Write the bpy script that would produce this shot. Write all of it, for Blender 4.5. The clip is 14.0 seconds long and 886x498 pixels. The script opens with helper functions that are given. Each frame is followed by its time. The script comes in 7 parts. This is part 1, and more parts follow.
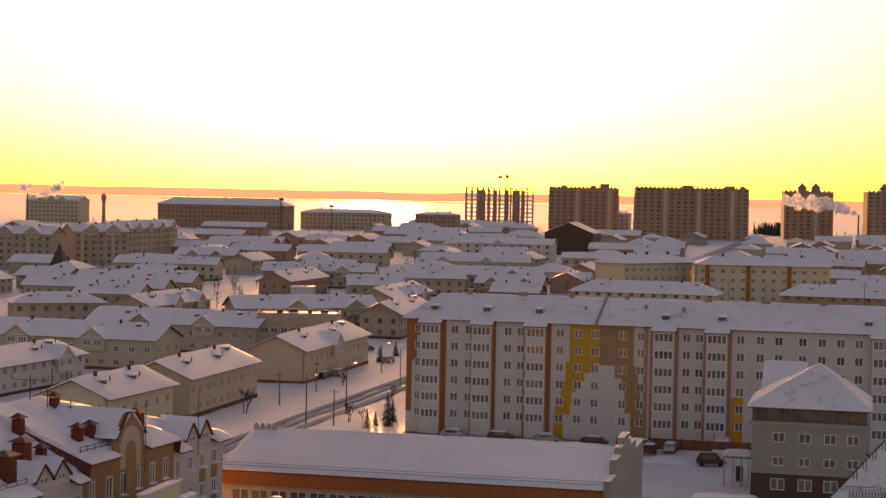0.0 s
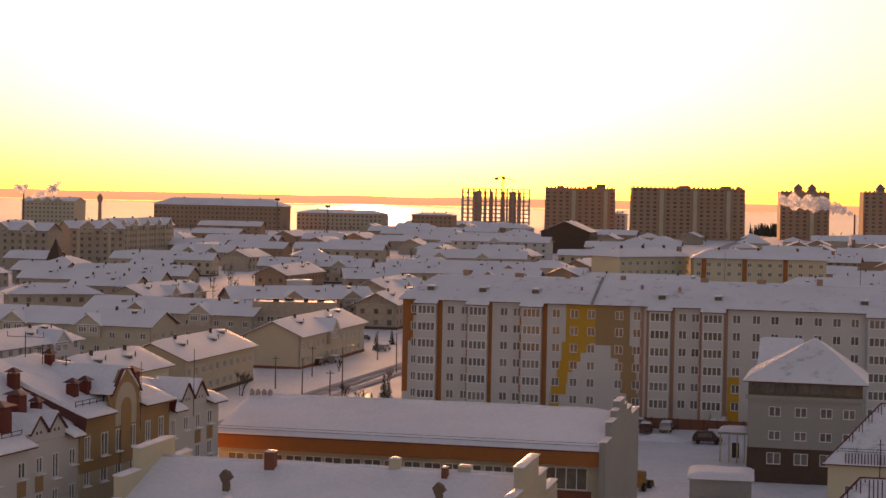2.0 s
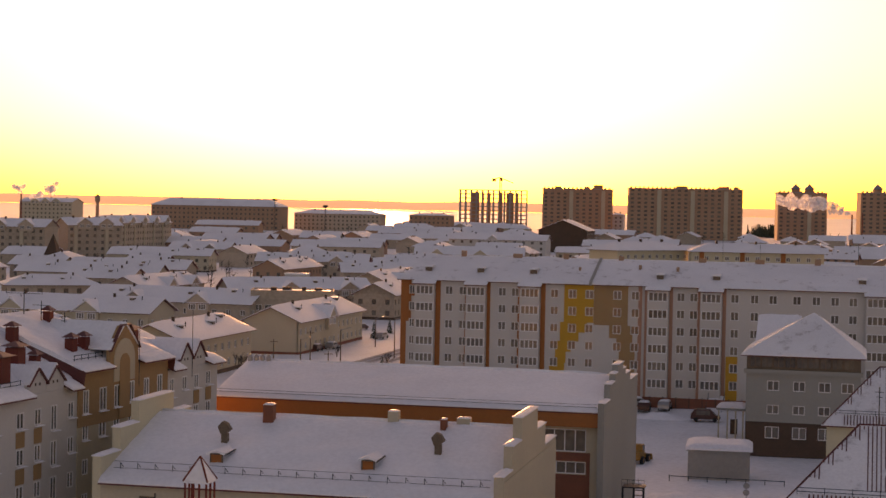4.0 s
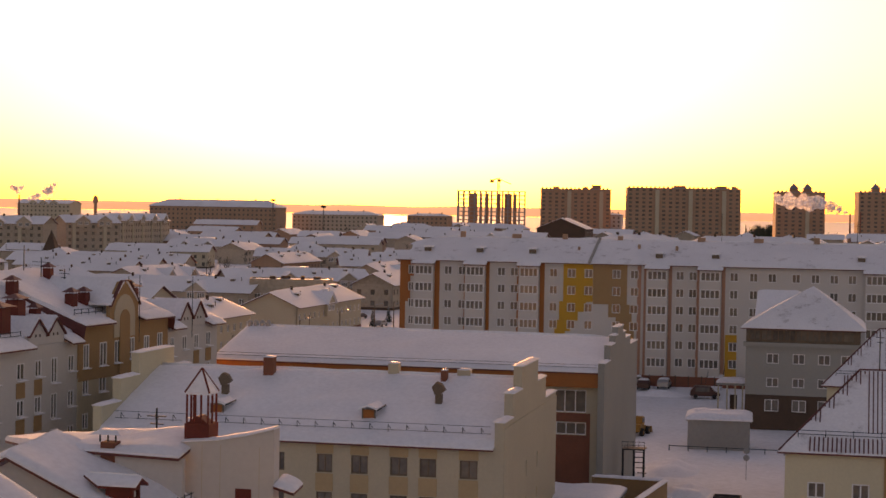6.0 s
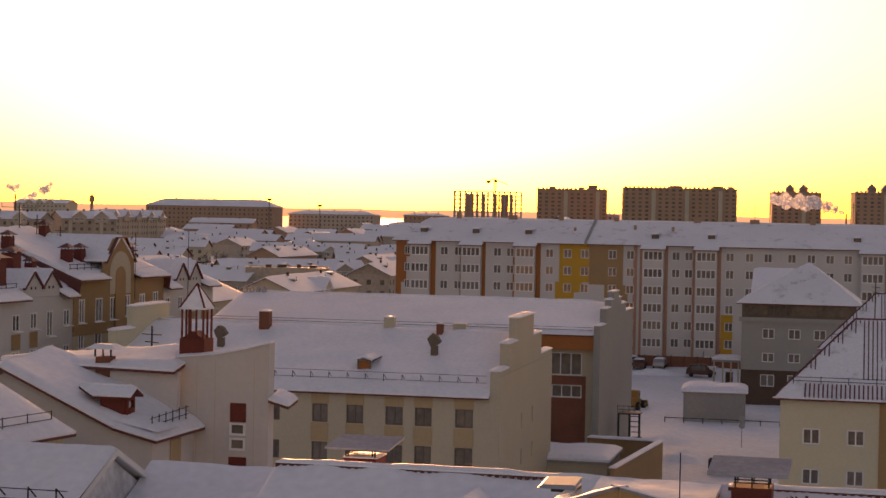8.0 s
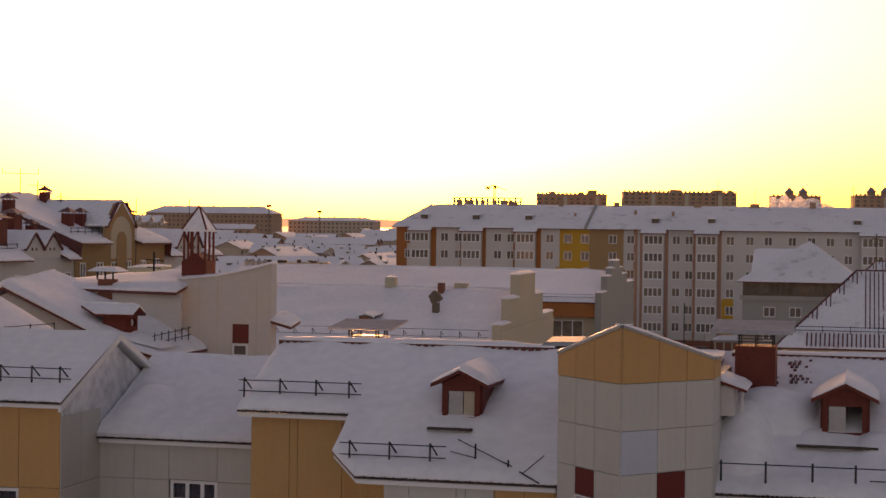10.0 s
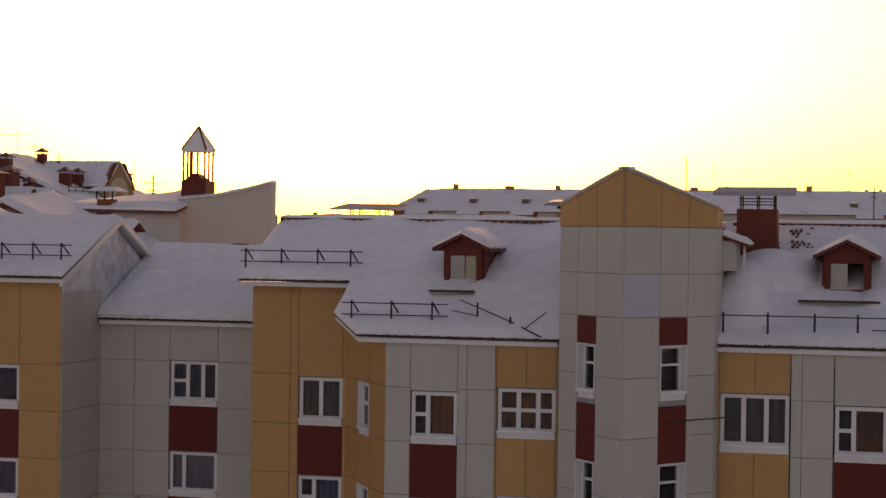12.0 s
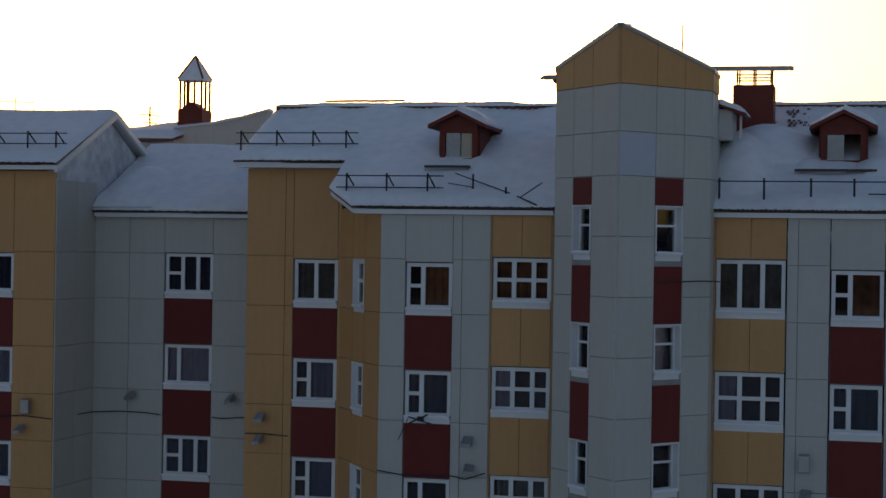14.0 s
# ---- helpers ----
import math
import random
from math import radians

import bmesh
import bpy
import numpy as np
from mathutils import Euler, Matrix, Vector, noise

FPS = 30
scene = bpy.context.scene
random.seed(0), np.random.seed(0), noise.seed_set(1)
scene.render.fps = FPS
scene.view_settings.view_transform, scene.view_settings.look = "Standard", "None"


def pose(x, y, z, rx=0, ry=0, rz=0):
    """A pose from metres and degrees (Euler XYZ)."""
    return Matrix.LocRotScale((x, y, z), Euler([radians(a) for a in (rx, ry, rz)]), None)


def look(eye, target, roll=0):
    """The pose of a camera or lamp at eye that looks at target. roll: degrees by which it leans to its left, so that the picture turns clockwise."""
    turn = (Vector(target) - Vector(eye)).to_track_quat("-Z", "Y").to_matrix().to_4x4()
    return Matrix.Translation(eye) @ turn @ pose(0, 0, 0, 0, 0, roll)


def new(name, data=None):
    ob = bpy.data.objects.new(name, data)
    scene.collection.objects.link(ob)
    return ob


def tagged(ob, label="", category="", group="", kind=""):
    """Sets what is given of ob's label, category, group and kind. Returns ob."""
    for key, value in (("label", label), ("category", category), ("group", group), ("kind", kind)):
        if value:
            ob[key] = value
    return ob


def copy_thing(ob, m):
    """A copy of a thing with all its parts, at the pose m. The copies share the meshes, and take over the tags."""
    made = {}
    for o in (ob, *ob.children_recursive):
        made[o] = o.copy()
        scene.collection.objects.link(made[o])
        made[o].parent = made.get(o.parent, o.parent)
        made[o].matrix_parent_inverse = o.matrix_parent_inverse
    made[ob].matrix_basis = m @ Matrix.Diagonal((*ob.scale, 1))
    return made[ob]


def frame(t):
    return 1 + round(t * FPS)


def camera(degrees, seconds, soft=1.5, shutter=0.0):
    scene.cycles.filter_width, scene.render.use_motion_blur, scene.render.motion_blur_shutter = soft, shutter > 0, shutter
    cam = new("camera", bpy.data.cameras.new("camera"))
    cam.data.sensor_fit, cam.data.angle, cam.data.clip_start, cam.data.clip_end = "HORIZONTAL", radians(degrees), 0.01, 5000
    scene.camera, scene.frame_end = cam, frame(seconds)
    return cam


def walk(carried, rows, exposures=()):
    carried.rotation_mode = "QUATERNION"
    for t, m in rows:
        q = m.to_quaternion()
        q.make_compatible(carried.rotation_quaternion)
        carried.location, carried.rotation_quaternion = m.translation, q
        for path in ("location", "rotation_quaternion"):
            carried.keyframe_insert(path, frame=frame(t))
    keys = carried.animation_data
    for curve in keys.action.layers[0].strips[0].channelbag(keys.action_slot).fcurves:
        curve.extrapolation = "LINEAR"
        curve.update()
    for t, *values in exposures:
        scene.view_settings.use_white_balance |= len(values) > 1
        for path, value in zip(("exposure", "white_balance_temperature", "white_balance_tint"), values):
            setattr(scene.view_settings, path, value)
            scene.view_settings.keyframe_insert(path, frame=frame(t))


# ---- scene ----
cam = camera(28.2, 14.0)
PATH = [
    (0, (-0.227, 2.92, 44.811), (-0.228, 4.919, 44.75), 1.1),
    (0.5, (-0.193, 2.927, 43.836), (-0.193, 4.926, 43.777), 1.1),
    (1, (-0.141, 2.884, 42.79), (-0.141, 4.883, 42.732), 1.1),
    (1.5, (-0.133, 2.866, 41.787), (-0.131, 4.865, 41.731), 1.1),
    (2, (-0.096, 2.877, 40.695), (-0.093, 4.876, 40.641), 1.1),
    (2.5, (-0.075, 2.824, 39.691), (-0.072, 4.824, 39.639), 1.1),
    (3, (-0.081, 2.736, 38.628), (-0.077, 4.735, 38.578), 1.1),
    (5.5, (-0.228, 2.867, 33.437), (-0.22, 4.867, 33.395), 1.1),
    (6, (-0.232, 2.709, 32.358), (-0.224, 4.709, 32.318), 1.0),
    (6.5, (-0.183, 2.699, 31.384), (-0.174, 4.699, 31.345), 1.0),
    (7, (-0.197, 2.665, 30.379), (-0.186, 4.665, 30.343), 1.1),
    (7.5, (-0.167, 2.666, 29.443), (-0.156, 4.666, 29.408), 1.0),
    (8, (-0.115, 2.594, 28.423), (-0.103, 4.593, 28.389), 1.1),
    (8.2, (-0.122, 2.564, 28.102), (-0.11, 4.564, 28.069), 1.1),
    (10.3, (-0.143, 2.5, 23.934), (-0.13, 4.5, 23.913), 0.7),
    (10.5, (-0.156, 2.524, 23.613), (-0.142, 4.523, 23.591), 0.7),
    (11, (-0.172, 2.562, 22.591), (-0.158, 4.562, 22.573), 0.7),
    (11.5, (-0.213, 2.548, 21.684), (-0.198, 4.548, 21.668), 0.7),
    (12, (-0.254, 2.446, 20.636), (-0.237, 4.446, 20.623), 0.8),
    (12.5, (-0.227, 2.454, 19.697), (-0.211, 4.454, 19.686), 0.8),
    (13, (-0.175, 2.483, 18.722), (-0.158, 4.483, 18.715), 0.9),
    (13.5, (-0.132, 2.577, 17.863), (-0.115, 4.577, 17.861), 0.9),
    (14, (-0.11, 2.575, 17.085), (-0.092, 4.575, 17.084), 0.9),
]
walk(cam, [(t, look(eye, target, roll)) for t, eye, target, roll in PATH],
     [(0, 0.88, 9100, 49), (12.3, 0.91, 9000, 48), (12.55, 0.90, 8600, 46), (13.0, 0.66, 7100, 33), (13.4, 0.40, 6250, 25), (14.0, 0.38, 6100, 24)])

# ---------------------------------------------------------------- light
SUN_AZ, SUN_EL = -2.3, 3.2
world = bpy.data.worlds.new("sky")
scene.world = world
world.use_nodes = True
wn, wl = world.node_tree.nodes, world.node_tree.links
sky = wn.new("ShaderNodeTexSky")
sky.sky_type, sky.sun_disc = "NISHITA", False
sky.sun_elevation, sky.sun_rotation = radians(SUN_EL), radians(SUN_AZ)
sky.air_density, sky.dust_density, sky.ozone_density = 0.86, 1.8, 1.1
wn["Background"].inputs["Strength"].default_value = 0.15
wl.new(sky.outputs["Color"], wn["Background"].inputs["Color"])

sun = new("sun", bpy.data.lights.new("sun", "SUN"))
sun.data.energy, sun.data.angle, sun.data.color = 2.0, radians(0.5), (1.0, 0.58, 0.26)
a, e = radians(SUN_AZ), radians(SUN_EL)
sun.matrix_world = look((math.sin(a) * math.cos(e) * 100, math.cos(a) * math.cos(e) * 100, math.sin(e) * 100), (0, 0, 0))


# ---------------------------------------------------------------- materials
def mat(name, colour, rough=0.7, vary=0.15, grain=6.0, coarse=0.25, bump=0.15, metal=0.0, tint=None, spec=0.5, per_piece=0.0, streaks=0.0):
    """A surface with two scales of variation (grain and stains, cycles per metre) and a fine relief."""
    m = bpy.data.materials.new(name)
    m.use_nodes = True
    n, l = m.node_tree.nodes, m.node_tree.links
    p = n["Principled BSDF"]
    geo = n.new("ShaderNodeNewGeometry")
    fine, big = n.new("ShaderNodeTexNoise"), n.new("ShaderNodeTexNoise")
    fine.inputs["Scale"].default_value, fine.inputs["Detail"].default_value = grain, 6
    big.inputs["Scale"].default_value, big.inputs["Detail"].default_value = coarse, 4
    for t in (fine, big):
        l.new(geo.outputs["Position"], t.inputs["Vector"])
    add = n.new("ShaderNodeMath")
    add.operation = "ADD"
    l.new(fine.outputs["Fac"], add.inputs[0])
    l.new(big.outputs["Fac"], add.inputs[1])
    fac = add.outputs[0]
    if per_piece:
        info = n.new("ShaderNodeObjectInfo")
        mul = n.new("ShaderNodeMath")
        mul.operation, mul.inputs[1].default_value = "MULTIPLY_ADD", per_piece
        l.new(info.outputs["Random"], mul.inputs[0])
        l.new(fac, mul.inputs[2])
        fac = mul.outputs[0]
    if streaks:
        # runs of grime, drawn out along z
        long, runs, amount = n.new("ShaderNodeVectorMath"), n.new("ShaderNodeTexNoise"), n.new("ShaderNodeMath")
        long.operation, long.inputs[1].default_value = "MULTIPLY", (1, 1, 0.07)
        runs.inputs["Scale"].default_value, runs.inputs["Detail"].default_value = 7, 5
        amount.operation, amount.inputs[1].default_value = "MULTIPLY_ADD", streaks
        l.new(geo.outputs["Position"], long.inputs[0])
        l.new(long.outputs[0], runs.inputs["Vector"])
        l.new(runs.outputs["Fac"], amount.inputs[0])
        l.new(fac, amount.inputs[2])
        fac = amount.outputs[0]
    ramp = n.new("ShaderNodeMapRange")
    ramp.inputs["From Min"].default_value, ramp.inputs["From Max"].default_value = 0.6 + 0.3 * streaks, 1.4 + per_piece + 0.7 * streaks
    l.new(fac, ramp.inputs["Value"])
    mix = n.new("ShaderNodeMix")
    mix.data_type = "RGBA"
    lo = [c * (1 - vary) for c in colour]
    hi = [min(1, c * (1 + vary)) for c in (tint or colour)]
    mix.inputs["A"].default_value, mix.inputs["B"].default_value = (*lo, 1), (*hi, 1)
    l.new(ramp.outputs["Result"], mix.inputs["Factor"])
    l.new(mix.outputs["Result"], p.inputs["Base Color"])
    p.inputs["Roughness"].default_value, p.inputs["Metallic"].default_value = rough, metal
    p.inputs["Specular IOR Level"].default_value = spec
    if bump:
        b = n.new("ShaderNodeBump")
        b.inputs["Strength"].default_value, b.inputs["Distance"].default_value = bump, 0.05
        l.new(fine.outputs["Fac"], b.inputs["Height"])
        l.new(b.outputs["Normal"], p.inputs["Normal"])
    return m


SNOW = mat("snow", (0.79, 0.81, 0.87), 0.55, 0.07, 3.0, 0.12, 0.3, tint=(0.86, 0.88, 0.93), spec=0.5)
GROUND = mat("snow_ground", (0.74, 0.76, 0.80), 0.6, 0.12, 1.6, 0.06, 0.5, tint=(0.82, 0.84, 0.89), spec=0.5)
THIN = mat("wind_blown_snow", (0.76, 0.78, 0.84), 0.55, 0.08, 5.0, 0.12, 0.4, tint=(0.84, 0.86, 0.91), spec=0.5)
n, l = THIN.node_tree.nodes, THIN.node_tree.links
p = n["Principled BSDF"]
old = p.inputs["Base Color"].links[0].from_socket
scoured, edge, bare = n.new("ShaderNodeTexNoise"), n.new("ShaderNodeMapRange"), n.new("ShaderNodeMix")
scoured.inputs["Scale"].default_value, scoured.inputs["Detail"].default_value, scoured.inputs["Roughness"].default_value = 0.5, 9, 0.72
edge.inputs["From Min"].default_value, edge.inputs["From Max"].default_value = 0.56, 0.74
bare.data_type = "RGBA"
bare.inputs["B"].default_value = (0.30, 0.29, 0.31, 1)
where = n.new("ShaderNodeNewGeometry")
l.new(where.outputs["Position"], scoured.inputs["Vector"])
l.new(scoured.outputs["Fac"], edge.inputs["Value"])
l.new(edge.outputs["Result"], bare.inputs["Factor"])
l.new(old, bare.inputs["A"])
l.new(bare.outputs["Result"], p.inputs["Base Color"])
TRACK = mat("packed_snow", (0.45, 0.44, 0.45), 0.95, 0.25, 1.2, 0.15, 0.2, spec=0.03)
ICE = mat("river_ice", (0.78, 0.77, 0.78), 0.45, 0.08, 0.05, 0.004, 0.0, spec=0.5)
HAZE_HILL = mat("haze_glow_hills", (0.30, 0.24, 0.20), 0.9, 0.25, 0.02, 0.003, 0.0)
PANEL = mat("grey_cladding", (0.485, 0.478, 0.44), 0.5, 0.10, 9.0, 0.5, 0.05, per_piece=0.5, streaks=1.2)
YELLOW = mat("ochre_cladding", (0.53, 0.285, 0.105), 0.5, 0.12, 9.0, 0.5, 0.05, per_piece=0.4, streaks=1.2)
RED = mat("oxblood_cladding", (0.155, 0.026, 0.022), 0.6, 0.12, 9.0, 0.5, 0.05, per_piece=0.4, spec=0.2, streaks=1.0)
CORE = mat("wall_core", (0.30, 0.30, 0.295), 0.9, 0.15, 4.0, 0.5, 0.2)
# near-black colour puts the darkness of unlit rooms into the inner walls
INNER = mat("unlit_room_plaster", (0.05, 0.058, 0.075), 0.9, 0.2, 4.0, 0.6, 0.1)
FROST = mat("frosted_plaster", (0.50, 0.52, 0.56), 0.8, 0.25, 3.0, 0.7, 0.3, tint=(0.70, 0.72, 0.76))
NEWPANEL = mat("pale_blue_cladding", (0.44, 0.48, 0.56), 0.4, 0.05, 9.0, 0.5, 0.05)
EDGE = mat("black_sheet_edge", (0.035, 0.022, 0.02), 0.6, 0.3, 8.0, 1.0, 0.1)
TANPALE = mat("pale_tan_plaster", (0.47, 0.34, 0.20), 0.85, 0.08, 5.0, 0.2, 0.2)
WHITE = mat("white_plastic", (0.74, 0.75, 0.76), 0.4, 0.05, 10.0, 1.0, 0.03)
ROOFING = mat("red_roof_metal", (0.14, 0.035, 0.028), 0.45, 0.2, 6.0, 0.4, 0.1, spec=0.5)
REDWOOD = mat("red_painted_timber", (0.17, 0.033, 0.022), 0.6, 0.2, 12.0, 0.6, 0.15, spec=0.3)
STEEL = mat("dark_steel", (0.045, 0.045, 0.05), 0.5, 0.3, 15.0, 1.0, 0.1, metal=0.6)
ZINC = mat("zinc_sheet", (0.34, 0.35, 0.36), 0.4, 0.15, 6.0, 0.5, 0.1, metal=0.6)
DULLZINC = mat("weathered_zinc", (0.36, 0.37, 0.41), 0.9, 0.25, 6.0, 0.8, 0.1, spec=0.08)
BRICK = mat("red_brick", (0.24, 0.085, 0.05), 0.85, 0.2, 10.0, 0.6, 0.35)
BEIGE = mat("beige_plaster", (0.50, 0.44, 0.33), 0.85, 0.08, 5.0, 0.2, 0.2)
CREAM = mat("cream_plaster", (0.58, 0.53, 0.38), 0.85, 0.07, 5.0, 0.2, 0.2)
BROWN = mat("tan_plaster", (0.37, 0.225, 0.11), 0.85, 0.10, 5.0, 0.2, 0.2)
ORANGE = mat("orange_plaster", (0.38, 0.13, 0.035), 0.8, 0.10, 5.0, 0.2, 0.2)
OCHRE = mat("yellow_plaster", (0.55, 0.29, 0.03), 0.8, 0.08, 5.0, 0.2, 0.2)
PALE = mat("pale_plaster", (0.56, 0.54, 0.52), 0.85, 0.06, 4.0, 0.15, 0.2)
PINK = mat("salmon_plaster", (0.44, 0.24, 0.17), 0.85, 0.08, 4.0, 0.15, 0.2)
GREY = mat("grey_plaster", (0.30, 0.30, 0.28), 0.85, 0.08, 4.0, 0.15, 0.2)
DARKB = mat("dark_brown_cladding", (0.085, 0.048, 0.03), 0.7, 0.2, 4.0, 0.3, 0.2)
TIMBER = mat("weathered_timber", (0.17, 0.125, 0.09), 0.85, 0.25, 8.0, 0.5, 0.3)
TOWNWALL = mat("town_walls", (0.32, 0.26, 0.20), 0.85, 0.3, 1.5, 0.05, 0.2, per_piece=0.6, tint=(0.46, 0.38, 0.30))
BRICKFAR = mat("brown_brick", (0.40, 0.25, 0.17), 0.85, 0.12, 2.0, 0.1, 0.2)
CONCRETE = mat("concrete", (0.33, 0.32, 0.30), 0.85, 0.12, 3.0, 0.2, 0.2)
BARK = mat("bark", (0.075, 0.055, 0.042), 0.9, 0.3, 12.0, 1.0, 0.4)
TYRE = mat("rubber", (0.02, 0.02, 0.02), 0.8, 0.2, 12.0, 1.0, 0.2)
LOADER = mat("yellow_machine_paint", (0.34, 0.17, 0.03), 0.5, 0.2, 8.0, 0.7, 0.1)
CARPAINT = mat("dark_car_paint", (0.09, 0.035, 0.025), 0.3, 0.2, 8.0, 0.7, 0.05)
SPRUCE = mat("spruce_needles", (0.035, 0.05, 0.028), 0.85, 0.3, 8.0, 0.7, 0.3)
CURTAIN = mat("curtain", (0.26, 0.24, 0.29), 0.9, 0.15, 8.0, 2.0, 0.2, per_piece=0.6)
# NET and NAVY put the blue mirrored in the panes into cloth colour
NET = mat("sky_tint_net", (0.11, 0.125, 0.19), 0.9, 0.25, 8.0, 2.0, 0.2, per_piece=0.6)
DRAB = mat("drab_curtain", (0.10, 0.10, 0.085), 0.9, 0.35, 9.0, 2.5, 0.2, tint=(0.15, 0.145, 0.12))
RUST = mat("rust_curtain", (0.17, 0.07, 0.03), 0.9, 0.6, 3.0, 1.2, 0.2, tint=(0.30, 0.11, 0.035))
NAVY = mat("sky_tint_curtain", (0.022, 0.035, 0.065), 0.9, 0.3, 6.0, 1.5, 0.2, per_piece=0.6)
BELT_DARK = mat("dark_mirror_belt", (0.030, 0.042, 0.070), 0.9, 0.4, 0.4, 0.05, 0.0, spec=0.1)
SHUTTER = mat("slatted_blind", (0.50, 0.50, 0.50), 0.6, 0.1, 8.0, 2.0, 0.1)
# orange emission stands in for the sunlit haze over the hills
p = HAZE_HILL.node_tree.nodes["Principled BSDF"]
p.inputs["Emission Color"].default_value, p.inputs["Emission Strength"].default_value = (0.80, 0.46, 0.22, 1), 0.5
STEAM = bpy.data.materials.new("steam")
STEAM.use_nodes = True
sn, sl = STEAM.node_tree.nodes, STEAM.node_tree.links
glow, dull, gap = sn.new("ShaderNodeBsdfTranslucent"), sn.new("ShaderNodeBsdfDiffuse"), sn.new("ShaderNodeBsdfTransparent")
half, both = sn.new("ShaderNodeMixShader"), sn.new("ShaderNodeMixShader")
wisps, where = sn.new("ShaderNodeTexNoise"), sn.new("ShaderNodeNewGeometry")
wisps.inputs["Scale"].default_value, wisps.inputs["Detail"].default_value = 0.25, 4
sl.new(where.outputs["Position"], wisps.inputs["Vector"])
glow.inputs["Color"].default_value = dull.inputs["Color"].default_value = (0.97, 0.97, 0.98, 1)
half.inputs[0].default_value = 0.1
sl.new(glow.outputs[0], half.inputs[1])
sl.new(dull.outputs[0], half.inputs[2])
sl.new(wisps.outputs["Fac"], both.inputs[0])
sl.new(half.outputs[0], both.inputs[1])
sl.new(gap.outputs[0], both.inputs[2])
sl.new(both.outputs[0], sn["Material Output"].inputs["Surface"])


def glass_mat(name, dark):
    """Window glass: a clear pane with a mirror-like sheen."""
    m = bpy.data.materials.new(name)
    m.use_nodes = True
    n, l = m.node_tree.nodes, m.node_tree.links
    out = n["Material Output"]
    clear, sheen, mix, fr = n.new("ShaderNodeBsdfTransparent"), n.new("ShaderNodeBsdfGlossy"), n.new("ShaderNodeMixShader"), n.new("ShaderNodeFresnel")
    clear.inputs["Color"].default_value = (dark, dark, dark * 1.03, 1)
    sheen.inputs["Roughness"].default_value = 0.02
    fr.inputs["IOR"].default_value = 1.45
    l.new(fr.outputs[0], mix.inputs[0])
    l.new(clear.outputs[0], mix.inputs[1])
    l.new(sheen.outputs[0], mix.inputs[2])
    l.new(mix.outputs[0], out.inputs["Surface"])
    return m


GLASS = glass_mat("window_glass", 0.85)
FARGLASS = mat("dark_window_glass", (0.09, 0.08, 0.075), 0.08, 0.3, 2.0, 0.5, 0.0, spec=0.8, per_piece=0.8, tint=(0.20, 0.17, 0.14))


# ---------------------------------------------------------------- tools for building
def thing(name, m, label, category, group="", kind=""):
    """An empty at a thing's base, which parents its parts."""
    ob = new(name)
    ob.matrix_world = m
    ob.empty_display_size = 0.5
    return tagged(ob, label, category, group, kind)


def mesh_of(name, bm, material):
    me = bpy.data.meshes.new(name)
    bmesh.ops.recalc_face_normals(bm, faces=bm.faces[:])
    bm.to_mesh(me)
    bm.free()
    me.materials.append(material)
    return me


def part(name, bm, material, parent=None, label="", m=None, smooth=False):
    """Links a bmesh, or a mesh that others use too, as one object under a thing or under a part."""
    me = mesh_of(name, bm, material) if isinstance(bm, bmesh.types.BMesh) else bm
    if smooth:
        for p in me.polygons:
            p.use_smooth = True
    ob = new(name, me)
    if parent is not None:
        ob.parent = parent
    if m is not None:
        ob.matrix_basis = m
    return tagged(ob, label)


def box(bm, x0, x1, y0, y1, z0, z1):
    v = [bm.verts.new(p) for p in ((x0, y0, z0), (x1, y0, z0), (x1, y1, z0), (x0, y1, z0), (x0, y0, z1), (x1, y0, z1), (x1, y1, z1), (x0, y1, z1))]
    for f in ((3, 2, 1, 0), (4, 5, 6, 7), (0, 1, 5, 4), (1, 2, 6, 5), (2, 3, 7, 6), (3, 0, 4, 7)):
        bm.faces.new([v[i] for i in f])
    return bm


def boxes(*rows):
    bm = bmesh.new()
    for r in rows:
        box(bm, *r)
    return bm


def solid(bm, low, high):
    """A solid between two rings of as many points."""
    a = [bm.verts.new(p) for p in low]
    b = [bm.verts.new(p) for p in high]
    k = len(a)
    bm.faces.new(a[::-1])
    bm.faces.new(b)
    for i in range(k):
        bm.faces.new((a[i], a[(i + 1) % k], b[(i + 1) % k], b[i]))
    return bm


def prism(bm, ring, z0, z1):
    return solid(bm, [(x, y, z0) for x, y in ring], [(x, y, z1) for x, y in ring])


def lumps(name, rows, material, parent, label=""):
    """One part for each box."""
    for r in rows:
        part(name, boxes(r), material, parent, label)


def slab(bm, ring, th):
    """A flat polygon in space, thickened straight down."""
    return solid(bm, [(x, y, z - th) for x, y, z in ring], ring)


def rod(bm, p, q, r, sides=6, r2=None):
    p, q = Vector(p), Vector(q)
    d = (q - p).normalized()
    side = d.orthogonal().normalized()
    up = d.cross(side)
    r2 = r if r2 is None else r2
    turn = [(math.cos(2 * math.pi * i / sides), math.sin(2 * math.pi * i / sides)) for i in range(sides)]
    return solid(bm, [p + (side * c + up * s) * r for c, s in turn], [q + (side * c + up * s) * r2 for c, s in turn])


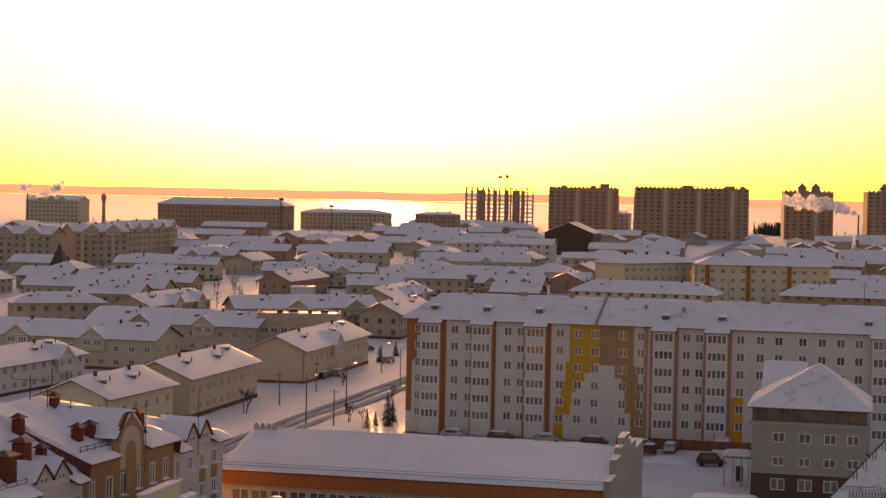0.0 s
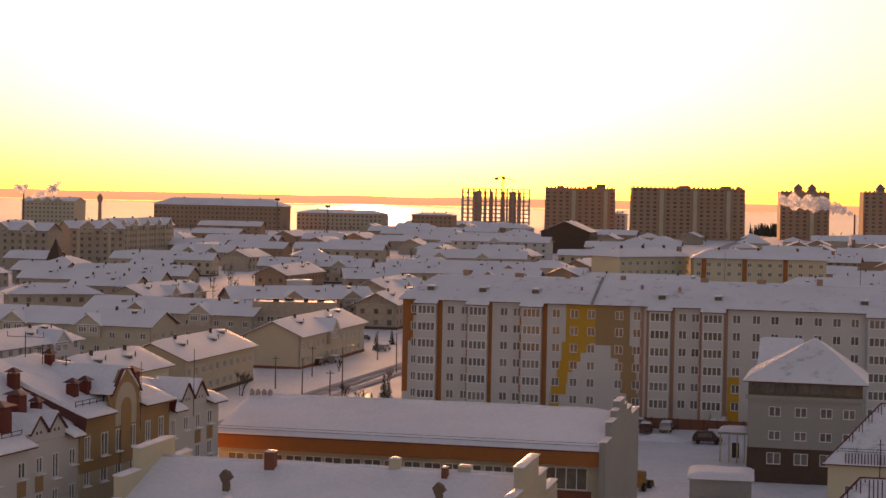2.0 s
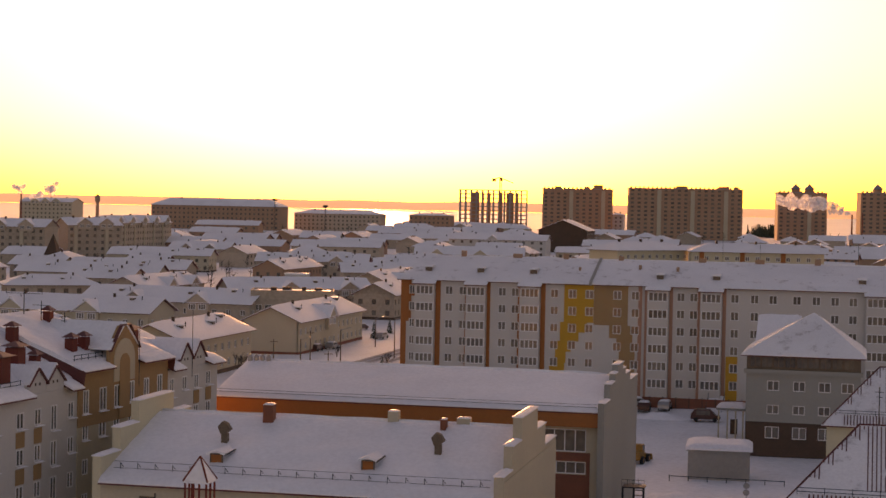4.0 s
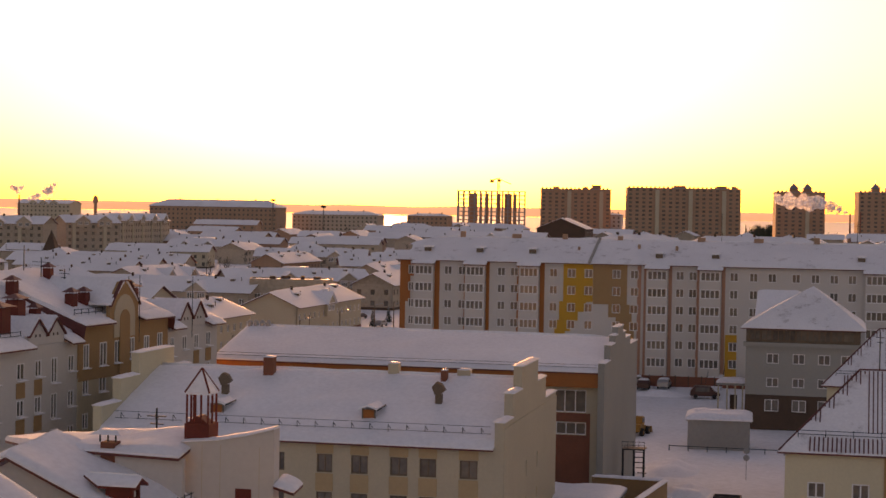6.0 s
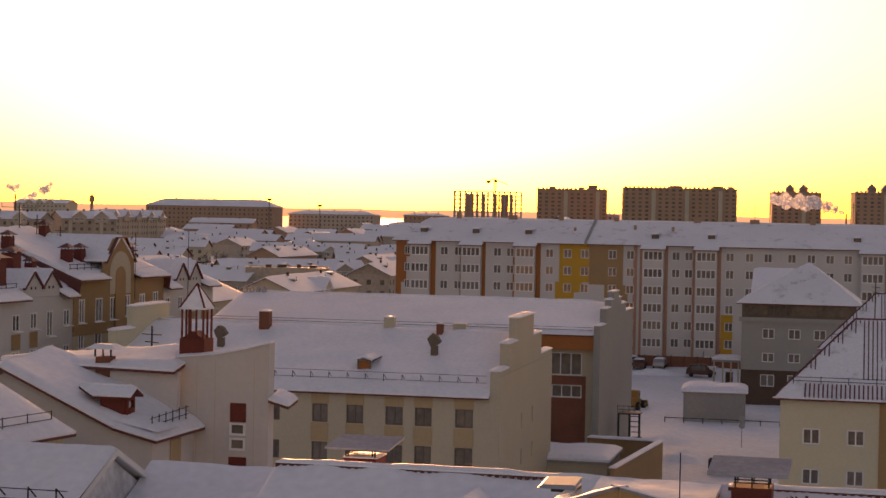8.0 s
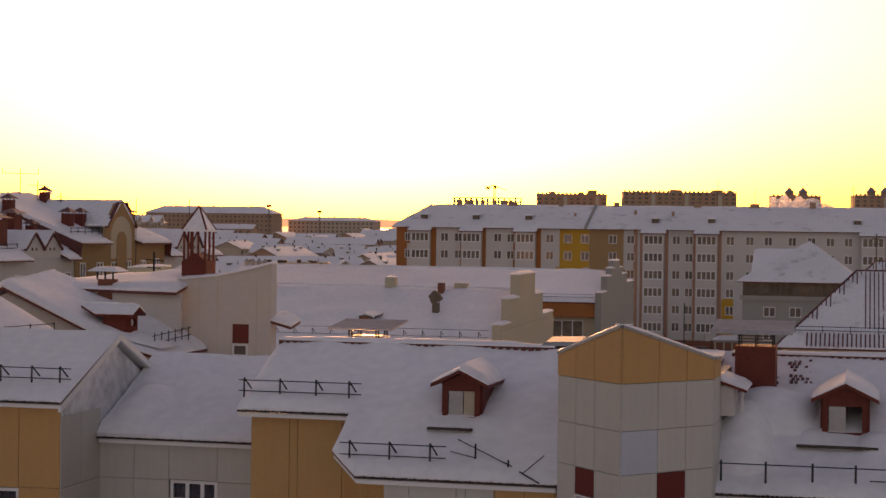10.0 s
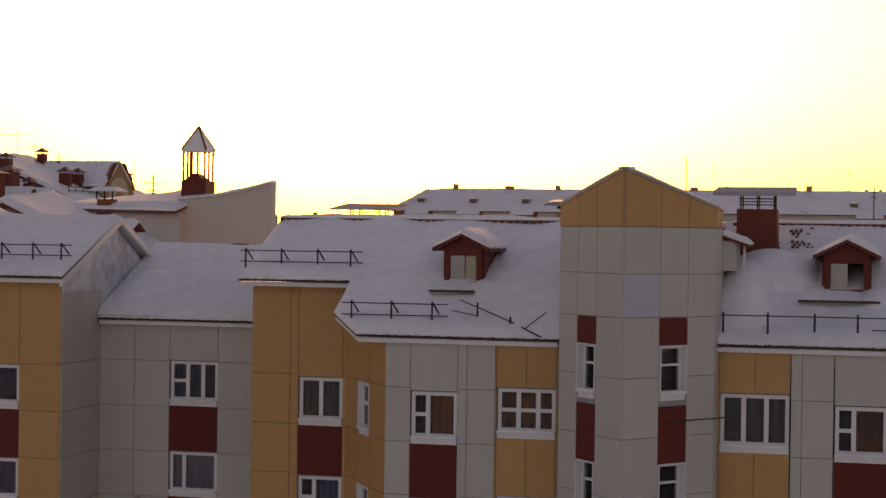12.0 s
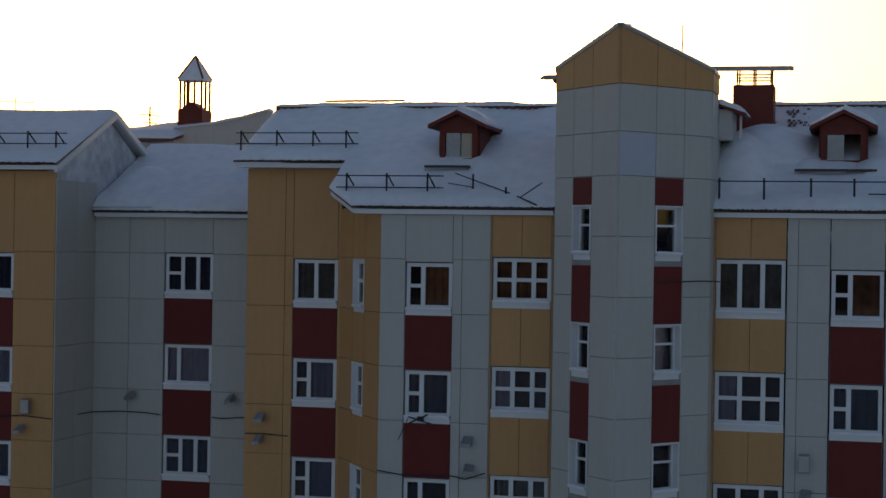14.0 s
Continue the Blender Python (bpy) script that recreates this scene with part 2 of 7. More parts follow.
def snow_sheet(bm, a, b, c, d, th=0.22, nx=14, ny=10, amp=0.07, soft=(1, 1, 1, 1), size=1.3):
    """Snow lying on the patch a b (low edge) c d (high edge): an uneven top, edges rounded off where soft says so (low, right, high, left)."""
    a, b, c, d = map(Vector, (a, b, c, d))
    top, low = [], []
    for j in range(ny + 1):
        t = j / ny
        for i in range(nx + 1):
            s = i / nx
            p = (a.lerp(b, s)).lerp(d.lerp(c, s), t)
            edge = 1.0
            for on, far, length in ((soft[0], t, (d - a).length), (soft[1], 1 - s, (b - a).length), (soft[2], 1 - t, (d - a).length), (soft[3], s, (b - a).length)):
                if on:
                    edge = min(edge, math.sqrt(min(1.0, far * length / (1.6 * th) + 0.10)))
            n = noise.noise(p / size) + 0.5 * noise.noise(p * 2.3 / size)
            top.append(bm.verts.new(p + Vector((0, 0, th * edge + amp * n * edge))))
            low.append(bm.verts.new(p - Vector((0, 0, 0.01))))
    w = nx + 1
    for j in range(ny):
        for i in range(nx):
            k = j * w + i
            bm.faces.new((top[k], top[k + 1], top[k + w + 1], top[k + w]))
    rim = [i for i in range(w)] + [j * w + nx for j in range(1, ny + 1)] + [ny * w + i for i in range(nx - 1, -1, -1)] + [j * w for j in range(ny - 1, 0, -1)]
    crest = {k: bm.verts.new(top[k].co) for k in rim}
    for p, q in zip(rim, rim[1:] + rim[:1]):
        bm.faces.new((low[p], low[q], crest[q], crest[p]))
    return bm


def turned(x, y, z, deg):
    return pose(x, y, z, 0, 0, deg)


def plane(p, q, z=0.0):
    """The pose of a wall from p to q: x along it, y into the house, z up. And its length."""
    p, q = Vector(p), Vector(q)
    d = q - p
    return pose(p.x, p.y, z, 0, 0, math.degrees(math.atan2(d.y, d.x))), d.length


KEPT = {}


def shared(key, build, material):
    """Mesh data built once and used by all alike pieces."""
    if key not in KEPT:
        KEPT[key] = mesh_of(key[0], build(), material)
    return KEPT[key]


def pane_sash(w, h, cuts, rails, bar=0.095):
    """The bars of a window w x h: upright cuts (shares of the width) and for each bay the shares of the height with a rail."""
    bar = bar if w > 0.95 else 0.055
    xs = [bar * 0.4, *[c * w for c in cuts], w - bar * 0.4]
    lights = []
    for i, (p, q) in enumerate(zip(xs, xs[1:])):
        zs = [bar * 0.5, *[t * h for t in (rails[i] if i < len(rails) else ())], h - bar * 0.5]
        lights += [(p + bar * 0.6, q - bar * 0.6, a + bar * 0.5, b - bar * 0.5) for a, b in zip(zs, zs[1:])]
    return holed(bmesh.new(), w, 0, h, lights, 0.08 if cuts else 0.045)


def near_window(parent, m, s0, s1, z0, z1, cuts=(0.33,), rails=((0.5,), ()), sill=True, snow=True, curtain=None, deep=0.06):
    """A plastic window set in an opening: sash with panes, an outer sill and the drapes behind it."""
    w, h = s1 - s0, z1 - z0
    key = (round(w, 2), round(h, 2), cuts, rails)
    at = m @ pose(s0, deep, z0)
    win = part("window", shared(("window", *key), lambda: pane_sash(w, h, cuts, rails), WHITE), None, parent, "white plastic window frame", at)
    xs = [0, *[c * w for c in cuts], w]
    for i in range(len(xs) - 1):
        pw = xs[i + 1] - xs[i]
        part("pane", shared(("pane", round(pw, 3), round(h, 2)), lambda: boxes((0.03, pw - 0.03, 0.03, 0.045, 0.03, h - 0.03)), GLASS), None, win, "clear glass pane", pose(xs[i], 0, 0))
    if curtain:
        c0, c1, cloth, look_of = curtain
        cw = w * (c1 - c0)
        part("curtain", shared(("curtain", round(cw, 2), round(h, 2), look_of), lambda: drape(cw, h), cloth), None, win, look_of, pose(w * c0, 0.14, 0.02))
    if deep > 0.08:
        d = deep + 0.05
        part("reveal", shared(("reveal", round(w, 2), round(h, 2)), lambda: boxes((-0.03, 0.0, -d, 0.0, 0, h), (w, w + 0.03, -d, 0.0, 0, h), (-0.03, w + 0.03, -d, 0.0, h, h + 0.03)), WHITE), None, win, "white lining of the window recess")
    if sill:
        out = deep - 0.06
        part("sill", shared(("sill", round(w, 2), deep), lambda: boxes((0, w, -0.10 - out, 0.0, -0.05, 0.0), (0, w, -0.06 - out, -0.01 - out, -0.17, -0.052)), WHITE), None, win, "white metal window sill", pose(0, -0.02, 0))
        if snow:
            part("snow", shared(("snow", round(w, 2)), lambda: ledge_snow(w), SNOW), None, win, "snow lying on the sill", pose(0, -0.02 - out, 0))
    return win


def ledge_snow(w):
    bm = bmesh.new()
    return snow_sheet(bm, (0, -0.13, 0), (w, -0.13, 0), (w, 0.0, 0), (0, 0.0, 0), 0.09, 8, 3, 0.03, size=0.3)


def drape(w, h):
    bm = bmesh.new()
    k = max(6, int(w / 0.07))
    front = [(w * i / k, 0.03 * math.sin(i * 1.9) - 0.01) for i in range(k + 1)]
    ring = front + [(x, y + 0.012) for x, y in front[::-1]]
    return prism(bm, ring, 0, h - 0.04)


# ---------------------------------------------------------------- ground, river, hills
def ground_z(x, y):
    z = float(np.interp(y, [-300, 225, 275, 430, 760, 1250, 1620, 1800], [5.2, 5.2, 6.6, 6.4, 9.5, 17.5, 17.5, 7.0]))
    return z


def terrain():
    bm = bmesh.new()
    ys = [-400, -100, 0, *range(30, 460, 8), *range(460, 900, 20), *range(900, 1860, 60)]
    rows = []
    for y in ys:
        half = 600 if y < 450 else 500 + y * 0.4
        k = 60
        row = []
        for i in range(k + 1):
            x = -half + 2 * half * i / k
            if y < 450:
                x = 600 * (abs(2 * i / k - 1) ** 2.2) * (1 if i > k / 2 else -1)
            rough = 0.18 * noise.noise(Vector((x / 9, y / 9, 0))) + 0.25 * noise.noise(Vector((x / 30, y / 30, 3)))
            row.append(bm.verts.new((x, y, ground_z(x, y) + (rough if y > 20 else 0))))
        rows.append(row)
    for p, q in zip(rows, rows[1:]):
        for i in range(len(p) - 1):
            bm.faces.new((p[i], p[i + 1], q[i + 1], q[i]))
    return bm


tagged(part("ground", terrain(), GROUND, smooth=True), "snow-covered ground of the town", "ground", kind="structure")


def sheet(name, material, rows, label, category):
    """A wide strip from rows of (y, z, half width)."""
    bm = bmesh.new()
    made = [[bm.verts.new((-h + 2 * h * i / 24, y, z)) for i in range(25)] for y, z, h in rows]
    for p, q in zip(made, made[1:]):
        for i in range(24):
            bm.faces.new((p[i], p[i + 1], q[i + 1], q[i]))
    return tagged(part(name, bm, material), label, category, kind="structure")


sheet("water", ICE, [(1780, 7.5, 1800), (2600, 12.0, 2300), (4690, 27.5, 3000)], "wide frozen river under snow beyond the town", "river")


def hills():
    bm = bmesh.new()
    rows = []
    for y, share in ((4650, 0.15), (4700, 0.6), (4780, 1.0), (4850, 0.9)):
        row = []
        for i in range(161):
            x = -2700 + 5400 * i / 160
            top = 29 + 3 * noise.noise(Vector((x / 700, 1, 0))) + 4 * noise.noise(Vector((x / 150, 5, 0)))
            top -= 2 * max(0.0, min(1.0, (x + 1200) / 900))
            row.append(bm.verts.new((x, y, 24 + top * share)))
        rows.append(row)
    for p, q in zip(rows, rows[1:]):
        for i in range(160):
            bm.faces.new((p[i], p[i + 1], q[i + 1], q[i]))
    return bm


def unseen_belt():
    """Unseen belt of woods added on the other side to darken the panes' reflections."""
    bm = bmesh.new()
    made = []
    for i in range(121):
        a = math.pi * (1.0 + i / 120)
        r = 290 + 12 * noise.noise(Vector((i * 0.3, 0, 0)))
        top = 24 + 5 * noise.noise(Vector((i * 0.9, 3, 0)))
        made.append([bm.verts.new((r * math.cos(a) * 1.6, r * math.sin(a), z)) for z in (4.0, top)])
    for p, q in zip(made, made[1:]):
        bm.faces.new((p[0], q[0], q[1], p[1]))
    return bm


# out of view; only the window panes mirror this dark belt
tagged(part("backdrop", unseen_belt(), BELT_DARK), "unseen dark belt added to darken the window reflections", "woods", kind="structure")
tagged(part("backdrop", hills(), HAZE_HILL, smooth=True), "low wooded far-bank hills with haze glow in their emission", "hills", kind="structure")


# ---------------------------------------------------------------- tools for the houses farther off
def holed(bm, length, zb, zt, holes, depth=0.35):
    """A wall along x with rectangular openings."""
    zs = sorted({zb, zt, *[h[2] for h in holes], *[h[3] for h in holes]})
    xs = sorted({0.0, length, *[h[0] for h in holes], *[h[1] for h in holes]})
    for lo, hi in zip(zs, zs[1:]):
        cut = sorted((h[0], h[1]) for h in holes if h[2] < hi - 1e-4 and h[3] > lo + 1e-4)
        for s, e in zip(xs, xs[1:]):
            if e - s > 1e-4 and not any(p < e - 1e-4 and q > s + 1e-4 for p, q in cut):
                box(bm, s, e, 0, depth, lo, hi)
    bmesh.ops.remove_doubles(bm, verts=bm.verts[:], dist=0.0005)
    return bm


def far_window(parent, m, s0, s1, z0, z1, bays=2, frame=None, bar=0.09, plain=False, inset=0.10):
    """A window some way off: its frame with a dark pane."""
    w, h = s1 - s0, z1 - z0
    key = (round(w, 2), round(h, 2), bays, bar)
    frame = frame or WHITE

    def sash():
        xs = [bar * 0.5 + (w - bar) * i / bays for i in range(bays + 1)]
        return holed(bmesh.new(), w, 0, h, [(p + bar * 0.5, q - bar * 0.5, bar, h - bar) for p, q in zip(xs, xs[1:])], 0.12)

    if plain:
        return part("window", shared(("window", "plain", round(w, 2), round(h, 2)), lambda: boxes((0.02, w - 0.02, 0.07, 0.09, 0.02, h - 0.02)), FARGLASS), None, parent, "", m @ pose(s0, inset, z0))
    win = part("window", shared(("window", "far", frame.name, *key), sash, frame), None, parent, "", m @ pose(s0, inset, z0))
    part("pane", shared(("pane", "far", round(w, 2), round(h, 2)), lambda: boxes((0.02, w - 0.02, 0.07, 0.09, 0.02, h - 0.02)), FARGLASS), None, win)
    return win


def facade(parent, p, q, zb, zt, holes, material, label="", bays=2, frame=None, bar=0.09, depth=0.35, plain=False, inset=0.10):
    """A wall from p to q with a window in each hole (s0, s1, z0, z1[, bays])."""
    m, n = plane(p, q)
    bm = bmesh.new()
    holed(bm, n, zb, zt, [h[:4] for h in holes], depth)
    w = part("wall", bm, material, parent, label, m)
    for h in holes:
        far_window(parent, m, *h[:4], h[4] if len(h) > 4 else bays, frame, bar, plain, inset)
    return m


def roof_side(parent, corners, soft=(1, 1, 0, 1), nx=16, ny=8, th=0.3, amp=0.08, sheet_mat=None, label="snow on the roof", size=2.5, snow=None):
    """One slope of a roof: the sheeting and the snow on it."""
    bm = bmesh.new()
    slab(bm, corners, 0.12)
    r = part("roof", bm, sheet_mat or ROOFING, parent, "metal roof under snow")
    bm = bmesh.new()
    snow_sheet(bm, *[Vector(c) + Vector((0, 0, 0.006)) for c in corners], th, nx, ny, amp, soft, size)
    part("snow", bm, snow or SNOW, r, label, smooth=True)
    return r


def gable_roof(parent, x0, x1, y0, y1, ze, zr, over=0.6, **kw):
    yc = (y0 + y1) / 2
    d = (zr - ze) / (yc - y0) * over
    a, b = x0 - over, x1 + over
    roof_side(parent, [(a, y0 - over, ze - d), (b, y0 - over, ze - d), (b, yc, zr), (a, yc, zr)], **kw)
    roof_side(parent, [(b, y1 + over, ze - d), (a, y1 + over, ze - d), (a, yc + 0.004, zr), (b, yc + 0.004, zr)], **kw)


def gable_walls(parent, x0, x1, y0, y1, ze, zr, material, label="gable wall"):
    yc = (y0 + y1) / 2
    for x in (x0, x1 - 0.3):
        bm = bmesh.new()
        ring = [(y0, ze), (y1, ze), (yc, zr - 0.15)]
        solid(bm, [(x, y, z) for y, z in ring], [(x + 0.3, y, z) for y, z in ring])
        part("gable", bm, material, parent, label)


def hip_roof(parent, x0, x1, y0, y1, ze, zr, over=0.6, run=None, skew=0.0, **kw):
    """A hipped roof; run: how far the ridge ends lie from the ends (one number or left and right); skew: how far the rear left corner draws in."""
    yc, h = (y0 + y1) / 2, (y1 - y0) / 2
    run = (h, h) if run is None else run if isinstance(run, tuple) else (run, run)
    x0, x1, y0, y1 = x0 - over, x1 + over, y0 - over, y1 + over
    p, q = (x0 + run[0], yc, zr), (x1 - run[1], yc, zr)
    xb = x0 + skew
    roof_side(parent, [(x0, y0, ze), (x1, y0, ze), q, p], soft=(1, 0, 0, 0), **kw)
    roof_side(parent, [(x1, y1, ze), (xb, y1, ze), p, q], soft=(1, 0, 0, 0), **kw)
    roof_side(parent, [(x1, y0, ze), (x1, y1, ze), (q[0], q[1] + 0.01, q[2]), q], soft=(1, 0, 0, 0), **kw)
    roof_side(parent, [(xb, y1, ze), (x0, y0, ze), p, (p[0], p[1] + 0.01, p[2])], soft=(1, 0, 0, 0), **kw)


def flue(parent, x, y, z0, z1, w, material, hat=True):
    """A chimney stack with its little snow-covered hat."""
    s = part("chimney", boxes((x - w / 2, x + w / 2, y - w / 2, y + w / 2, z0, z1)), material, parent)
    if hat:
        bm = bmesh.new()
        h = w * 0.78
        solid(bm, [(x - h, y - h, z1 + 0.12), (x + h, y - h, z1 + 0.12), (x + h, y + h, z1 + 0.12), (x - h, y + h, z1 + 0.12)], [(x - 0.05, y - 0.05, z1 + 0.5), (x + 0.05, y - 0.05, z1 + 0.5), (x + 0.05, y + 0.05, z1 + 0.5), (x - 0.05, y + 0.05, z1 + 0.5)])
        for a in (-1, 1):
            for b in (-1, 1):
                box(bm, x + a * w * 0.4 - 0.03, x + a * w * 0.4 + 0.03, y + b * w * 0.4 - 0.03, y + b * w * 0.4 + 0.03, z1, z1 + 0.13)
        part("cowl", bm, ROOFING, s, "pointed sheet-metal chimney cowl")
    return s


# ---------------------------------------------------------------- beige institute behind the clad house
mid = thing("institute", turned(-11.75, 128.4, 0, -12.5), "beige institute with stepped end parapets and a snowed roof", "building")
holes = []
for s0, s1 in ((0.2, 1.0), (3.39, 4.54), (5.92, 7.14), (8.76, 10.01), (10.88, 12.09), (13.76, 15.03)):
    for k in range(4):
        holes.append((s0, s1, 13.88 - 2.7 * k, 15.18 - 2.7 * k))
facade(mid, (-13.0, 0), (16.2, 0), 5.0, 16.05, [(s + 13.0, e + 13.0, a, b) for s, e, a, b in holes] + [(3 + 3 * i, 4.2 + 3 * i, 13.88 - 2.7 * k, 15.18 - 2.7 * k) for i in range(3) for k in range(4)], BEIGE, "beige rendered wall", frame=TIMBER)
for s, e in ((3.39, 4.54), (5.92, 7.14), (8.76, 10.01), (10.88, 12.09), (13.76, 15.03)):
    part("wall_strip", boxes((s - 0.06, e + 0.06, -0.05, 0.0, 15.22, 15.95)), TANPALE, mid, "tan panel under the eave")
    for k in range(3):
        part("wall_strip", boxes((s - 0.06, e + 0.06, -0.05, 0.0, 12.55 - 2.7 * k, 13.8 - 2.7 * k)), TANPALE, mid, "tan panel between windows")
roof_side(mid, [(-13, -0.5, 16.05), (16.2, -0.5, 16.05), (16.2, 12, 19.85), (-13, 12, 19.85)], soft=(1, 0, 1, 0), nx=60, ny=24, th=0.3, amp=0.12)
roof_side(mid, [(16.2, 24.5, 16.05), (-13, 24.5, 16.05), (-13, 12.01, 19.85), (16.2, 12.01, 19.85)], soft=(1, 0, 0, 0), nx=20, ny=6)
part("wall", boxes((-13, 16.2, 23.7, 24, 5, 16)), BEIGE, mid, "rear wall")
for x0, x1 in ((16.2, 16.85), (-13.65, -13.0)):
    steps = [(0.0, 3.6, 17.9), (3.6, 7.2, 19.6), (7.2, 14.5, 21.25), (14.5, 18.5, 19.6), (18.5, 24.0, 17.9)]
    for v0, v1, z in steps:
        w = part("end_wall", boxes((x0, x1, v0, v1, 5.0, z)), BEIGE if x0 > 0 else CREAM, mid, "step of the end wall")
        bm = bmesh.new()
        snow_sheet(bm, (x0 - 0.08, v0 - 0.08, z), (x1 + 0.08, v0 - 0.08, z), (x1 + 0.08, v1, z), (x0 - 0.08, v1, z), 0.22, 4, 8, 0.04)
        part("snow", bm, SNOW, w, "snow on a parapet step", smooth=True)
facade(mid, (16.91, 0.05), (16.91, 24), 5.0, 17.5, [(9 + i * 5, 9.5 + i * 5, 12.9 - 2.7 * k, 14.1 - 2.7 * k, 1) for i in range(2) for k in range(3)], BEIGE, "end wall", frame=TIMBER, depth=0.2)

# ---------------------------------------------------------------- long hall with an orange fascia
hall = thing("hall", turned(-21.2, 173.2, 0, -13.0), "long hall with an orange fascia band and snow roof", "hall")
HL = 37.2
holes = [(0.9 + 1.95 * i, 2.6 + 1.95 * i, 14.3, 16.1, 2) for i in range(16)] + [(32.0, 36.0, 14.2, 16.3, 4), (33.2, 36.0, 12.15, 13.3, 3)]
facade(hall, (0, 0), (HL, 0), 5.0, 16.6, holes, BEIGE, "beige wall with a band of windows")
part("fascia", boxes((-0.1, HL, -0.9, -0.25, 16.62, 17.95)), ORANGE, hall, "orange fascia under the eave")
part("wall_strip", boxes((32.2, 36.4, -0.05, 0, 5.0, 12.1), (32.2, 36.4, -0.05, 0, 13.35, 14.15), (32.2, 33.15, -0.05, 0, 12.1, 13.35), (36.05, 36.4, -0.05, 0, 12.1, 13.35)), BRICK, hall, "red-brown panel on the hall")
roof_side(hall, [(-0.3, -1.0, 18.0), (HL, -1.0, 18.0), (HL, 9.5, 20.55), (-0.3, 9.5, 20.55)], soft=(1, 0, 1, 1), nx=70, ny=20, th=0.25, amp=0.08)
roof_side(hall, [(HL, 20, 18.0), (-0.3, 20, 18.0), (-0.3, 9.51, 20.55), (HL, 9.51, 20.55)], soft=(1, 0, 0, 1), nx=20, ny=6)
lumps("wall", ((0, HL, 19, 19.3, 5, 18), (0, 0.3, 0.4, 19, 5, 18)), BEIGE, hall, "rear and end walls")
steps = [(-1.2, 2.8, 18.9), (2.8, 6.2, 20.3), (6.2, 8.2, 21.0), (8.2, 12.4, 21.7), (12.4, 14.4, 21.0), (14.4, 18.5, 20.3), (18.5, 25.0, 19.4)]
for v0, v1, z in steps:
    w = part("end_wall", boxes((HL + 0.01, HL + 0.6, v0, v1, 5.0, z)), GREY, hall, "step of the grey end wall")
    bm = bmesh.new()
    snow_sheet(bm, (HL - 0.05, v0, z), (HL + 0.66, v0, z), (HL + 0.66, v1, z), (HL - 0.05, v1, z), 0.16, 3, 6, 0.03)
    part("snow", bm, SNOW, w, "snow on a parapet step", smooth=True)

# ---------------------------------------------------------------- long six-storey block with loggias
block = thing("apartment_block", turned(-6.5, 287.0, 0, -13.5), "long six-storey apartment block with orange and yellow painted fields", "apartment building")
BZ = [22.65, 19.95, 17.25, 14.55, 11.85, 9.15]
LOGGIAS = [(3.1, 6.3), (11.5, 14.7), (20.2, 23.4), (40.4, 43.7), (48.6, 51.9), (73.5, 77.0)]
singles = [7.9, 10.2, 16.6, 18.7, 25.0, 27.9, 30.6, 35.0, 37.8, 44.9, 46.9, 53.2, 56.2, 59.0, 62.6, 65.5, 68.3, 71.0, 79.0]
holes = [(s - 0.05, s + 1.25, z, z + 1.4) for s in singles for z in BZ] + [(1.95, 2.85, z, z + 1.4) for z in BZ]
facade(block, (0.6, 0), (82, 0), 6.2, 24.9, [(a - 0.6, b - 0.6, c, d) for a, b, c, d in holes], PALE, "pale rendered wall", bar=0.11)
for s0, s1 in LOGGIAS:
    m = pose(s0, -1.0, 0)
    n = s1 - s0
    bm = bmesh.new()
    holed(bm, n, 6.2, 24.4, [(0.12, n - 0.12, z - 0.05, z + 1.45) for z in BZ], 0.15)
    box(bm, 0, 0.12, 0.15, 1.0, 6.2, 24.4)
    box(bm, n - 0.12, n, 0.15, 1.0, 6.2, 24.4)
    part("loggia", bm, PALE, block, "pale stack of glazed loggias", m)
    for z in BZ:
        far_window(block, m @ pose(0, -0.06, 0), 0.14, n - 0.14, z - 0.04, z + 1.44, 4, bar=0.15)
    roof_side(block, [(s0 - 0.3, -1.6, 24.38), (s1 + 0.3, -1.6, 24.38), (s1 + 0.3, 0.35, 25.2), (s0 - 0.3, 0.35, 25.2)], soft=(1, 1, 0, 1), nx=6, ny=3, th=0.2)


def stripe(s0, s1, z0, z1, material, label, proud=0.06):
    """A painted field on the block's front, kept clear of the windows."""
    cuts = [h for h in holes if h[0] < s1 and h[1] > s0]
    bm = bmesh.new()
    zs = sorted({z0, z1, *[z for h in cuts for z in h[2:4] if z0 < z < z1]})
    for lo, hi in zip(zs, zs[1:]):
        s = s0
        for h in sorted(c for c in cuts if c[2] < hi - 0.01 and c[3] > lo + 0.01):
            if h[0] > s:
                box(bm, s, h[0], -proud, 0.0, lo, hi)
            s = max(s, h[1])
        if s < s1:
            box(bm, s, s1, -proud, 0.0, lo, hi)
    bmesh.ops.remove_doubles(bm, verts=bm.verts[:], dist=0.0005)
    part("wall_field", bm, material, block, label)


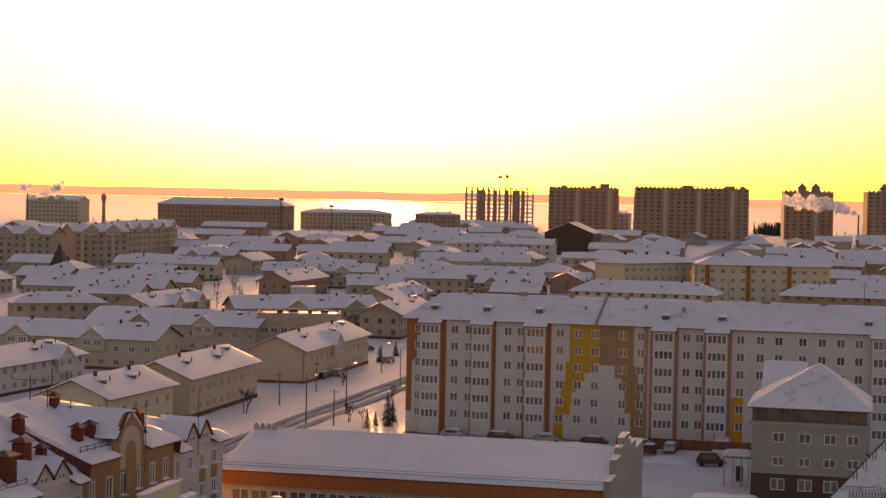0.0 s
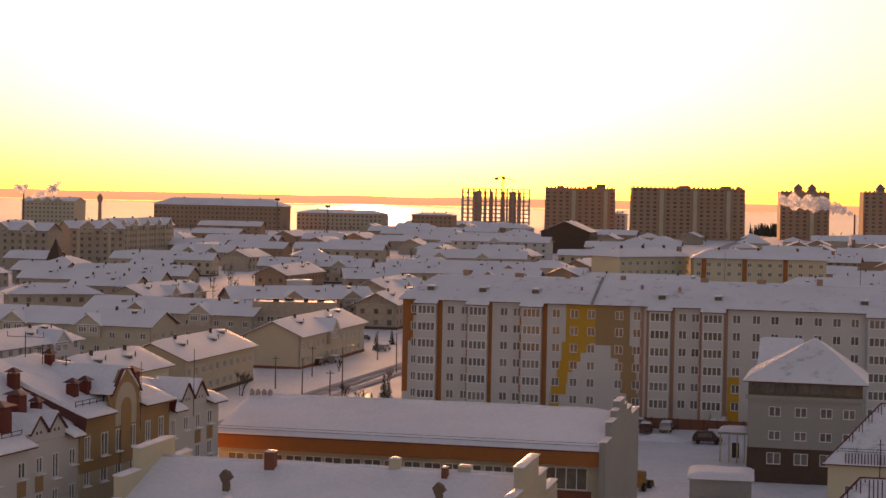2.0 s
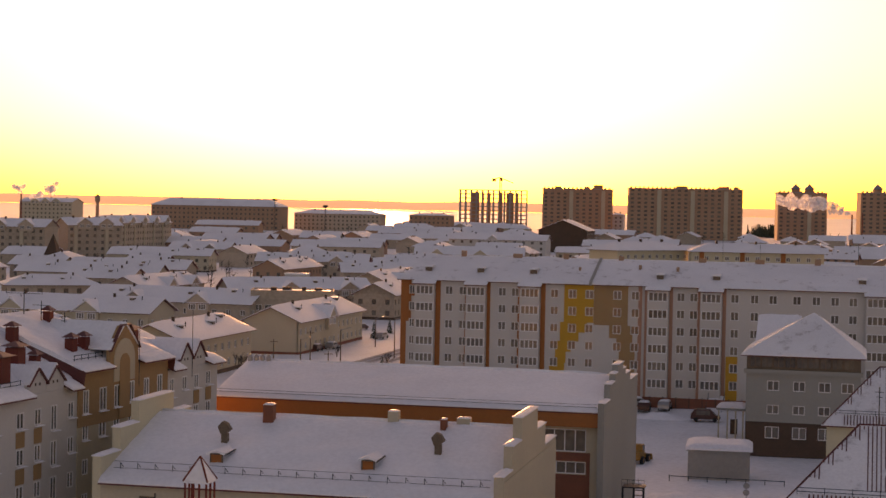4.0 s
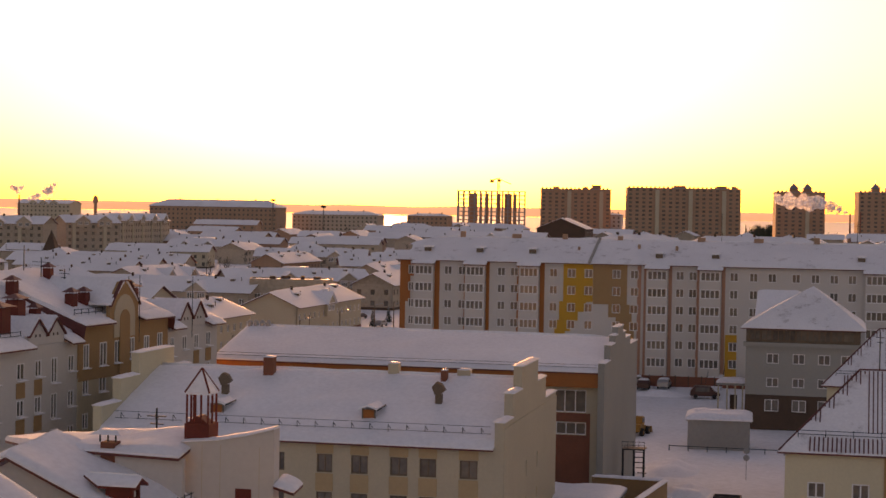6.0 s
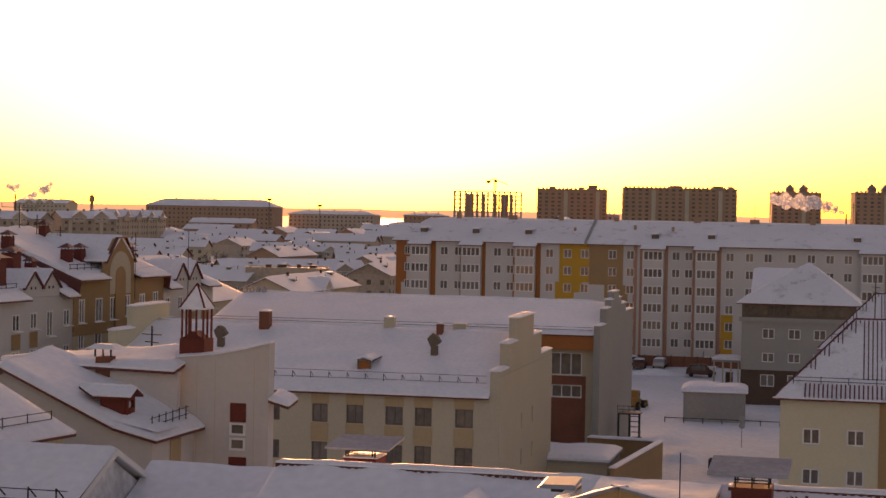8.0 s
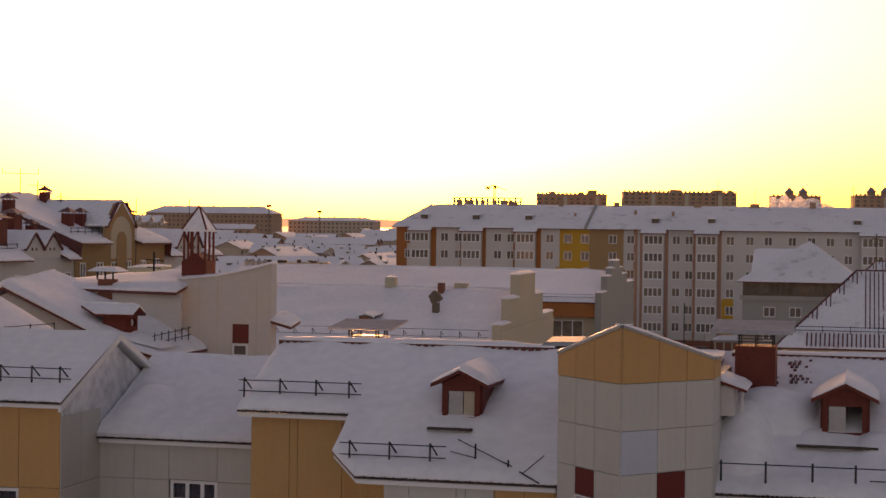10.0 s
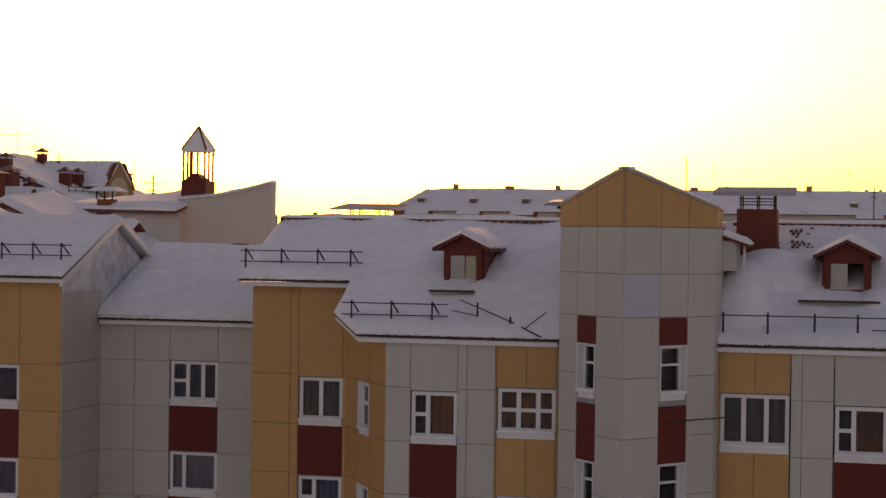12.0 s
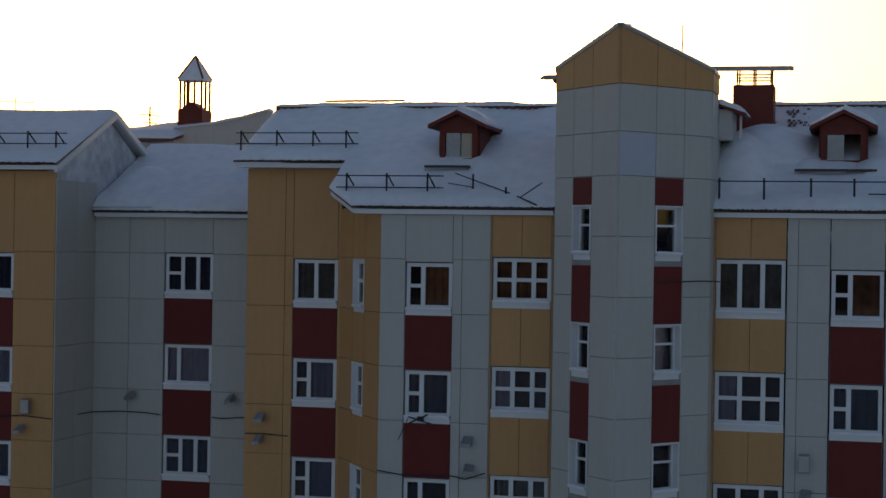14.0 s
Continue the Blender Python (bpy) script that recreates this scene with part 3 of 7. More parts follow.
for s0, s1 in ((0.6, 1.5), (6.32, 7.15), (11.15, 11.5), (14.75, 15.3), (19.75, 20.2), (23.45, 24.2)):
    stripe(s0, s1, 10.0 if s0 < 1 else 6.25, 24.88, ORANGE, "orange vertical stripe")
stripe(1.5, 2.3, 18.2, 24.88, ORANGE, "orange field")
stripe(2.3, 3.08, 22.3, 24.1, ORANGE, "orange field")
for s0, s1 in ((38.9, 39.5), (39.9, 40.38), (43.75, 44.3), (48.1, 48.58), (51.95, 52.5), (77.1, 77.6)):
    stripe(s0, s1, 6.25, 24.88, PINK, "salmon vertical stripe")
for s0, s1, z0, z1 in ((27.2, 31.9, 18.9, 24.88), (26.6, 30.9, 17.3, 18.9), (26.6, 29.6, 15.9, 17.3), (25.9, 28.4, 14.2, 15.9), (25.9, 27.6, 12.4, 14.2), (25.0, 27.4, 10.6, 12.4), (24.8, 26.3, 6.3, 10.6)):
    stripe(s0, s1, z0, z1, OCHRE, "bright yellow field")
for s0, s1, z0, z1 in ((31.95, 37.3, 18.6, 24.88), (34.4, 38.1, 16.6, 18.6), (35.6, 38.1, 14.6, 16.6), (36.0, 38.5, 11.2, 14.6), (37.0, 38.8, 6.3, 11.2), (52.6, 54.4, 6.3, 14.4)):
    stripe(s0, s1, z0, z1, BROWN if s0 < 50 else OCHRE, "tan field" if s0 < 50 else "yellow field")
part("plinth", boxes((0.5, 82, -1.3, -0.02, 5.0, 6.6)), BRICK, block, "brown plinth")
roof_side(block, [(0.0, -0.6, 24.92), (82.4, -0.6, 24.92), (82.4, 8.5, 28.5), (4.5, 8.5, 28.5)], soft=(1, 1, 1, 0), nx=90, ny=14, th=0.3, amp=0.1, snow=THIN)
roof_side(block, [(82.4, 17.5, 24.92), (0.0, 17.5, 24.92), (4.5, 8.51, 28.5), (82.4, 8.51, 28.5)], soft=(1, 1, 0, 0), nx=30, ny=5)
roof_side(block, [(0.0, 17.5, 24.92), (0.0, -0.6, 24.92), (4.5, 8.5, 28.5), (4.5, 8.51, 28.5)], soft=(1, 0, 0, 0), nx=10, ny=5)
lumps("wall", ((0.6, 82, 16.5, 16.8, 5, 24.76), (0.6, 0.9, 0.4, 16.5, 5, 24.76), (81.7, 82, 0.4, 16.5, 5, 24.76)), PALE, block, "rear and end walls")

# ---------------------------------------------------------------- grey house with a glazed top floor
grey = thing("office_house", turned(40.0, 230.0, 0, -13.5), "grey four-storey house with glazed attic and hipped snow roof", "house")
holes = [(s, s + 1.55, z, z + h) for s in (2.66, 5.95, 9.14, 12.0) for z, h in ((13.8, 1.32), (10.78, 1.22))] + [(s, s + 1.8, 7.65, 9.2) for s in (2.5, 5.95, 9.2, 12.2)]
facade(grey, (0, 0), (14.4, 0), 9.75, 16.2, [h for h in holes if h[2] > 9.75], GREY, "grey wall", bar=0.11)
facade(grey, (0, -0.05), (14.4, -0.05), 5.0, 9.72, [h for h in holes if h[2] < 9.75], DARKB, "dark brown ground floor", bar=0.11)
facade(grey, (0.0, 0.15), (14.4, 0.15), 16.22, 18.3, [(0.4 + 1.48 * i, 1.82 + 1.48 * i, 16.75, 18.15, 2) for i in range(9)], TIMBER, "glazed attic floor", frame=TIMBER, bar=0.1)
part("ledge", boxes((-0.3, 14.7, -0.4, -0.001, 16.0, 16.55)), GREY, grey, "grey parapet ledge")
lumps("wall", ((0, 0.35, 0.5, 13, 5, 18.3), (14.05, 14.4, 0.5, 13, 5, 18.3), (0, 14.4, 13, 13.3, 5, 18.3)), GREY, grey, "side and rear walls")
hip_roof(grey, 0, 14.4, 0, 15, 18.35, 23.5, 0.7, run=(8.9, 6.88), nx=20, ny=14, th=0.2, snow=THIN)
roof_side(grey, [(0.2, 15.2, 19.0), (6.2, 15.2, 19.0), (6.2, 22.0, 22.2), (0.2, 22.0, 22.2)], nx=10, ny=8, th=0.25)
lumps("wall", ((0.5, 5.9, 15.5, 22, 5, 18.8),), GREY, grey, "rear wing")

# ---------------------------------------------------------------- cream house with a corrugated roof, and its neighbour
for x, y, label in ((23.2, 119.5, "cream three-storey house with a snow-streaked corrugated metal roof"), (36.4, 166.6, "cream house with a dark hipped metal roof under thin snow")):
    h = thing("house", turned(x, y, 0, -13.5), label, "house")
    holes = [(s, s + 1.15, z, z + 1.08) for s in (1.48, 4.35, 8.2, 11.0) for z in (13.95, 11.28, 8.6)]
    facade(h, (0, 0), (16, 0), 5.0, 16.9, holes, CREAM, "cream rendered wall", bar=0.1)
    bm = bmesh.new()
    prism(bm, [(0.0, 0.4), (0.3, 0.4), (3.9, 14.0), (3.6, 14.0)], 5, 16.9)
    part("wall", bm, CREAM, h, "side wall")
    lumps("wall", ((15.7, 16, 0.4, 14, 5, 16.9), (3.6, 16, 14, 14.3, 5, 16.9)), CREAM, h, "side and rear walls")
    part("wall_strip", boxes((6.4, 7.6, -0.05, 0.0, 5, 16.88)), BROWN, h, "tan wall strip")
    hip_roof(h, 0, 16, 0, 14.3, 17.0, 21.9, 0.5, run=5.25, skew=3.6, nx=24, ny=16, th=0.10, amp=0.04, snow=THIN)
    bm = bmesh.new()
    for i in range(44):
        s = 1.6 + i * 0.29
        end = min(7.0, -0.5 + (s + 0.5) * 1.45)
        rod(bm, (s, -0.42, 17.15), (s, min(end, 0.75), 17.11 + 0.6405 * (min(end, 0.75) + 0.5)), 0.065, 4)
        start = 1.3 if s > 5.1 else max(1.3, end - 0.25 - 0.5 * ((i * 7) % 3))
        if end > start + 0.1:
            rod(bm, (s, start, 17.09 + 0.6405 * (start + 0.5)), (s, end, 17.10 + 0.6405 * (end + 0.5)), 0.055, 4)
    part("roof_ribs", bm, ROOFING, h, "dark ribs of the corrugated roof showing through the snow")
    bm = bmesh.new()
    rod(bm, (-0.4, -0.45, 17.12), (4.72, 7.1, 22.0), 0.07, 5)
    rod(bm, (4.72, 7.15, 22.0), (11.3, 7.15, 22.0), 0.09, 5)
    part("ridge_cap", bm, ROOFING, h, "dark red ridge and hip cap")
    bm = bmesh.new()
    for z in (0.15, 0.4):
        rod(bm, (0.8, 0.75, 17.95 + z), (15.2, 0.75, 17.95 + z), 0.025, 5)
    for i in range(9):
        rod(bm, (0.8 + 1.8 * i, 0.75, 17.8), (0.8 + 1.8 * i, 0.75, 18.42), 0.025, 5)
    part("snow_guard", bm, STEEL, h, "steel snow guard rail")

# ---------------------------------------------------------------- tan house with gables, arches and red chimneys
tan = thing("gabled_house", turned(-30.15, 136.0, 0, 72.0), "tan and beige four-storey house with peaked gables and red chimneys", "apartment building")
SIDE = ((-6.6, -5.6, 20.7, 1.3), (-3.05, -2.0, 20.7, 1.25), (-0.5, 0.45, 20.76, 1.25), (1.87, 2.8, 20.8, 1.95), (4.42, 5.35, 20.8, 1.25))
CENTRE = ((6.6, 7.5, 21.5, 1.9), (9.25, 10.4, 21.5, 1.9), (11.7, 12.7, 21.5, 1.85), (14.2, 15.15, 21.6, 1.8), (16.85, 17.8, 21.6, 1.75), (19.3, 20.25, 21.7, 1.8))
FAR_END = ((21.95, 22.75, 21.1, 1.65), (24.35, 25.3, 21.1, 1.2), (26.75, 27.7, 21.1, 1.25), (29.2, 30.2, 21.2, 1.25))


def rows_of(wins, shift, lowest=0, highest=9):
    return [(s - shift, e - shift, top - h - 2.75 * k, top - 2.75 * k) for s, e, top, h in wins for k in range(4) if lowest <= k < highest]


facade(tan, (-8, 0), (5.84, 0), 5.0, 21.9, rows_of(SIDE, -8), PALE, "pale wall", bar=0.09, inset=-0.02)
facade(tan, (5.85, -0.12), (21.3, -0.12), 18.6, 23.0, rows_of(CENTRE, 5.85, 0, 1), BROWN, "tan wall of the middle part", bar=0.09, inset=-0.02)
facade(tan, (5.85, -0.08), (21.3, -0.08), 5.0, 18.58, rows_of([(s, e, t, 1.25) for s, e, t, h in CENTRE], 5.85, 1), BEIGE, "pale wall", bar=0.09, inset=-0.02)
facade(tan, (21.31, 0), (31.6, 0), 5.0, 21.9, rows_of(FAR_END, 21.31), PALE, "pale wall", bar=0.09, inset=-0.02)
for s, e, top, h in SIDE[1:3] + FAR_END[2:]:
    for k in range(3):
        part("wall_strip", boxes((s - 0.08, e + 0.08, -0.05, 0, top - 2.75 * (k + 1) + 0.12, top - h - 2.75 * k - 0.22)), BROWN, tan, "tan panel between windows")
for s, e, top, h in SIDE + CENTRE + FAR_END:
    for k in range(2):
        drop = h if k == 0 or h < 1.5 or (s, e) == (1.87, 2.8) or (s, e) == (21.95, 22.75) else 1.25
        bm = bmesh.new()
        snow_sheet(bm, (s - 0.1, -0.36, top - drop - 2.75 * k - 0.06), (e + 0.1, -0.36, top - drop - 2.75 * k - 0.06), (e + 0.1, -0.12, top - drop - 2.75 * k - 0.06), (s - 0.1, -0.12, top - drop - 2.75 * k - 0.06), 0.13, 4, 2, 0.02)
        part("sill_snow", bm, SNOW, tan, "snow on a window sill")


def peaked(s, w, flat, shoulder, zt, y, material, label):
    """A gable wall that rises above the eave, with a thin dark coping and its own little snowed roof behind."""
    bm = bmesh.new()
    ring = [(s - w, 21.92 if w < 2 else 23.02), (s + w, 21.92 if w < 2 else 23.02), (s + w, shoulder), (s + flat, zt), (s - flat, zt), (s - w, shoulder)]
    solid(bm, [(x, y, z) for x, z in ring], [(x, y + 0.35, z) for x, z in ring])
    g = part("gable", bm, material, tan, label)
    bm = bmesh.new()
    deep = Vector((0, 0.3, 0))
    run = [(s - w - 0.1, shoulder - 0.12), (s - flat, zt + 0.02), (s + flat, zt + 0.02), (s + w + 0.1, shoulder - 0.12)]
    for (xa, za), (xb, zb) in zip(run, run[1:]):
        if xb - xa > 0.05:
            a, b = Vector((xa, y - 0.22, za)), Vector((xb, y - 0.22, zb))
            up = Vector((0, 0, 0.1))
            solid(bm, [a, b, b + deep, a + deep], [a + up, b + up, b + deep + up, a + deep + up])
    part("coping", bm, ROOFING, g, "thin dark gable coping")
    for sgn in (-1, 1):
        low = [(s + sgn * (w + 0.05), y - 0.1, shoulder + 0.0), (s, y - 0.1, zt + 0.12), (s, y + 0.6 + (zt - 21.9) * 1.9, zt + 0.12), (s + sgn * w, y + 0.9 + max(0.1, (shoulder - 21.9) * 1.9), shoulder + 0.02)]
        bm = bmesh.new()
        solid(bm, [(x, yy, z + 0.002) for x, yy, z in low], [(x, yy, z + 0.2) for x, yy, z in low])
        part("snow", bm, SNOW, g, "snow on the gable roof")
    return g


for s in (-0.12, 2.48, 25.1, 27.75):
    g = peaked(s, 1.29, 0.04, 22.62, 23.75 + (0.2 if s > 20 else 0), 0.0, PALE, "small peaked gable of the pale wall")
    for d in (-0.3, 0.3):
        # dark plate paints the shade inside a hole that is not cut
        part("vent_hole", boxes((s + d - 0.1, s + d + 0.1, -0.02, 0.01, 22.5, 22.72)), DARKB, g, "small dark plate for the shade in a vent hole")
g = peaked(13.3, 2.45, 0.72, 24.4, 26.3, -0.14, BROWN, "tall tan gable with arched panels")
for r, zc, zlow, y, mt in ((1.8, 23.45, 21.75, -0.19, BEIGE), (0.85, 23.15, 18.65, -0.23, BROWN)):
    bm = bmesh.new()
    ring = [(13.3 + r * math.cos(a), zc + r * math.sin(a)) for a in [math.pi * i / 14 for i in range(15)]] + [(13.3 - r, zlow), (13.3 + r, zlow)]
    solid(bm, [(x, y, z) for x, z in ring], [(x, -0.141, z) for x, z in ring])
    part("arch", bm, mt, g, "arched wall panel")
roof_side(tan, [(-8, 0.37, 22.35), (5.75, 0.37, 22.35), (5.75, 9, 26.8), (-6, 9, 26.8)], soft=(0, 0, 0, 1), nx=30, ny=18, th=0.32, amp=0.16)
roof_side(tan, [(5.76, 0.3, 23.45), (21.4, 0.3, 23.45), (14.5, 9, 26.8), (5.76, 9, 26.8)], soft=(0, 1, 0, 0), nx=34, ny=18, th=0.32, amp=0.14)
roof_side(tan, [(21.41, 0.37, 22.35), (31.9, 0.37, 22.35), (20.0, 9, 25.6), (14.51, 9, 26.7)], soft=(0, 1, 0, 0), nx=20, ny=14, th=0.32, amp=0.14)
roof_side(tan, [(31.9, -0.7, 21.9), (31.9, 16.5, 21.8), (20.0, 9.02, 25.6), (20.0, 9.01, 25.6)], soft=(1, 0, 0, 0), nx=10, ny=8)
roof_side(tan, [(31.9, 18.5, 21.8), (-8, 18.5, 21.8), (-6, 9.01, 26.8), (14.5, 9.01, 26.8)], soft=(1, 1, 0, 1), nx=20, ny=5)
for s0, s1, low, high in ((-8, -1.5, 21.8, 22.34), (3.85, 5.7, 21.8, 22.34), (21.45, 23.75, 21.9, 22.34), (29.1, 31.9, 21.9, 22.34), (5.78, 10.75, 23.05, 23.44), (15.85, 21.4, 23.05, 23.44)):
    roof_side(tan, [(s0, -0.8, low), (s1, -0.8, low), (s1, 0.365, high), (s0, 0.365, high)], soft=(1, 1, 0, 1), nx=12, ny=6, th=0.32, amp=0.1, label="snow overhanging the eave")
for s in (5.7, 21.33):
    bm = bmesh.new()
    ring = [(-0.62, 21.85), (5.0, 24.4), (5.0, 25.2), (-0.8, 22.96)]
    solid(bm, [(s, v, z) for v, z in ring], [(s + 0.07, v, z) for v, z in ring])
    part("roof_cheek", bm, ROOFING, tan, "dark red sheet cheek where the roof steps up")
lumps("wall", ((31.3, 31.6, 0.4, 17.6, 5, 21.8), (-8, 31.6, 17.6, 17.9, 5, 21.8), (-8, -7.7, 0.4, 17.6, 5, 21.8)), BEIGE, tan, "end and rear walls")
for s, v, z0, z1, w in ((8.65, 2.2, 23.6, 25.4, 0.75), (10.7, 2.2, 23.6, 25.4, 0.72), (3.45, 2.4, 22.9, 24.4, 0.68), (0.95, 2.6, 22.9, 25.2, 1.1), (5.0, 5.4, 24.3, 26.4, 0.75), (-3.3, 1.4, 22.2, 24.8, 1.25), (13.2, 7.0, 25.4, 27.2, 0.65), (19.0, 2.4, 23.6, 25.5, 1.1)):
    flue(tan, s, v, z0, z1, w, REDWOOD)
for g0, g1, v, z0, k in ((6.2, 10.9, 0.55, 23.85, 5), (-7.5, -1.8, 0.4, 22.6, 5)):
    bm = bmesh.new()
    for z in (0.1, 0.4):
        rod(bm, (g0, v, z0 + z), (g1, v, z0 + z), 0.03, 5)
    for i in range(k):
        u = g0 + 0.1 + i * (g1 - g0 - 0.2) / (k - 1)
        rod(bm, (u, v, z0 - 0.32), (u, v, z0 + 0.45), 0.03, 5)
    part("snow_guard", bm, STEEL, tan, "thin steel snow guard above the eave")

# ---------------------------------------------------------------- neighbour with the lantern
lant = thing("lantern_house", turned(-11.9, 78.6, 0, -14.0), "beige house with a snow roof and small timber lantern turret", "house")
# main roof, flatter towards its eave
roof_side(lant, [(1.53, -3.6, 19.1), (1.75, 1.3, 19.15), (-0.37, 1.3, 20.3), (-0.37, -3.6, 19.55)], soft=(1, 0, 0, 1), nx=20, ny=10, th=0.24, amp=0.1)
roof_side(lant, [(-0.372, -3.6, 19.55), (-0.372, 1.3, 20.3), (-5.5, 1.3, 22.2), (-5.5, -3.6, 21.85)], soft=(0, 0, 0, 1), nx=20, ny=22, th=0.24, amp=0.12)
roof_side(lant, [(-12.0, 1.3, 18.5), (-12.0, -3.6, 18.5), (-5.504, -3.6, 21.85), (-5.504, 1.3, 22.2)], soft=(1, 1, 0, 0), nx=14, ny=10)
bm = bmesh.new()
ring = [(-11.8, 5), (1.2, 5), (1.2, 18.95), (-0.37, 19.35), (-5.5, 21.6), (-11.8, 18.4)]
solid(bm, [(u, -3.2, z) for u, z in ring], [(u, -2.85, z) for u, z in ring])
part("wall", bm, PALE, lant, "pale gable wall")
facade(lant, (1.2, -2.85), (1.2, 1.4), 5.0, 18.9, [(1.6, 2.6, 16.2, 17.6), (1.6, 2.6, 13.4, 14.8)], PALE, "pale side wall")
part("wall_strip", boxes((1.2, 1.26, -1.3, -0.2, 17.7, 18.85)), TANPALE, lant, "tan panel above the side window")
# flat stair wall with a rising coping
bm = bmesh.new()
ring = [(0.32, 5), (4.62, 5), (4.62, 22.9), (3.4, 22.58), (2.1, 22.32), (0.32, 22.15)]
solid(bm, [(u, 1.4, z) for u, z in ring], [(u, 2.1, z) for u, z in ring])
stair_wall = part("wall", bm, PALE, lant, "smooth pale stair wall")
for a, b in zip(ring[2:], ring[3:]):
    bm = bmesh.new()
    snow_sheet(bm, (b[0], 1.32, b[1] + 0.004), (a[0], 1.32, a[1] + 0.004), (a[0], 2.16, a[1] + 0.004), (b[0], 2.16, b[1] + 0.004), 0.12, 8, 5, 0.03, (1, 0, 1, 0))
    part("snow", bm, SNOW, stair_wall, "snow on the stair wall", smooth=True)
for u in (1.3, 2.15, 3.95):
    part("seam", boxes((u - 0.012, u + 0.012, 1.394, 1.4, 5, 22.1)), BEIGE, stair_wall, "thin joint between wall panels")
lumps("panel", ((2.88, 3.6, 1.35, 1.4, 19.43, 20.25), (2.84, 3.64, 1.35, 1.4, 16.9, 17.9), (2.84, 3.64, 1.35, 1.4, 13.9, 15.0)), REDWOOD, lant, "red-brown panel")
for z0, z1 in ((18.85, 19.4), (18.2, 18.75), (15.1, 16.8)):
    far_window(lant, pose(0, 1.19, 0), 2.88, 3.6, z0, z1, 1)
roof_side(lant, [(4.63, 1.3, 20.45), (5.56, 1.3, 20.2), (5.56, 2.6, 20.4), (4.63, 2.6, 20.75)], nx=6, ny=6, th=0.16)
# upper roof towards the lantern
roof_side(lant, [(-6.5, 0.6, 21.72), (0.75, 0.1, 21.62), (0.75, 4.0, 22.4), (-9.5, 4.0, 21.45)], soft=(1, 1, 1, 0), nx=24, ny=12, th=0.3, amp=0.12)
part("wall", boxes((-4.4, 0.75, 0.55, 0.85, 17, 21.55)), PALE, lant, "upper wall under the eave")
part("wall", boxes((-9.0, 0.3, 6.6, 6.9, 5, 21.4)), PALE, lant, "rear wall")
# lantern turret
LX, LY = 1.0, 2.05
part("turret_base", boxes((LX - 0.57, LX + 0.57, LY - 0.57, LY + 0.57, 22.1, 22.97)), REDWOOD, lant, "red-brown turret base")
for px_, py_ in ((-0.65, -0.65), (-0.22, -0.65), (0.22, -0.65), (0.65, -0.65), (-0.65, 0.65), (0.65, 0.65), (-0.65, 0.0), (0.65, 0.0)):
    part("post", shared(("post", "turret"), lambda: boxes((-0.038, 0.038, -0.038, 0.038, 0, 1.3)), REDWOOD), None, lant, "", pose(LX + px_ * 0.76, LY + py_ * 0.76, 22.97))
bm = bmesh.new()
e = 0.57
solid(bm, [(LX - e, LY - e, 24.25), (LX + e, LY - e, 24.25), (LX + e, LY + e, 24.25), (LX - e, LY + e, 24.25)], [(LX - e, LY - e, 24.36), (LX + e, LY - e, 24.36), (LX + e, LY + e, 24.36), (LX - e, LY + e, 24.36)])
solid(bm, [(LX - e, LY - e, 24.361), (LX + e, LY - e, 24.361), (LX + e, LY + e, 24.361), (LX - e, LY + e, 24.361)], [(LX - 0.03, LY - 0.03, 25.36), (LX + 0.03, LY - 0.03, 25.36), (LX + 0.03, LY + 0.03, 25.36), (LX - 0.03, LY + 0.03, 25.36)])
part("turret_roof", bm, SNOW, lant, "pointed turret roof dusted with snow")
bm = bmesh.new()
for a, b in ((-1, -1), (1, -1), (1, 1), (-1, 1)):
    rod(bm, (LX + a * e, LY + b * e, 24.34), (LX, LY, 25.37), 0.05, 5)
part("ridge_trim", bm, REDWOOD, lant, "red hip trim of the turret")
bm = bmesh.new()
solid(bm, [(LX - 0.5, LY - 0.5, 22.97), (LX + 0.5, LY - 0.5, 22.97), (LX + 0.5, LY + 0.3, 22.97), (LX - 0.5, LY + 0.3, 22.97)], [(LX - 0.05, LY - 0.5, 23.3), (LX + 0.05, LY - 0.5, 23.3), (LX + 0.05, LY + 0.3, 23.3), (LX - 0.05, LY + 0.3, 23.3)])
part("turret_vent", bm, REDWOOD, lant, "little pitched vent in the turret")

# ---------------------------------------------------------------- houses of the town
GRID = -13.5


def cross_gable(parent, s, wid, y0, ze, reach, material):
    """A wide gable in the front of a house: a shallow bay with a row of windows and its own snowed roof."""
    h = wid * 0.36
    bm = bmesh.new()
    ring = [(s - wid / 2, ze - 0.3), (s + wid / 2, ze - 0.3), (s, ze - 0.3 + h)]
    solid(bm, [(x, y0 - 0.75, z) for x, z in ring], [(x, y0 + 0.1, z) for x, z in ring])
    box(bm, s - wid / 2 + 0.2, s + wid / 2 - 0.2, y0 - 0.75, y0 - 0.005, ze - 2.9, ze - 0.3)
    g = part("gable", bm, material, parent, "front gable over a shallow bay")
    for sgn in (-1, 1):
        a, b = (s + sgn * (wid / 2 + 0.5), ze - 0.5), (s, ze - 0.2 + h)
        low = [(a[0], y0 - 1.2, a[1]), (b[0], y0 - 1.2, b[1]), (b[0], y0 + reach, b[1]), (a[0], y0 + 0.4, a[1])]
        bm = bmesh.new()
        solid(bm, low, [(x, y, z + 0.32) for x, y, z in low])
        part("snow", bm, SNOW, g, "snow on the gable")
    for k in (-1, 1):
        c = s + k * wid * 0.22
        far_window(g, pose(0, y0 - 0.93, 0), c - 0.95, c + 0.95, ze - 1.9, ze - 0.55, 3, bar=0.12)


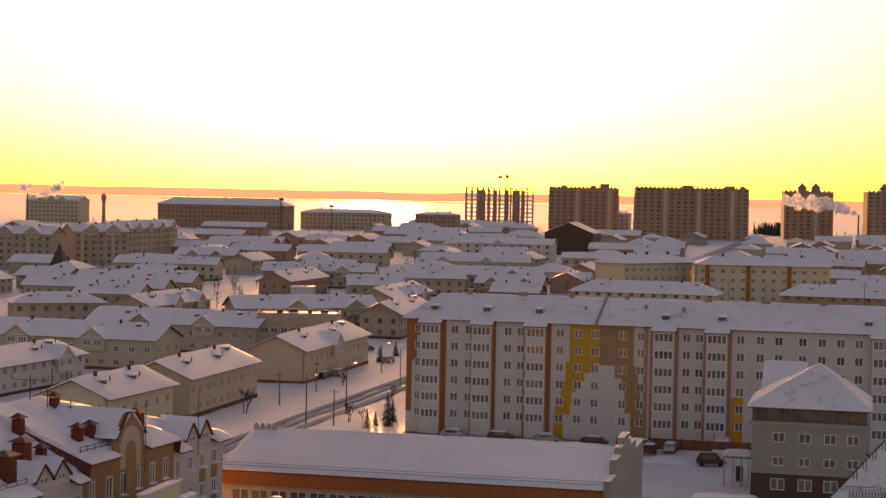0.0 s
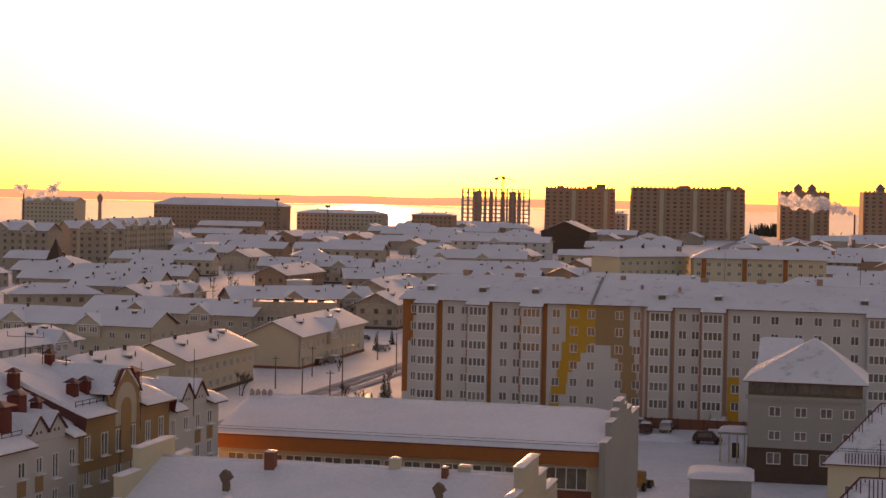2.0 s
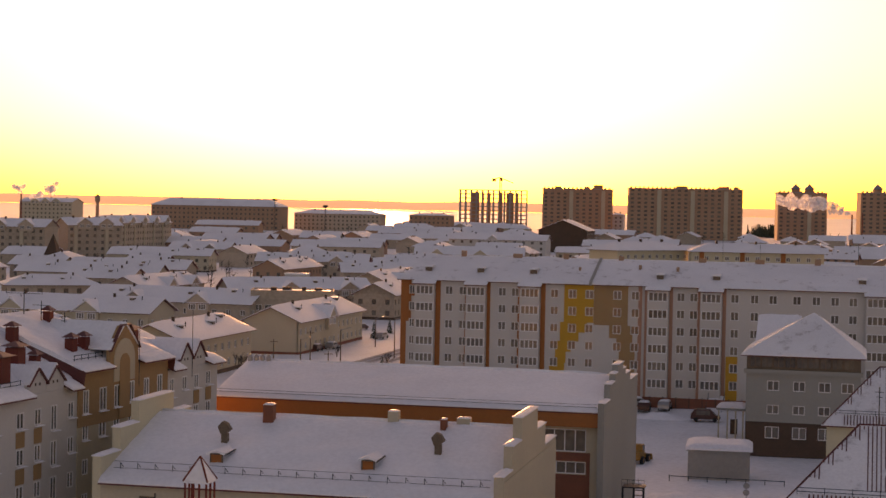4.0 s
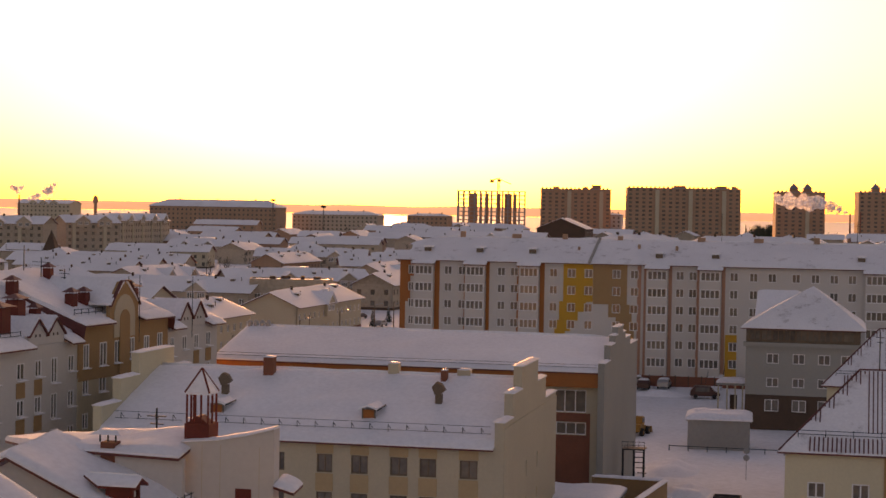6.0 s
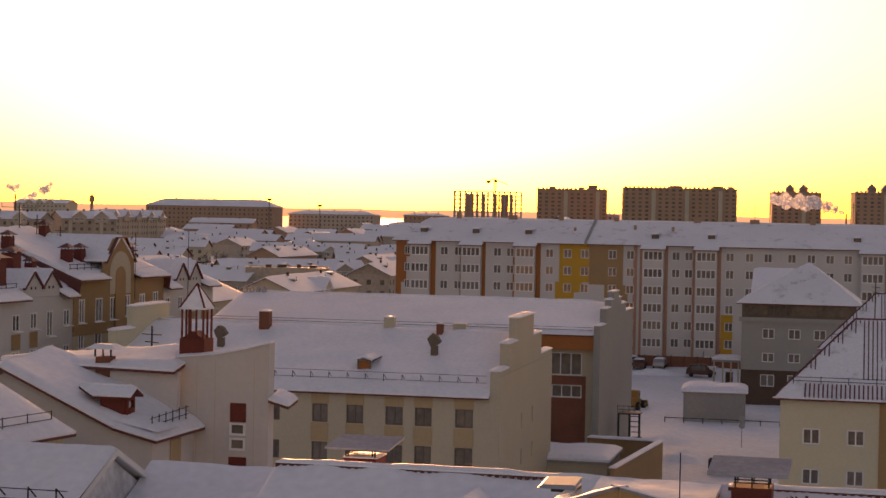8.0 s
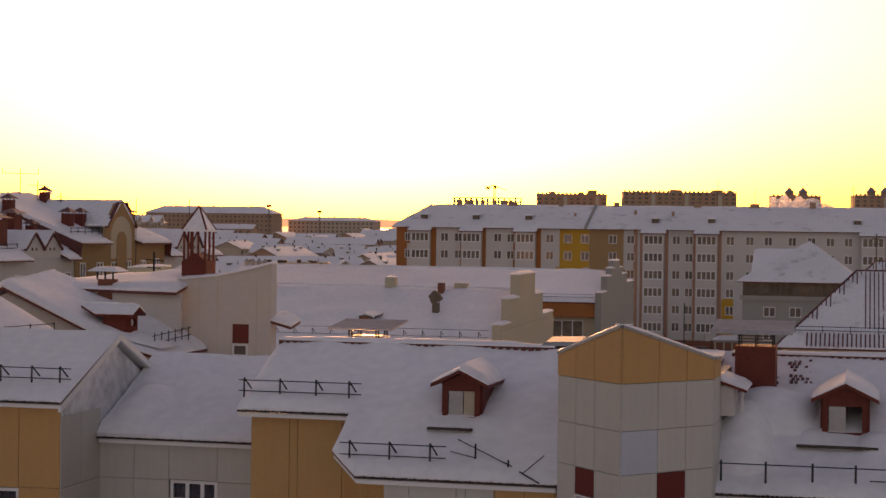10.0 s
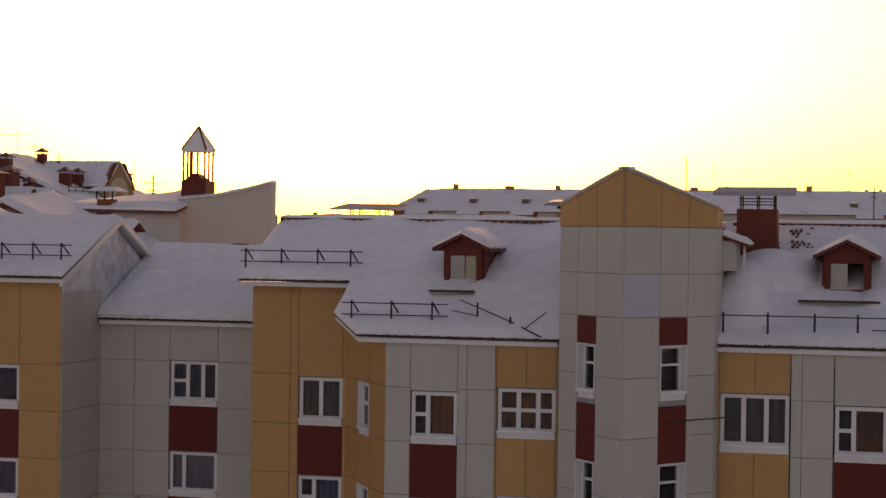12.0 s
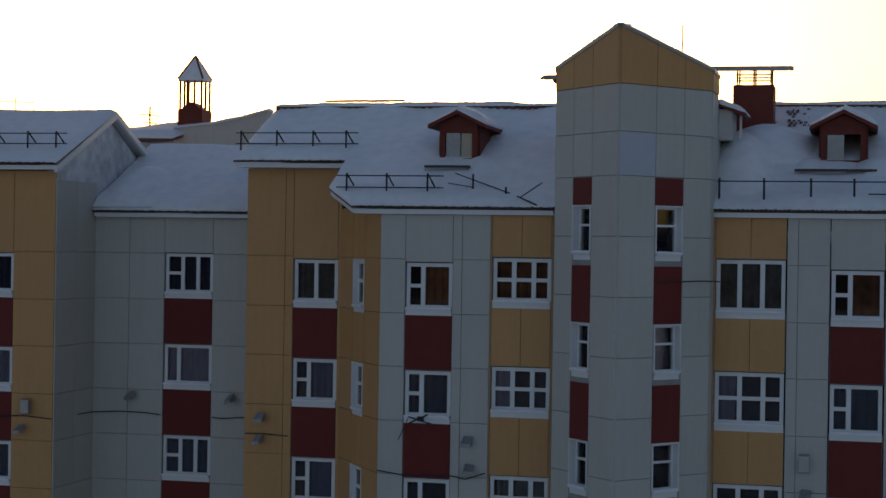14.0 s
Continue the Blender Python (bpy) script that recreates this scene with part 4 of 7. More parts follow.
def house(x, y, ang, length, width, eave, rise, material, label, gables=(), hip=False, near_by=True, stacks=2, floors=2, group="houses of the town", strip=None, windows=True):
    """A low house: walls with windows, snowed roof, chimneys. x, y: its middle."""
    g = thing("house", turned(x, y, ground_z(x, y) - 0.3, ang), label, "house", group)
    a, b, c, d = -length / 2, length / 2, -width / 2, width / 2
    if near_by:
        k = max(2, int(length / 3.4))
        rows = [1.3 + 2.9 * i for i in range(floors)]
        holes = [(length * (i + 0.5) / k - 0.65, length * (i + 0.5) / k + 0.65, z, z + 1.35) for i in range(k) for z in rows]
        facade(g, (a, c), (b, c), 0, eave, holes, material, bar=0.1, plain=y > 440)
        k = max(2, int(width / 3.6))
        holes = [(width * (i + 0.5) / k - 0.6, width * (i + 0.5) / k + 0.6, z, z + 1.35) for i in range(k) for z in rows]
        facade(g, (b, c + 0.002), (b, d), 0, eave - 0.001, holes, material, bar=0.1, plain=y > 440)
        facade(g, (a, d), (a, c + 0.002), 0, eave - 0.001, holes if y > 440 else [], material, bar=0.1, plain=True)
        part("wall", boxes((a + 0.35, b - 0.35, d - 0.35, d, 0, eave)), material, g)
        part("plinth", boxes((a - 0.08, b + 0.08, c - 0.08, d + 0.08, 0, 0.9)), strip or DARKB, g, "dark plinth")
    else:
        part("wall", boxes((a, b, c, d, 0, eave)), material, g)
        k = max(2, int(length / 4.5)) if windows else 0
        for i in range(k):
            for fl in range(floors):
                part("window", shared(("window", "small"), lambda: boxes((0, 1.3, -0.05, 0.0, 0, 1.3)), FARGLASS), None, g, "", pose(a + length * (i + 0.5) / k - 0.65, c, 1.3 + 2.9 * fl))
    kw = dict(nx=12 if near_by else 6, ny=6 if near_by else 3, th=0.35, amp=0.14 if near_by else 0.2, size=4.0)
    if hip:
        hip_roof(g, a, b, c, d, eave, eave + rise, 0.8, **kw)
    else:
        gable_roof(g, a, b, c, d, eave, eave + rise, 0.8, **kw)
        gable_walls(g, a, b, c, d, eave, eave + rise, material)
    for s in gables:
        cross_gable(g, a + s * length, 6.0, c, eave, width * 0.33, material)
    for i in range(stacks):
        s = a + length * (0.25 + 0.5 * i / max(1, stacks - 1))
        part("chimney", boxes((s - 0.22, s + 0.22, -0.9, -0.46, eave + rise - 1.0, eave + rise + 0.85)), DARKB, g)
    if near_by:
        for i, (f, v) in enumerate(((0.2, -0.5), (0.62, -0.55), (0.86, -0.3))[:2 + int(length > 30)]):
            s, v = a + length * f, v * width / 2
            z = eave + rise * (1 + 2 * v / width) + 0.3
            hatch = part("roof_hatch", boxes((s - 0.5, s + 0.5, v - 0.1, v + 0.9, z - 0.3, z + 0.5)), TIMBER, g, "small boarded roof hatch")
            part("snow", boxes((s - 0.65, s + 0.65, v - 0.3, v + 1.3, z + 0.5, z + 0.75)), SNOW, hatch, "snow on the hatch")
            part("vent_pipe", boxes((s + 2.2, s + 2.34, v + 0.2, v + 0.34, z - 0.3, z + 1.0)), STEEL, g, "thin vent pipe")
    return g


# the street by the long block
house(-44.3, 315.4, 77, 34.5, 12, 7.2, 2.5, BEIGE, "two-storey beige house with balconies under thick snow")
house(-52.6, 279.6, 74, 23.2, 11.5, 7.2, 2.4, CREAM, "two-storey cream house with a boarded gable under snow")
house(-83.0, 338.0, 72, 34, 14, 6.0, 2.2, PALE, "pale two-storey house with two snow roofs", (0.75,))
house(-27.9, 378.9, 77, 47.6, 11.5, 7.2, 2.6, BEIGE, "long two-storey house with bare gable end and brick plinth", (0.45,), strip=BRICK)
house(-79.4, 385.1, -17, 43, 12.6, 7.2, 2.6, BEIGE, "long two-storey house with wide front gables and snow roof", (0.25, 0.67), strip=BRICK)
house(-62.8, 427.0, -18, 44, 12.4, 7.2, 2.7, TOWNWALL, "long beige house with wide and small front gables", (0.32, 0.70), strip=BRICK)
house(-108.0, 494.0, 20, 25, 13, 6.4, 2.5, TOWNWALL, "brown house with red shutters and hipped snow roof", hip=True)
house(-99.0, 531.0, GRID, 20, 12, 7.0, 2.6, TOWNWALL, "small brown house with snow roof")
house(-78.8, 496.2, 75, 42, 11.5, 7.0, 2.6, TOWNWALL, "long house with two side gables under snow", (0.42, 0.8))
house(-109.2, 561.0, -10, 46, 11.5, 7.0, 2.6, TOWNWALL, "long brown house with a plain snow roof")
house(-102.5, 595.0, -12, 41, 11.5, 7.0, 2.6, TOWNWALL, "long brown house with snow roof and end gables")
house(-110.5, 711.0, -6, 41, 12.5, 7.0, 2.4, BEIGE, "long low house with snow roof")
house(-106.0, 800.0, GRID, 28, 13, 6.4, 2.8, TOWNWALL, "house with uneven snow roof", (0.3, 0.7), near_by=False)
house(-39.3, 489.0, 22, 40, 12.5, 7.0, 2.7, TOWNWALL, "long house with front gables under snow", (0.42, 0.84))
house(-12.4, 483.7, 77, 38, 11.0, 7.0, 2.7, TOWNWALL, "house with a bare gable end by the street")
house(-15.2, 548.2, 77, 48, 11.5, 7.0, 2.7, TOWNWALL, "long house with dormer gables under snow", (0.4, 0.75))
house(-52.5, 621.0, 76, 42, 11, 7.0, 2.7, BRICKFAR, "dark house under an uneven snow roof")
house(-58.1, 674.0, -4, 20, 12, 7.0, 2.6, TOWNWALL, "house under a snow roof")
house(-37.0, 677.0, -4, 21, 12, 7.0, 2.6, TOWNWALL, "house under a snow roof with a front gable", (0.45,))
house(-84.0, 765.0, 77, 28, 12, 6.4, 2.7, TOWNWALL, "house with a gable end under snow", near_by=False)
house(-57.0, 779.0, 10, 16, 13, 6.2, 2.7, TOWNWALL, "small hipped house under snow", hip=True, near_by=False)
house(-47.4, 837.0, -8, 42, 13, 7.0, 2.6, TOWNWALL, "long house under a snow roof", near_by=False)
house(-104.0, 917.0, GRID, 34, 13, 7.0, 2.4, BRICKFAR, "long dark house under snow", near_by=False)
house(-127.0, 1012.0, GRID, 28, 13, 7.0, 2.4, BRICKFAR, "dark house under snow", near_by=False)
house(-126.0, 1068.0, -8, 38, 14, 9.6, 2.4, BRICKFAR, "three-storey brown house under snow", near_by=False, floors=3)
house(-23.5, 597.0, 8, 18, 13, 7.0, 2.7, TOWNWALL, "house under a snow roof")
house(-8.0, 643.0, 5, 30, 13, 7.0, 2.7, TOWNWALL, "long house under a snow roof")
house(9.0, 672.0, -2, 56, 13, 7.0, 2.7, TOWNWALL, "long house under a wide snow roof", (0.8,))
house(14.0, 777.0, -4, 47, 13, 7.0, 3.0, BEIGE, "long house with dormers under snow", (0.2, 0.6), near_by=False)
house(31.7, 909.0, -12.7, 50, 16, 9.2, 2.6, PALE, "white three-storey public house with a snow roof", (0.45,), near_by=False, floors=3)
house(78.0, 824.0, -10.5, 45, 13, 6.8, 2.2, BEIGE, "long beige house with a low snow roof", near_by=False)
house(63.5, 556.0, -16, 45, 14, 8.3, 3.3, CREAM, "wide cream house with hipped snow roof", hip=True, floors=3)
house(129.0, 553.0, -14, 46, 14, 8.3, 3.3, BRICKFAR, "brown house with pale windows and hipped snow roof", hip=True, floors=3)
house(152.0, 640.0, GRID, 18, 12, 6.0, 2.6, PALE, "small pale house with a gable", near_by=False)
house(165.0, 768.0, -20, 34, 13, 8.6, 2.4, BRICKFAR, "three-storey brown house with pale bands", floors=3)
house(72.0, 990.0, GRID + 90, 30, 27, 12.5, 5.5, DARKB, "dark gabled four-storey house", near_by=False, floors=4)


flat = thing("workshop", turned(-34.5, 424.0, ground_z(-34.5, 424) - 0.3, 3), "grey flat-roofed workshop with clutter on its roof", "building")
facade(flat, (-9.8, -6), (9.8, -6), 0, 10.2, [(1.0 + 2.3 * i, 2.7 + 2.3 * i, z, z + 1.4) for i in range(8) for z in (1.5, 5.4)], TOWNWALL, "grey wall with rows of windows", bar=0.1)
lumps("wall", ((-9.8, -9.5, -5.6, 6, 0, 10.2), (9.5, 9.8, -5.6, 6, 0, 10.2), (-9.8, 9.8, 6, 6.3, 0, 10.2)), TOWNWALL, flat, "side and rear walls")
part("roof", boxes((-9.5, 9.5, -5.64, 6, 9.4, 9.6)), CONCRETE, flat, "flat roof behind a parapet")
bm = bmesh.new()
snow_sheet(bm, (-9.5, -5.6, 9.605), (9.5, -5.6, 9.605), (9.5, 6, 9.605), (-9.5, 6, 9.605), 0.4, 20, 12, 0.15, size=2)
part("snow", bm, SNOW, flat, "snow on the flat roof", smooth=True)
for s, v, w, h in ((-4.5, -3, 1.4, 0.9), (-1.5, 1.5, 2.2, 0.8), (2.6, -2.0, 1.0, 1.0), (6.0, 0.5, 1.8, 0.7)):
    part("roof_box", boxes((s - w / 2, s + w / 2, v - 0.5, v + 0.5, 9.7, 9.9 + h)), DARKB, flat, "dark vent box on the roof")
store = thing("shed", turned(-46.0, 580.0, ground_z(-46, 580) - 0.2, -8), "white box store with a flat snow roof", "shed")
part("wall", boxes((-3.6, 3.6, -2.6, 2.6, 0, 6.2)), PALE, store)
part("snow", boxes((-3.8, 3.8, -2.8, 2.8, 6.2, 6.65)), SNOW, store, "snow on the flat roof")


def midrise(x, y, ang, length, width, floors, material, label, stripe_mat=None, gables=(), step=2.9, rise=3.0):
    """A block of flats some hundred metres off."""
    g = thing("apartment_building", turned(x, y, ground_z(x, y) - 0.3, ang), label, "apartment building", "blocks of flats")
    a, c, top = -length / 2, -width / 2, floors * step + 1.4
    k = int(length / 3.3)
    holes = [(length * (i + 0.5) / k - 0.7, length * (i + 0.5) / k + 0.7, 1.6 + step * f, 3.0 + step * f) for i in range(k) for f in range(floors)]
    facade(g, (a, c), (-a, c), 0, top, holes, material, bar=0.12, plain=y > 640)
    part("wall", boxes((a, a + 0.4, c + 0.36, -c, 0, top), (-a - 0.4, -a, c + 0.36, -c, 0, top), (a + 0.4, -a - 0.4, -c - 0.4, -c, 0, top)), material, g)
    if stripe_mat:
        for i in range(1, k, 4):
            s = a + length * i / k
            part("wall_field", boxes((s - 0.75, s + 0.75, c - 0.3, c, 0.2, top - 0.1)), stripe_mat, g, "darker vertical strip")
    if gables:
        gable_roof(g, a, -a, c, -c, top, top + rise, 0.6, nx=14, ny=5, th=0.3, amp=0.15, size=4)
        gable_walls(g, a, -a, c, -c, top, top + rise, material)
        for s in gables:
            cross_gable(g, a + s * length, 7.0, c, top + 0.8, width * 0.3, material)
    else:
        hip_roof(g, a, -a, c, -c, top, top + rise, 0.8, nx=16, ny=5, th=0.3, amp=0.12, size=4)
    for i in range(3):
        s = a + length * (0.2 + 0.3 * i)
        part("chimney", boxes((s - 0.35, s + 0.35, -0.8, -0.1, top + rise - 1.2, top + rise + 1.0)), DARKB, g)
    return g


midrise(105.0, 586.0, -4, 43, 13, 5, CREAM, "five-storey cream block with dark brown stair strips", ORANGE, (), 2.95, 2.6)
midrise(67.0, 590.0, 40, 34, 13, 5, CREAM, "cream wing of flats under a snow roof", None, (), 2.95, 2.6)
midrise(-186, 762, -12, 42, 14, 5, TOWNWALL, "five-storey brown flats with pitched snow roofs", BEIGE, (0.2, 0.5, 0.8))
midrise(-158, 800, 35, 26, 14, 5, TOWNWALL, "five-storey brown flats with a front gable", BEIGE, (0.3, 0.7))
midrise(-149, 853, 80, 84, 14, 5, TOWNWALL, "long five-storey flats with gabled bays", BEIGE, (0.1, 0.3, 0.5, 0.7, 0.9))
midrise(-161, 1300, -13, 98, 22, 5, BRICKFAR, "long four-storey block with a mansard snow roof", None, (), 3.2, 5.0)
midrise(-74, 1330, -13, 66, 20, 4, TOWNWALL, "four-storey block under snow", None, (), 2.9, 2.6)
midrise(-5, 1290, -13, 30, 16, 4, BRICKFAR, "dark four-storey block under snow", None, (), 3.0, 1.5)
midrise(-311, 1420, -10, 44, 24, 5, BEIGE, "large far block with roof huts", None, (0.3, 0.5, 0.7), 3.3, 3)
midrise(133, 1335, -13, 14, 14, 5, PALE, "pale narrow block between the towers", None, (), 3.0, 1.2)

# the field of low houses, on the town's grid
KINDS = []
for i, (ln, wd, mt, hip, gb) in enumerate(((20, 12, TOWNWALL, False, ()), (28, 13, TOWNWALL, False, (0.5,)), (24, 12, BRICKFAR, False, (0.25, 0.75)), (18, 12, BEIGE, True, ()), (34, 13, TOWNWALL, False, ()), (16, 11, TIMBER, False, ()))):
    KINDS.append(house(-900 - 60 * i, -260, 0, ln, wd, 5.6, 2.7, mt, ("brown low house under a snow roof", "long low house with a front gable under snow", "brick house with two front gables under snow", "small hipped house under snow", "long plain house under snow", "small timber house under snow")[i], gb, hip, False))
FAR_KINDS = [house(-900 - 60 * i, -360, 0, ln, 12.5, 5.6, 2.7, mt, lab, (), hip, False, 1, windows=False) for i, (ln, mt, hip, lab) in enumerate(((22, TOWNWALL, False, "far brown house under a snow roof"), (30, BRICKFAR, False, "far long house under a snow roof"), (18, BEIGE, True, "far small hipped house under snow")))]
TAKEN = [(ob.location.x, ob.location.y) for ob in scene.objects if ob.parent is None and ob.name.split(".")[0] in ("house", "apartment_building", "shed", "workshop")]
rnd = random.Random(7)
UNUSED = [*KINDS, *FAR_KINDS]
ca, sa = math.cos(radians(GRID)), math.sin(radians(GRID))
for r in range(24):
    for k in range(-12, 13):
        u = k * 43 + rnd.uniform(-7, 7) + (18 if r % 2 else 0)
        w = 470 + r * 40 + rnd.uniform(-7, 7)
        x, y = ca * u - sa * w, sa * u + ca * w
        pick, quarter, tilt = rnd.randrange(6), rnd.random() < 0.35, rnd.uniform(-4, 4)
        if abs(x) > 0.26 * y + 12 or y < 540 or y > 1420 or (x > 60 and y > 1165) or any(abs(x - p) < 32 and abs(y - q) < 25 for p, q in TAKEN):
            continue
        if (abs(x - (140 + (y - 960) * 0.265)) < 12 and y > 850) or (y > 1040 and -255 < x < -50):
            continue
        m = turned(x, y, ground_z(x, y) - 0.4, GRID + tilt + (90 if quarter else 0))
        kind = KINDS[pick] if y < 700 else FAR_KINDS[pick % 3]
        if kind in UNUSED:
            UNUSED.remove(kind)
            kind.matrix_world = m
        else:
            copy_thing(kind, m)
assert not UNUSED, [k.name for k in UNUSED]


# ---------------------------------------------------------------- towers on the skyline
def high_block(x, y, ang, length, width, top, label, huts):
    """A tall brick block with strips of windows and huts on its roof."""
    z0 = ground_z(x, y)
    g = thing("tower_block", turned(x, y, z0, ang), label, "tower block", "tower blocks on the skyline")
    h = top - z0
    a, c = -length / 2, -width / 2
    k, floors = int(length / 4.4), int(h / 2.9)
    holes = [(length * (i + 0.5) / k - 1.1, length * (i + 0.5) / k + 1.1, 1.4 + 2.9 * f, 2.9 + 2.9 * f) for i in range(k) for f in range(floors) if (i + 1) % 5]
    facade(g, (a, c), (-a, c), 0, h, holes, BRICKFAR, plain=True)
    part("wall", boxes((a, a + 0.5, c + 0.36, -c, 0, h), (-a - 0.5, -a, c + 0.36, -c, 0, h), (a + 0.5, -a - 0.5, -c - 0.5, -c, 0, h)), BRICKFAR, g)
    part("roof", boxes((a - 0.3, -a + 0.3, c - 0.3, -c + 0.3, h, h + 0.5)), CONCRETE, g, "flat roof with a parapet")
    for i in range(4, k, 5):
        s = a + length * (i + 0.5) / k
        part("wall_field", boxes((s - 1.4, s + 1.4, c - 0.9, c, 0, h - 1)), BEIGE, g, "paler loggia strip")
    for i in range(int(length / 3.0)):
        s = a + 0.6 + i * 3.0
        part("merlon", shared(("merlon",), lambda: boxes((0, 1.4, 0, 0.6, 0, 1.0)), BRICKFAR), None, g, "", pose(s, c - 0.2, h + 0.5))
    for s, w, hh in huts:
        part("roof_hut", boxes((s - w / 2, s + w / 2, -3, 3, h + 0.5, h + hh)), BRICKFAR, g, "lift hut on the roof")
    return g


high_block(103.6, 1320, -5, 52, 17, 52.0, "brown brick tower block in twelve storeys", ((-15, 4.5, 2.2), (7, 3.6, 2.2), (15.2, 7, 3.6)))
high_block(172.6, 1242, -2, 79, 16, 52.6, "long brown brick tower block in twelve storeys", ((-2.5, 7.6, 2.3), (27, 6.8, 2.4), (35.5, 2.6, 2.3)))
spired = []
for x, y, n, top in ((262.5, 1282, 35, 52.0), (316, 1258, 34, 52.5)):
    g = high_block(x, y, -4, n, 18, top, "brown tower block with two pointed roof turrets", ())
    h = top - ground_z(x, y)
    for s in (-4.0, 5.8):
        part("turret", boxes((s - 2.8, s + 2.8, -2.8, 2.8, h + 0.5, h + 3)), BRICKFAR, g)
        bm = bmesh.new()
        solid(bm, [(s - 3.6, -3.6, h + 3), (s + 3.6, -3.6, h + 3), (s + 3.6, 3.6, h + 3), (s - 3.6, 3.6, h + 3)], [(s - 0.1, -0.1, h + 6.8), (s + 0.1, -0.1, h + 6.8), (s + 0.1, 0.1, h + 6.8), (s - 0.1, 0.1, h + 6.8)])
        rod(bm, (s, 0, h + 6.8), (s, 0, h + 9.2), 0.12, 4)
        part("turret_roof", bm, ZINC, g, "pointed grey turret roof")

# unfinished tower: a frame of columns and floors
frame_block = thing("unfinished_tower", turned(45.8, 1485, ground_z(45, 1485), -4), "unfinished concrete tower frame with brick cores", "building site")
FH = 52.0 - ground_z(45, 1485)
for i in range(13):
    for j in (0, 1):
        part("column", shared(("column",), lambda: boxes((-0.5, 0.5, -0.4, 0.4, 0, FH)), CONCRETE), None, frame_block, "", pose(-28 + 56 * i / 12, -8 + 16 * j, 0))
for f in range(1, 11):
    bm = boxes((-28.5, 28.5, -8.5, -8.0, FH * f / 10 - 0.45, FH * f / 10 + 0.3), (-28.5, 28.5, 8.0, 8.5, FH * f / 10 - 0.25, FH * f / 10 + 0.2))
    part("floor_edge", bm, CONCRETE, frame_block)
for s, w in ((-15, 6), (-4, 3), (6, 3), (14, 6), (-9, 2), (20, 2)):
    part("core_wall", boxes((s - w / 2, s + w / 2, -5, 5, 0, FH - 2)), BRICKFAR, frame_block, "brick infill core")

crane = thing("tower_crane", turned(52, 1500, ground_z(52, 1500), 20), "yellow tower crane behind the frame", "crane")
bm = bmesh.new()
for a, b in ((-0.8, -0.8), (0.8, -0.8), (0.8, 0.8), (-0.8, 0.8)):
    rod(bm, (a, b, 0), (a, b, 46), 0.18, 4)
for i in range(23):
    z = i * 2.0
    rod(bm, (-0.8, -0.8, z), (0.8, -0.8, z + 2), 0.12, 4)
    rod(bm, (0.8, 0.8, z), (-0.8, 0.8, z + 2), 0.12, 4)
part("mast", bm, LOADER, crane, "lattice mast")
bm = bmesh.new()
rod(bm, (-6, 0, 44), (-1, 0, 45.5), 0.5, 4)
rod(bm, (-1, 0, 45.5), (9, -6, 41), 0.4, 4)
part("jib", bm, LOADER, crane, "jib turned away")
part("counterweight", boxes((-7.5, -4.5, -1, 1, 42, 44.6)), LOADER, crane)
part("cab", boxes((-1.2, 1.2, -2.2, -0.9, 42.5, 45)), LOADER, crane)


# ---------------------------------------------------------------- plumes, chimney, masts
def plume(name, x, y, z, puffs, label):
    """A drifting cloud of steam as many small lumpy puffs, thicker near its source."""
    r = random.Random(x)
    bm = bmesh.new()
    for dx, dz, size, count in puffs:
        for i in range(count):
            c = Vector((x + dx + r.gauss(0, size * 0.45), y + r.gauss(0, size * 0.5), z + dz + r.gauss(0, size * 0.3)))
            ball = bmesh.ops.create_icosphere(bm, subdivisions=4, radius=size * r.uniform(0.6, 0.9))
            for v in ball["verts"]:
                d = v.co.normalized()
                v.co = c + v.co * (1 + 0.55 * noise.noise(v.co / size * 1.6 + c) + 0.25 * noise.noise(v.co / size * 4.0 + c))
    ob = part(name, bm, STEAM, smooth=True)
    return tagged(ob, label, "steam", kind="stuff")


plume("steam_plume", 275, 1180, 37.2, [(-1, 0.5, 0.9, 2), (-3, 1.3, 1.5, 2), (-6, 2.2, 2.2, 3), (-11, 3.8, 3.2, 3), (-17, 5.2, 4.2, 4), (-24, 6.6, 5.0, 4), (-33, 7.6, 5.2, 4), (-41, 8, 4.4, 4), (-47, 9.5, 3.4, 3)], "thick white steam plume drifting from a stack")
plume("steam_plume", -294, 1245, 41, [(0, 0.8, 1.0, 2), (-1, 2.2, 1.8, 3), (-3, 4.0, 2.3, 4), (-5, 5, 1.8, 3), (1, 4.4, 1.8, 3)], "small steam puff over a stack")
plume("steam_plume", -308, 1330, 38, [(0, 0, 1.4, 2), (4, 1.5, 2.2, 3), (9, 3, 2.8, 4), (14, 5, 3.2, 5), (18, 8, 2.8, 4), (20, 11, 2.0, 3)], "pale steam drifting over the roofs")
for x, y, top, r in ((-294, 1245, 40.5, 0.5), (276, 1180, 37.2, 0.5), (283, 1180, 38.5, 0.4)):
    g = ground_z(x, y)
    bm = bmesh.new()
    rod(bm, (x, y, g), (x, y, top), r * 1.3, 10, r)
    tagged(part("smokestack", bm, BRICK), "slim dark smokestack above the roofs", "smokestack", "smokestacks")
wt = thing("water_tower", turned(-249, 1290, ground_z(-249, 1290), 0), "old water tower with a domed top", "water tower")
bm = bmesh.new()
rod(bm, (0, 0, 0), (0, 0, 18), 1.4, 12, 1.1)
part("shaft", bm, BRICKFAR, wt)
bm = bmesh.new()
for p, q, a, b in ((18, 19, 1.1, 1.9), (19, 22, 1.9, 1.9), (22, 24, 1.9, 0.4)):
    rod(bm, (0, 0, p), (0, 0, q), a, 12, b)
part("tank", bm, BRICKFAR, wt)
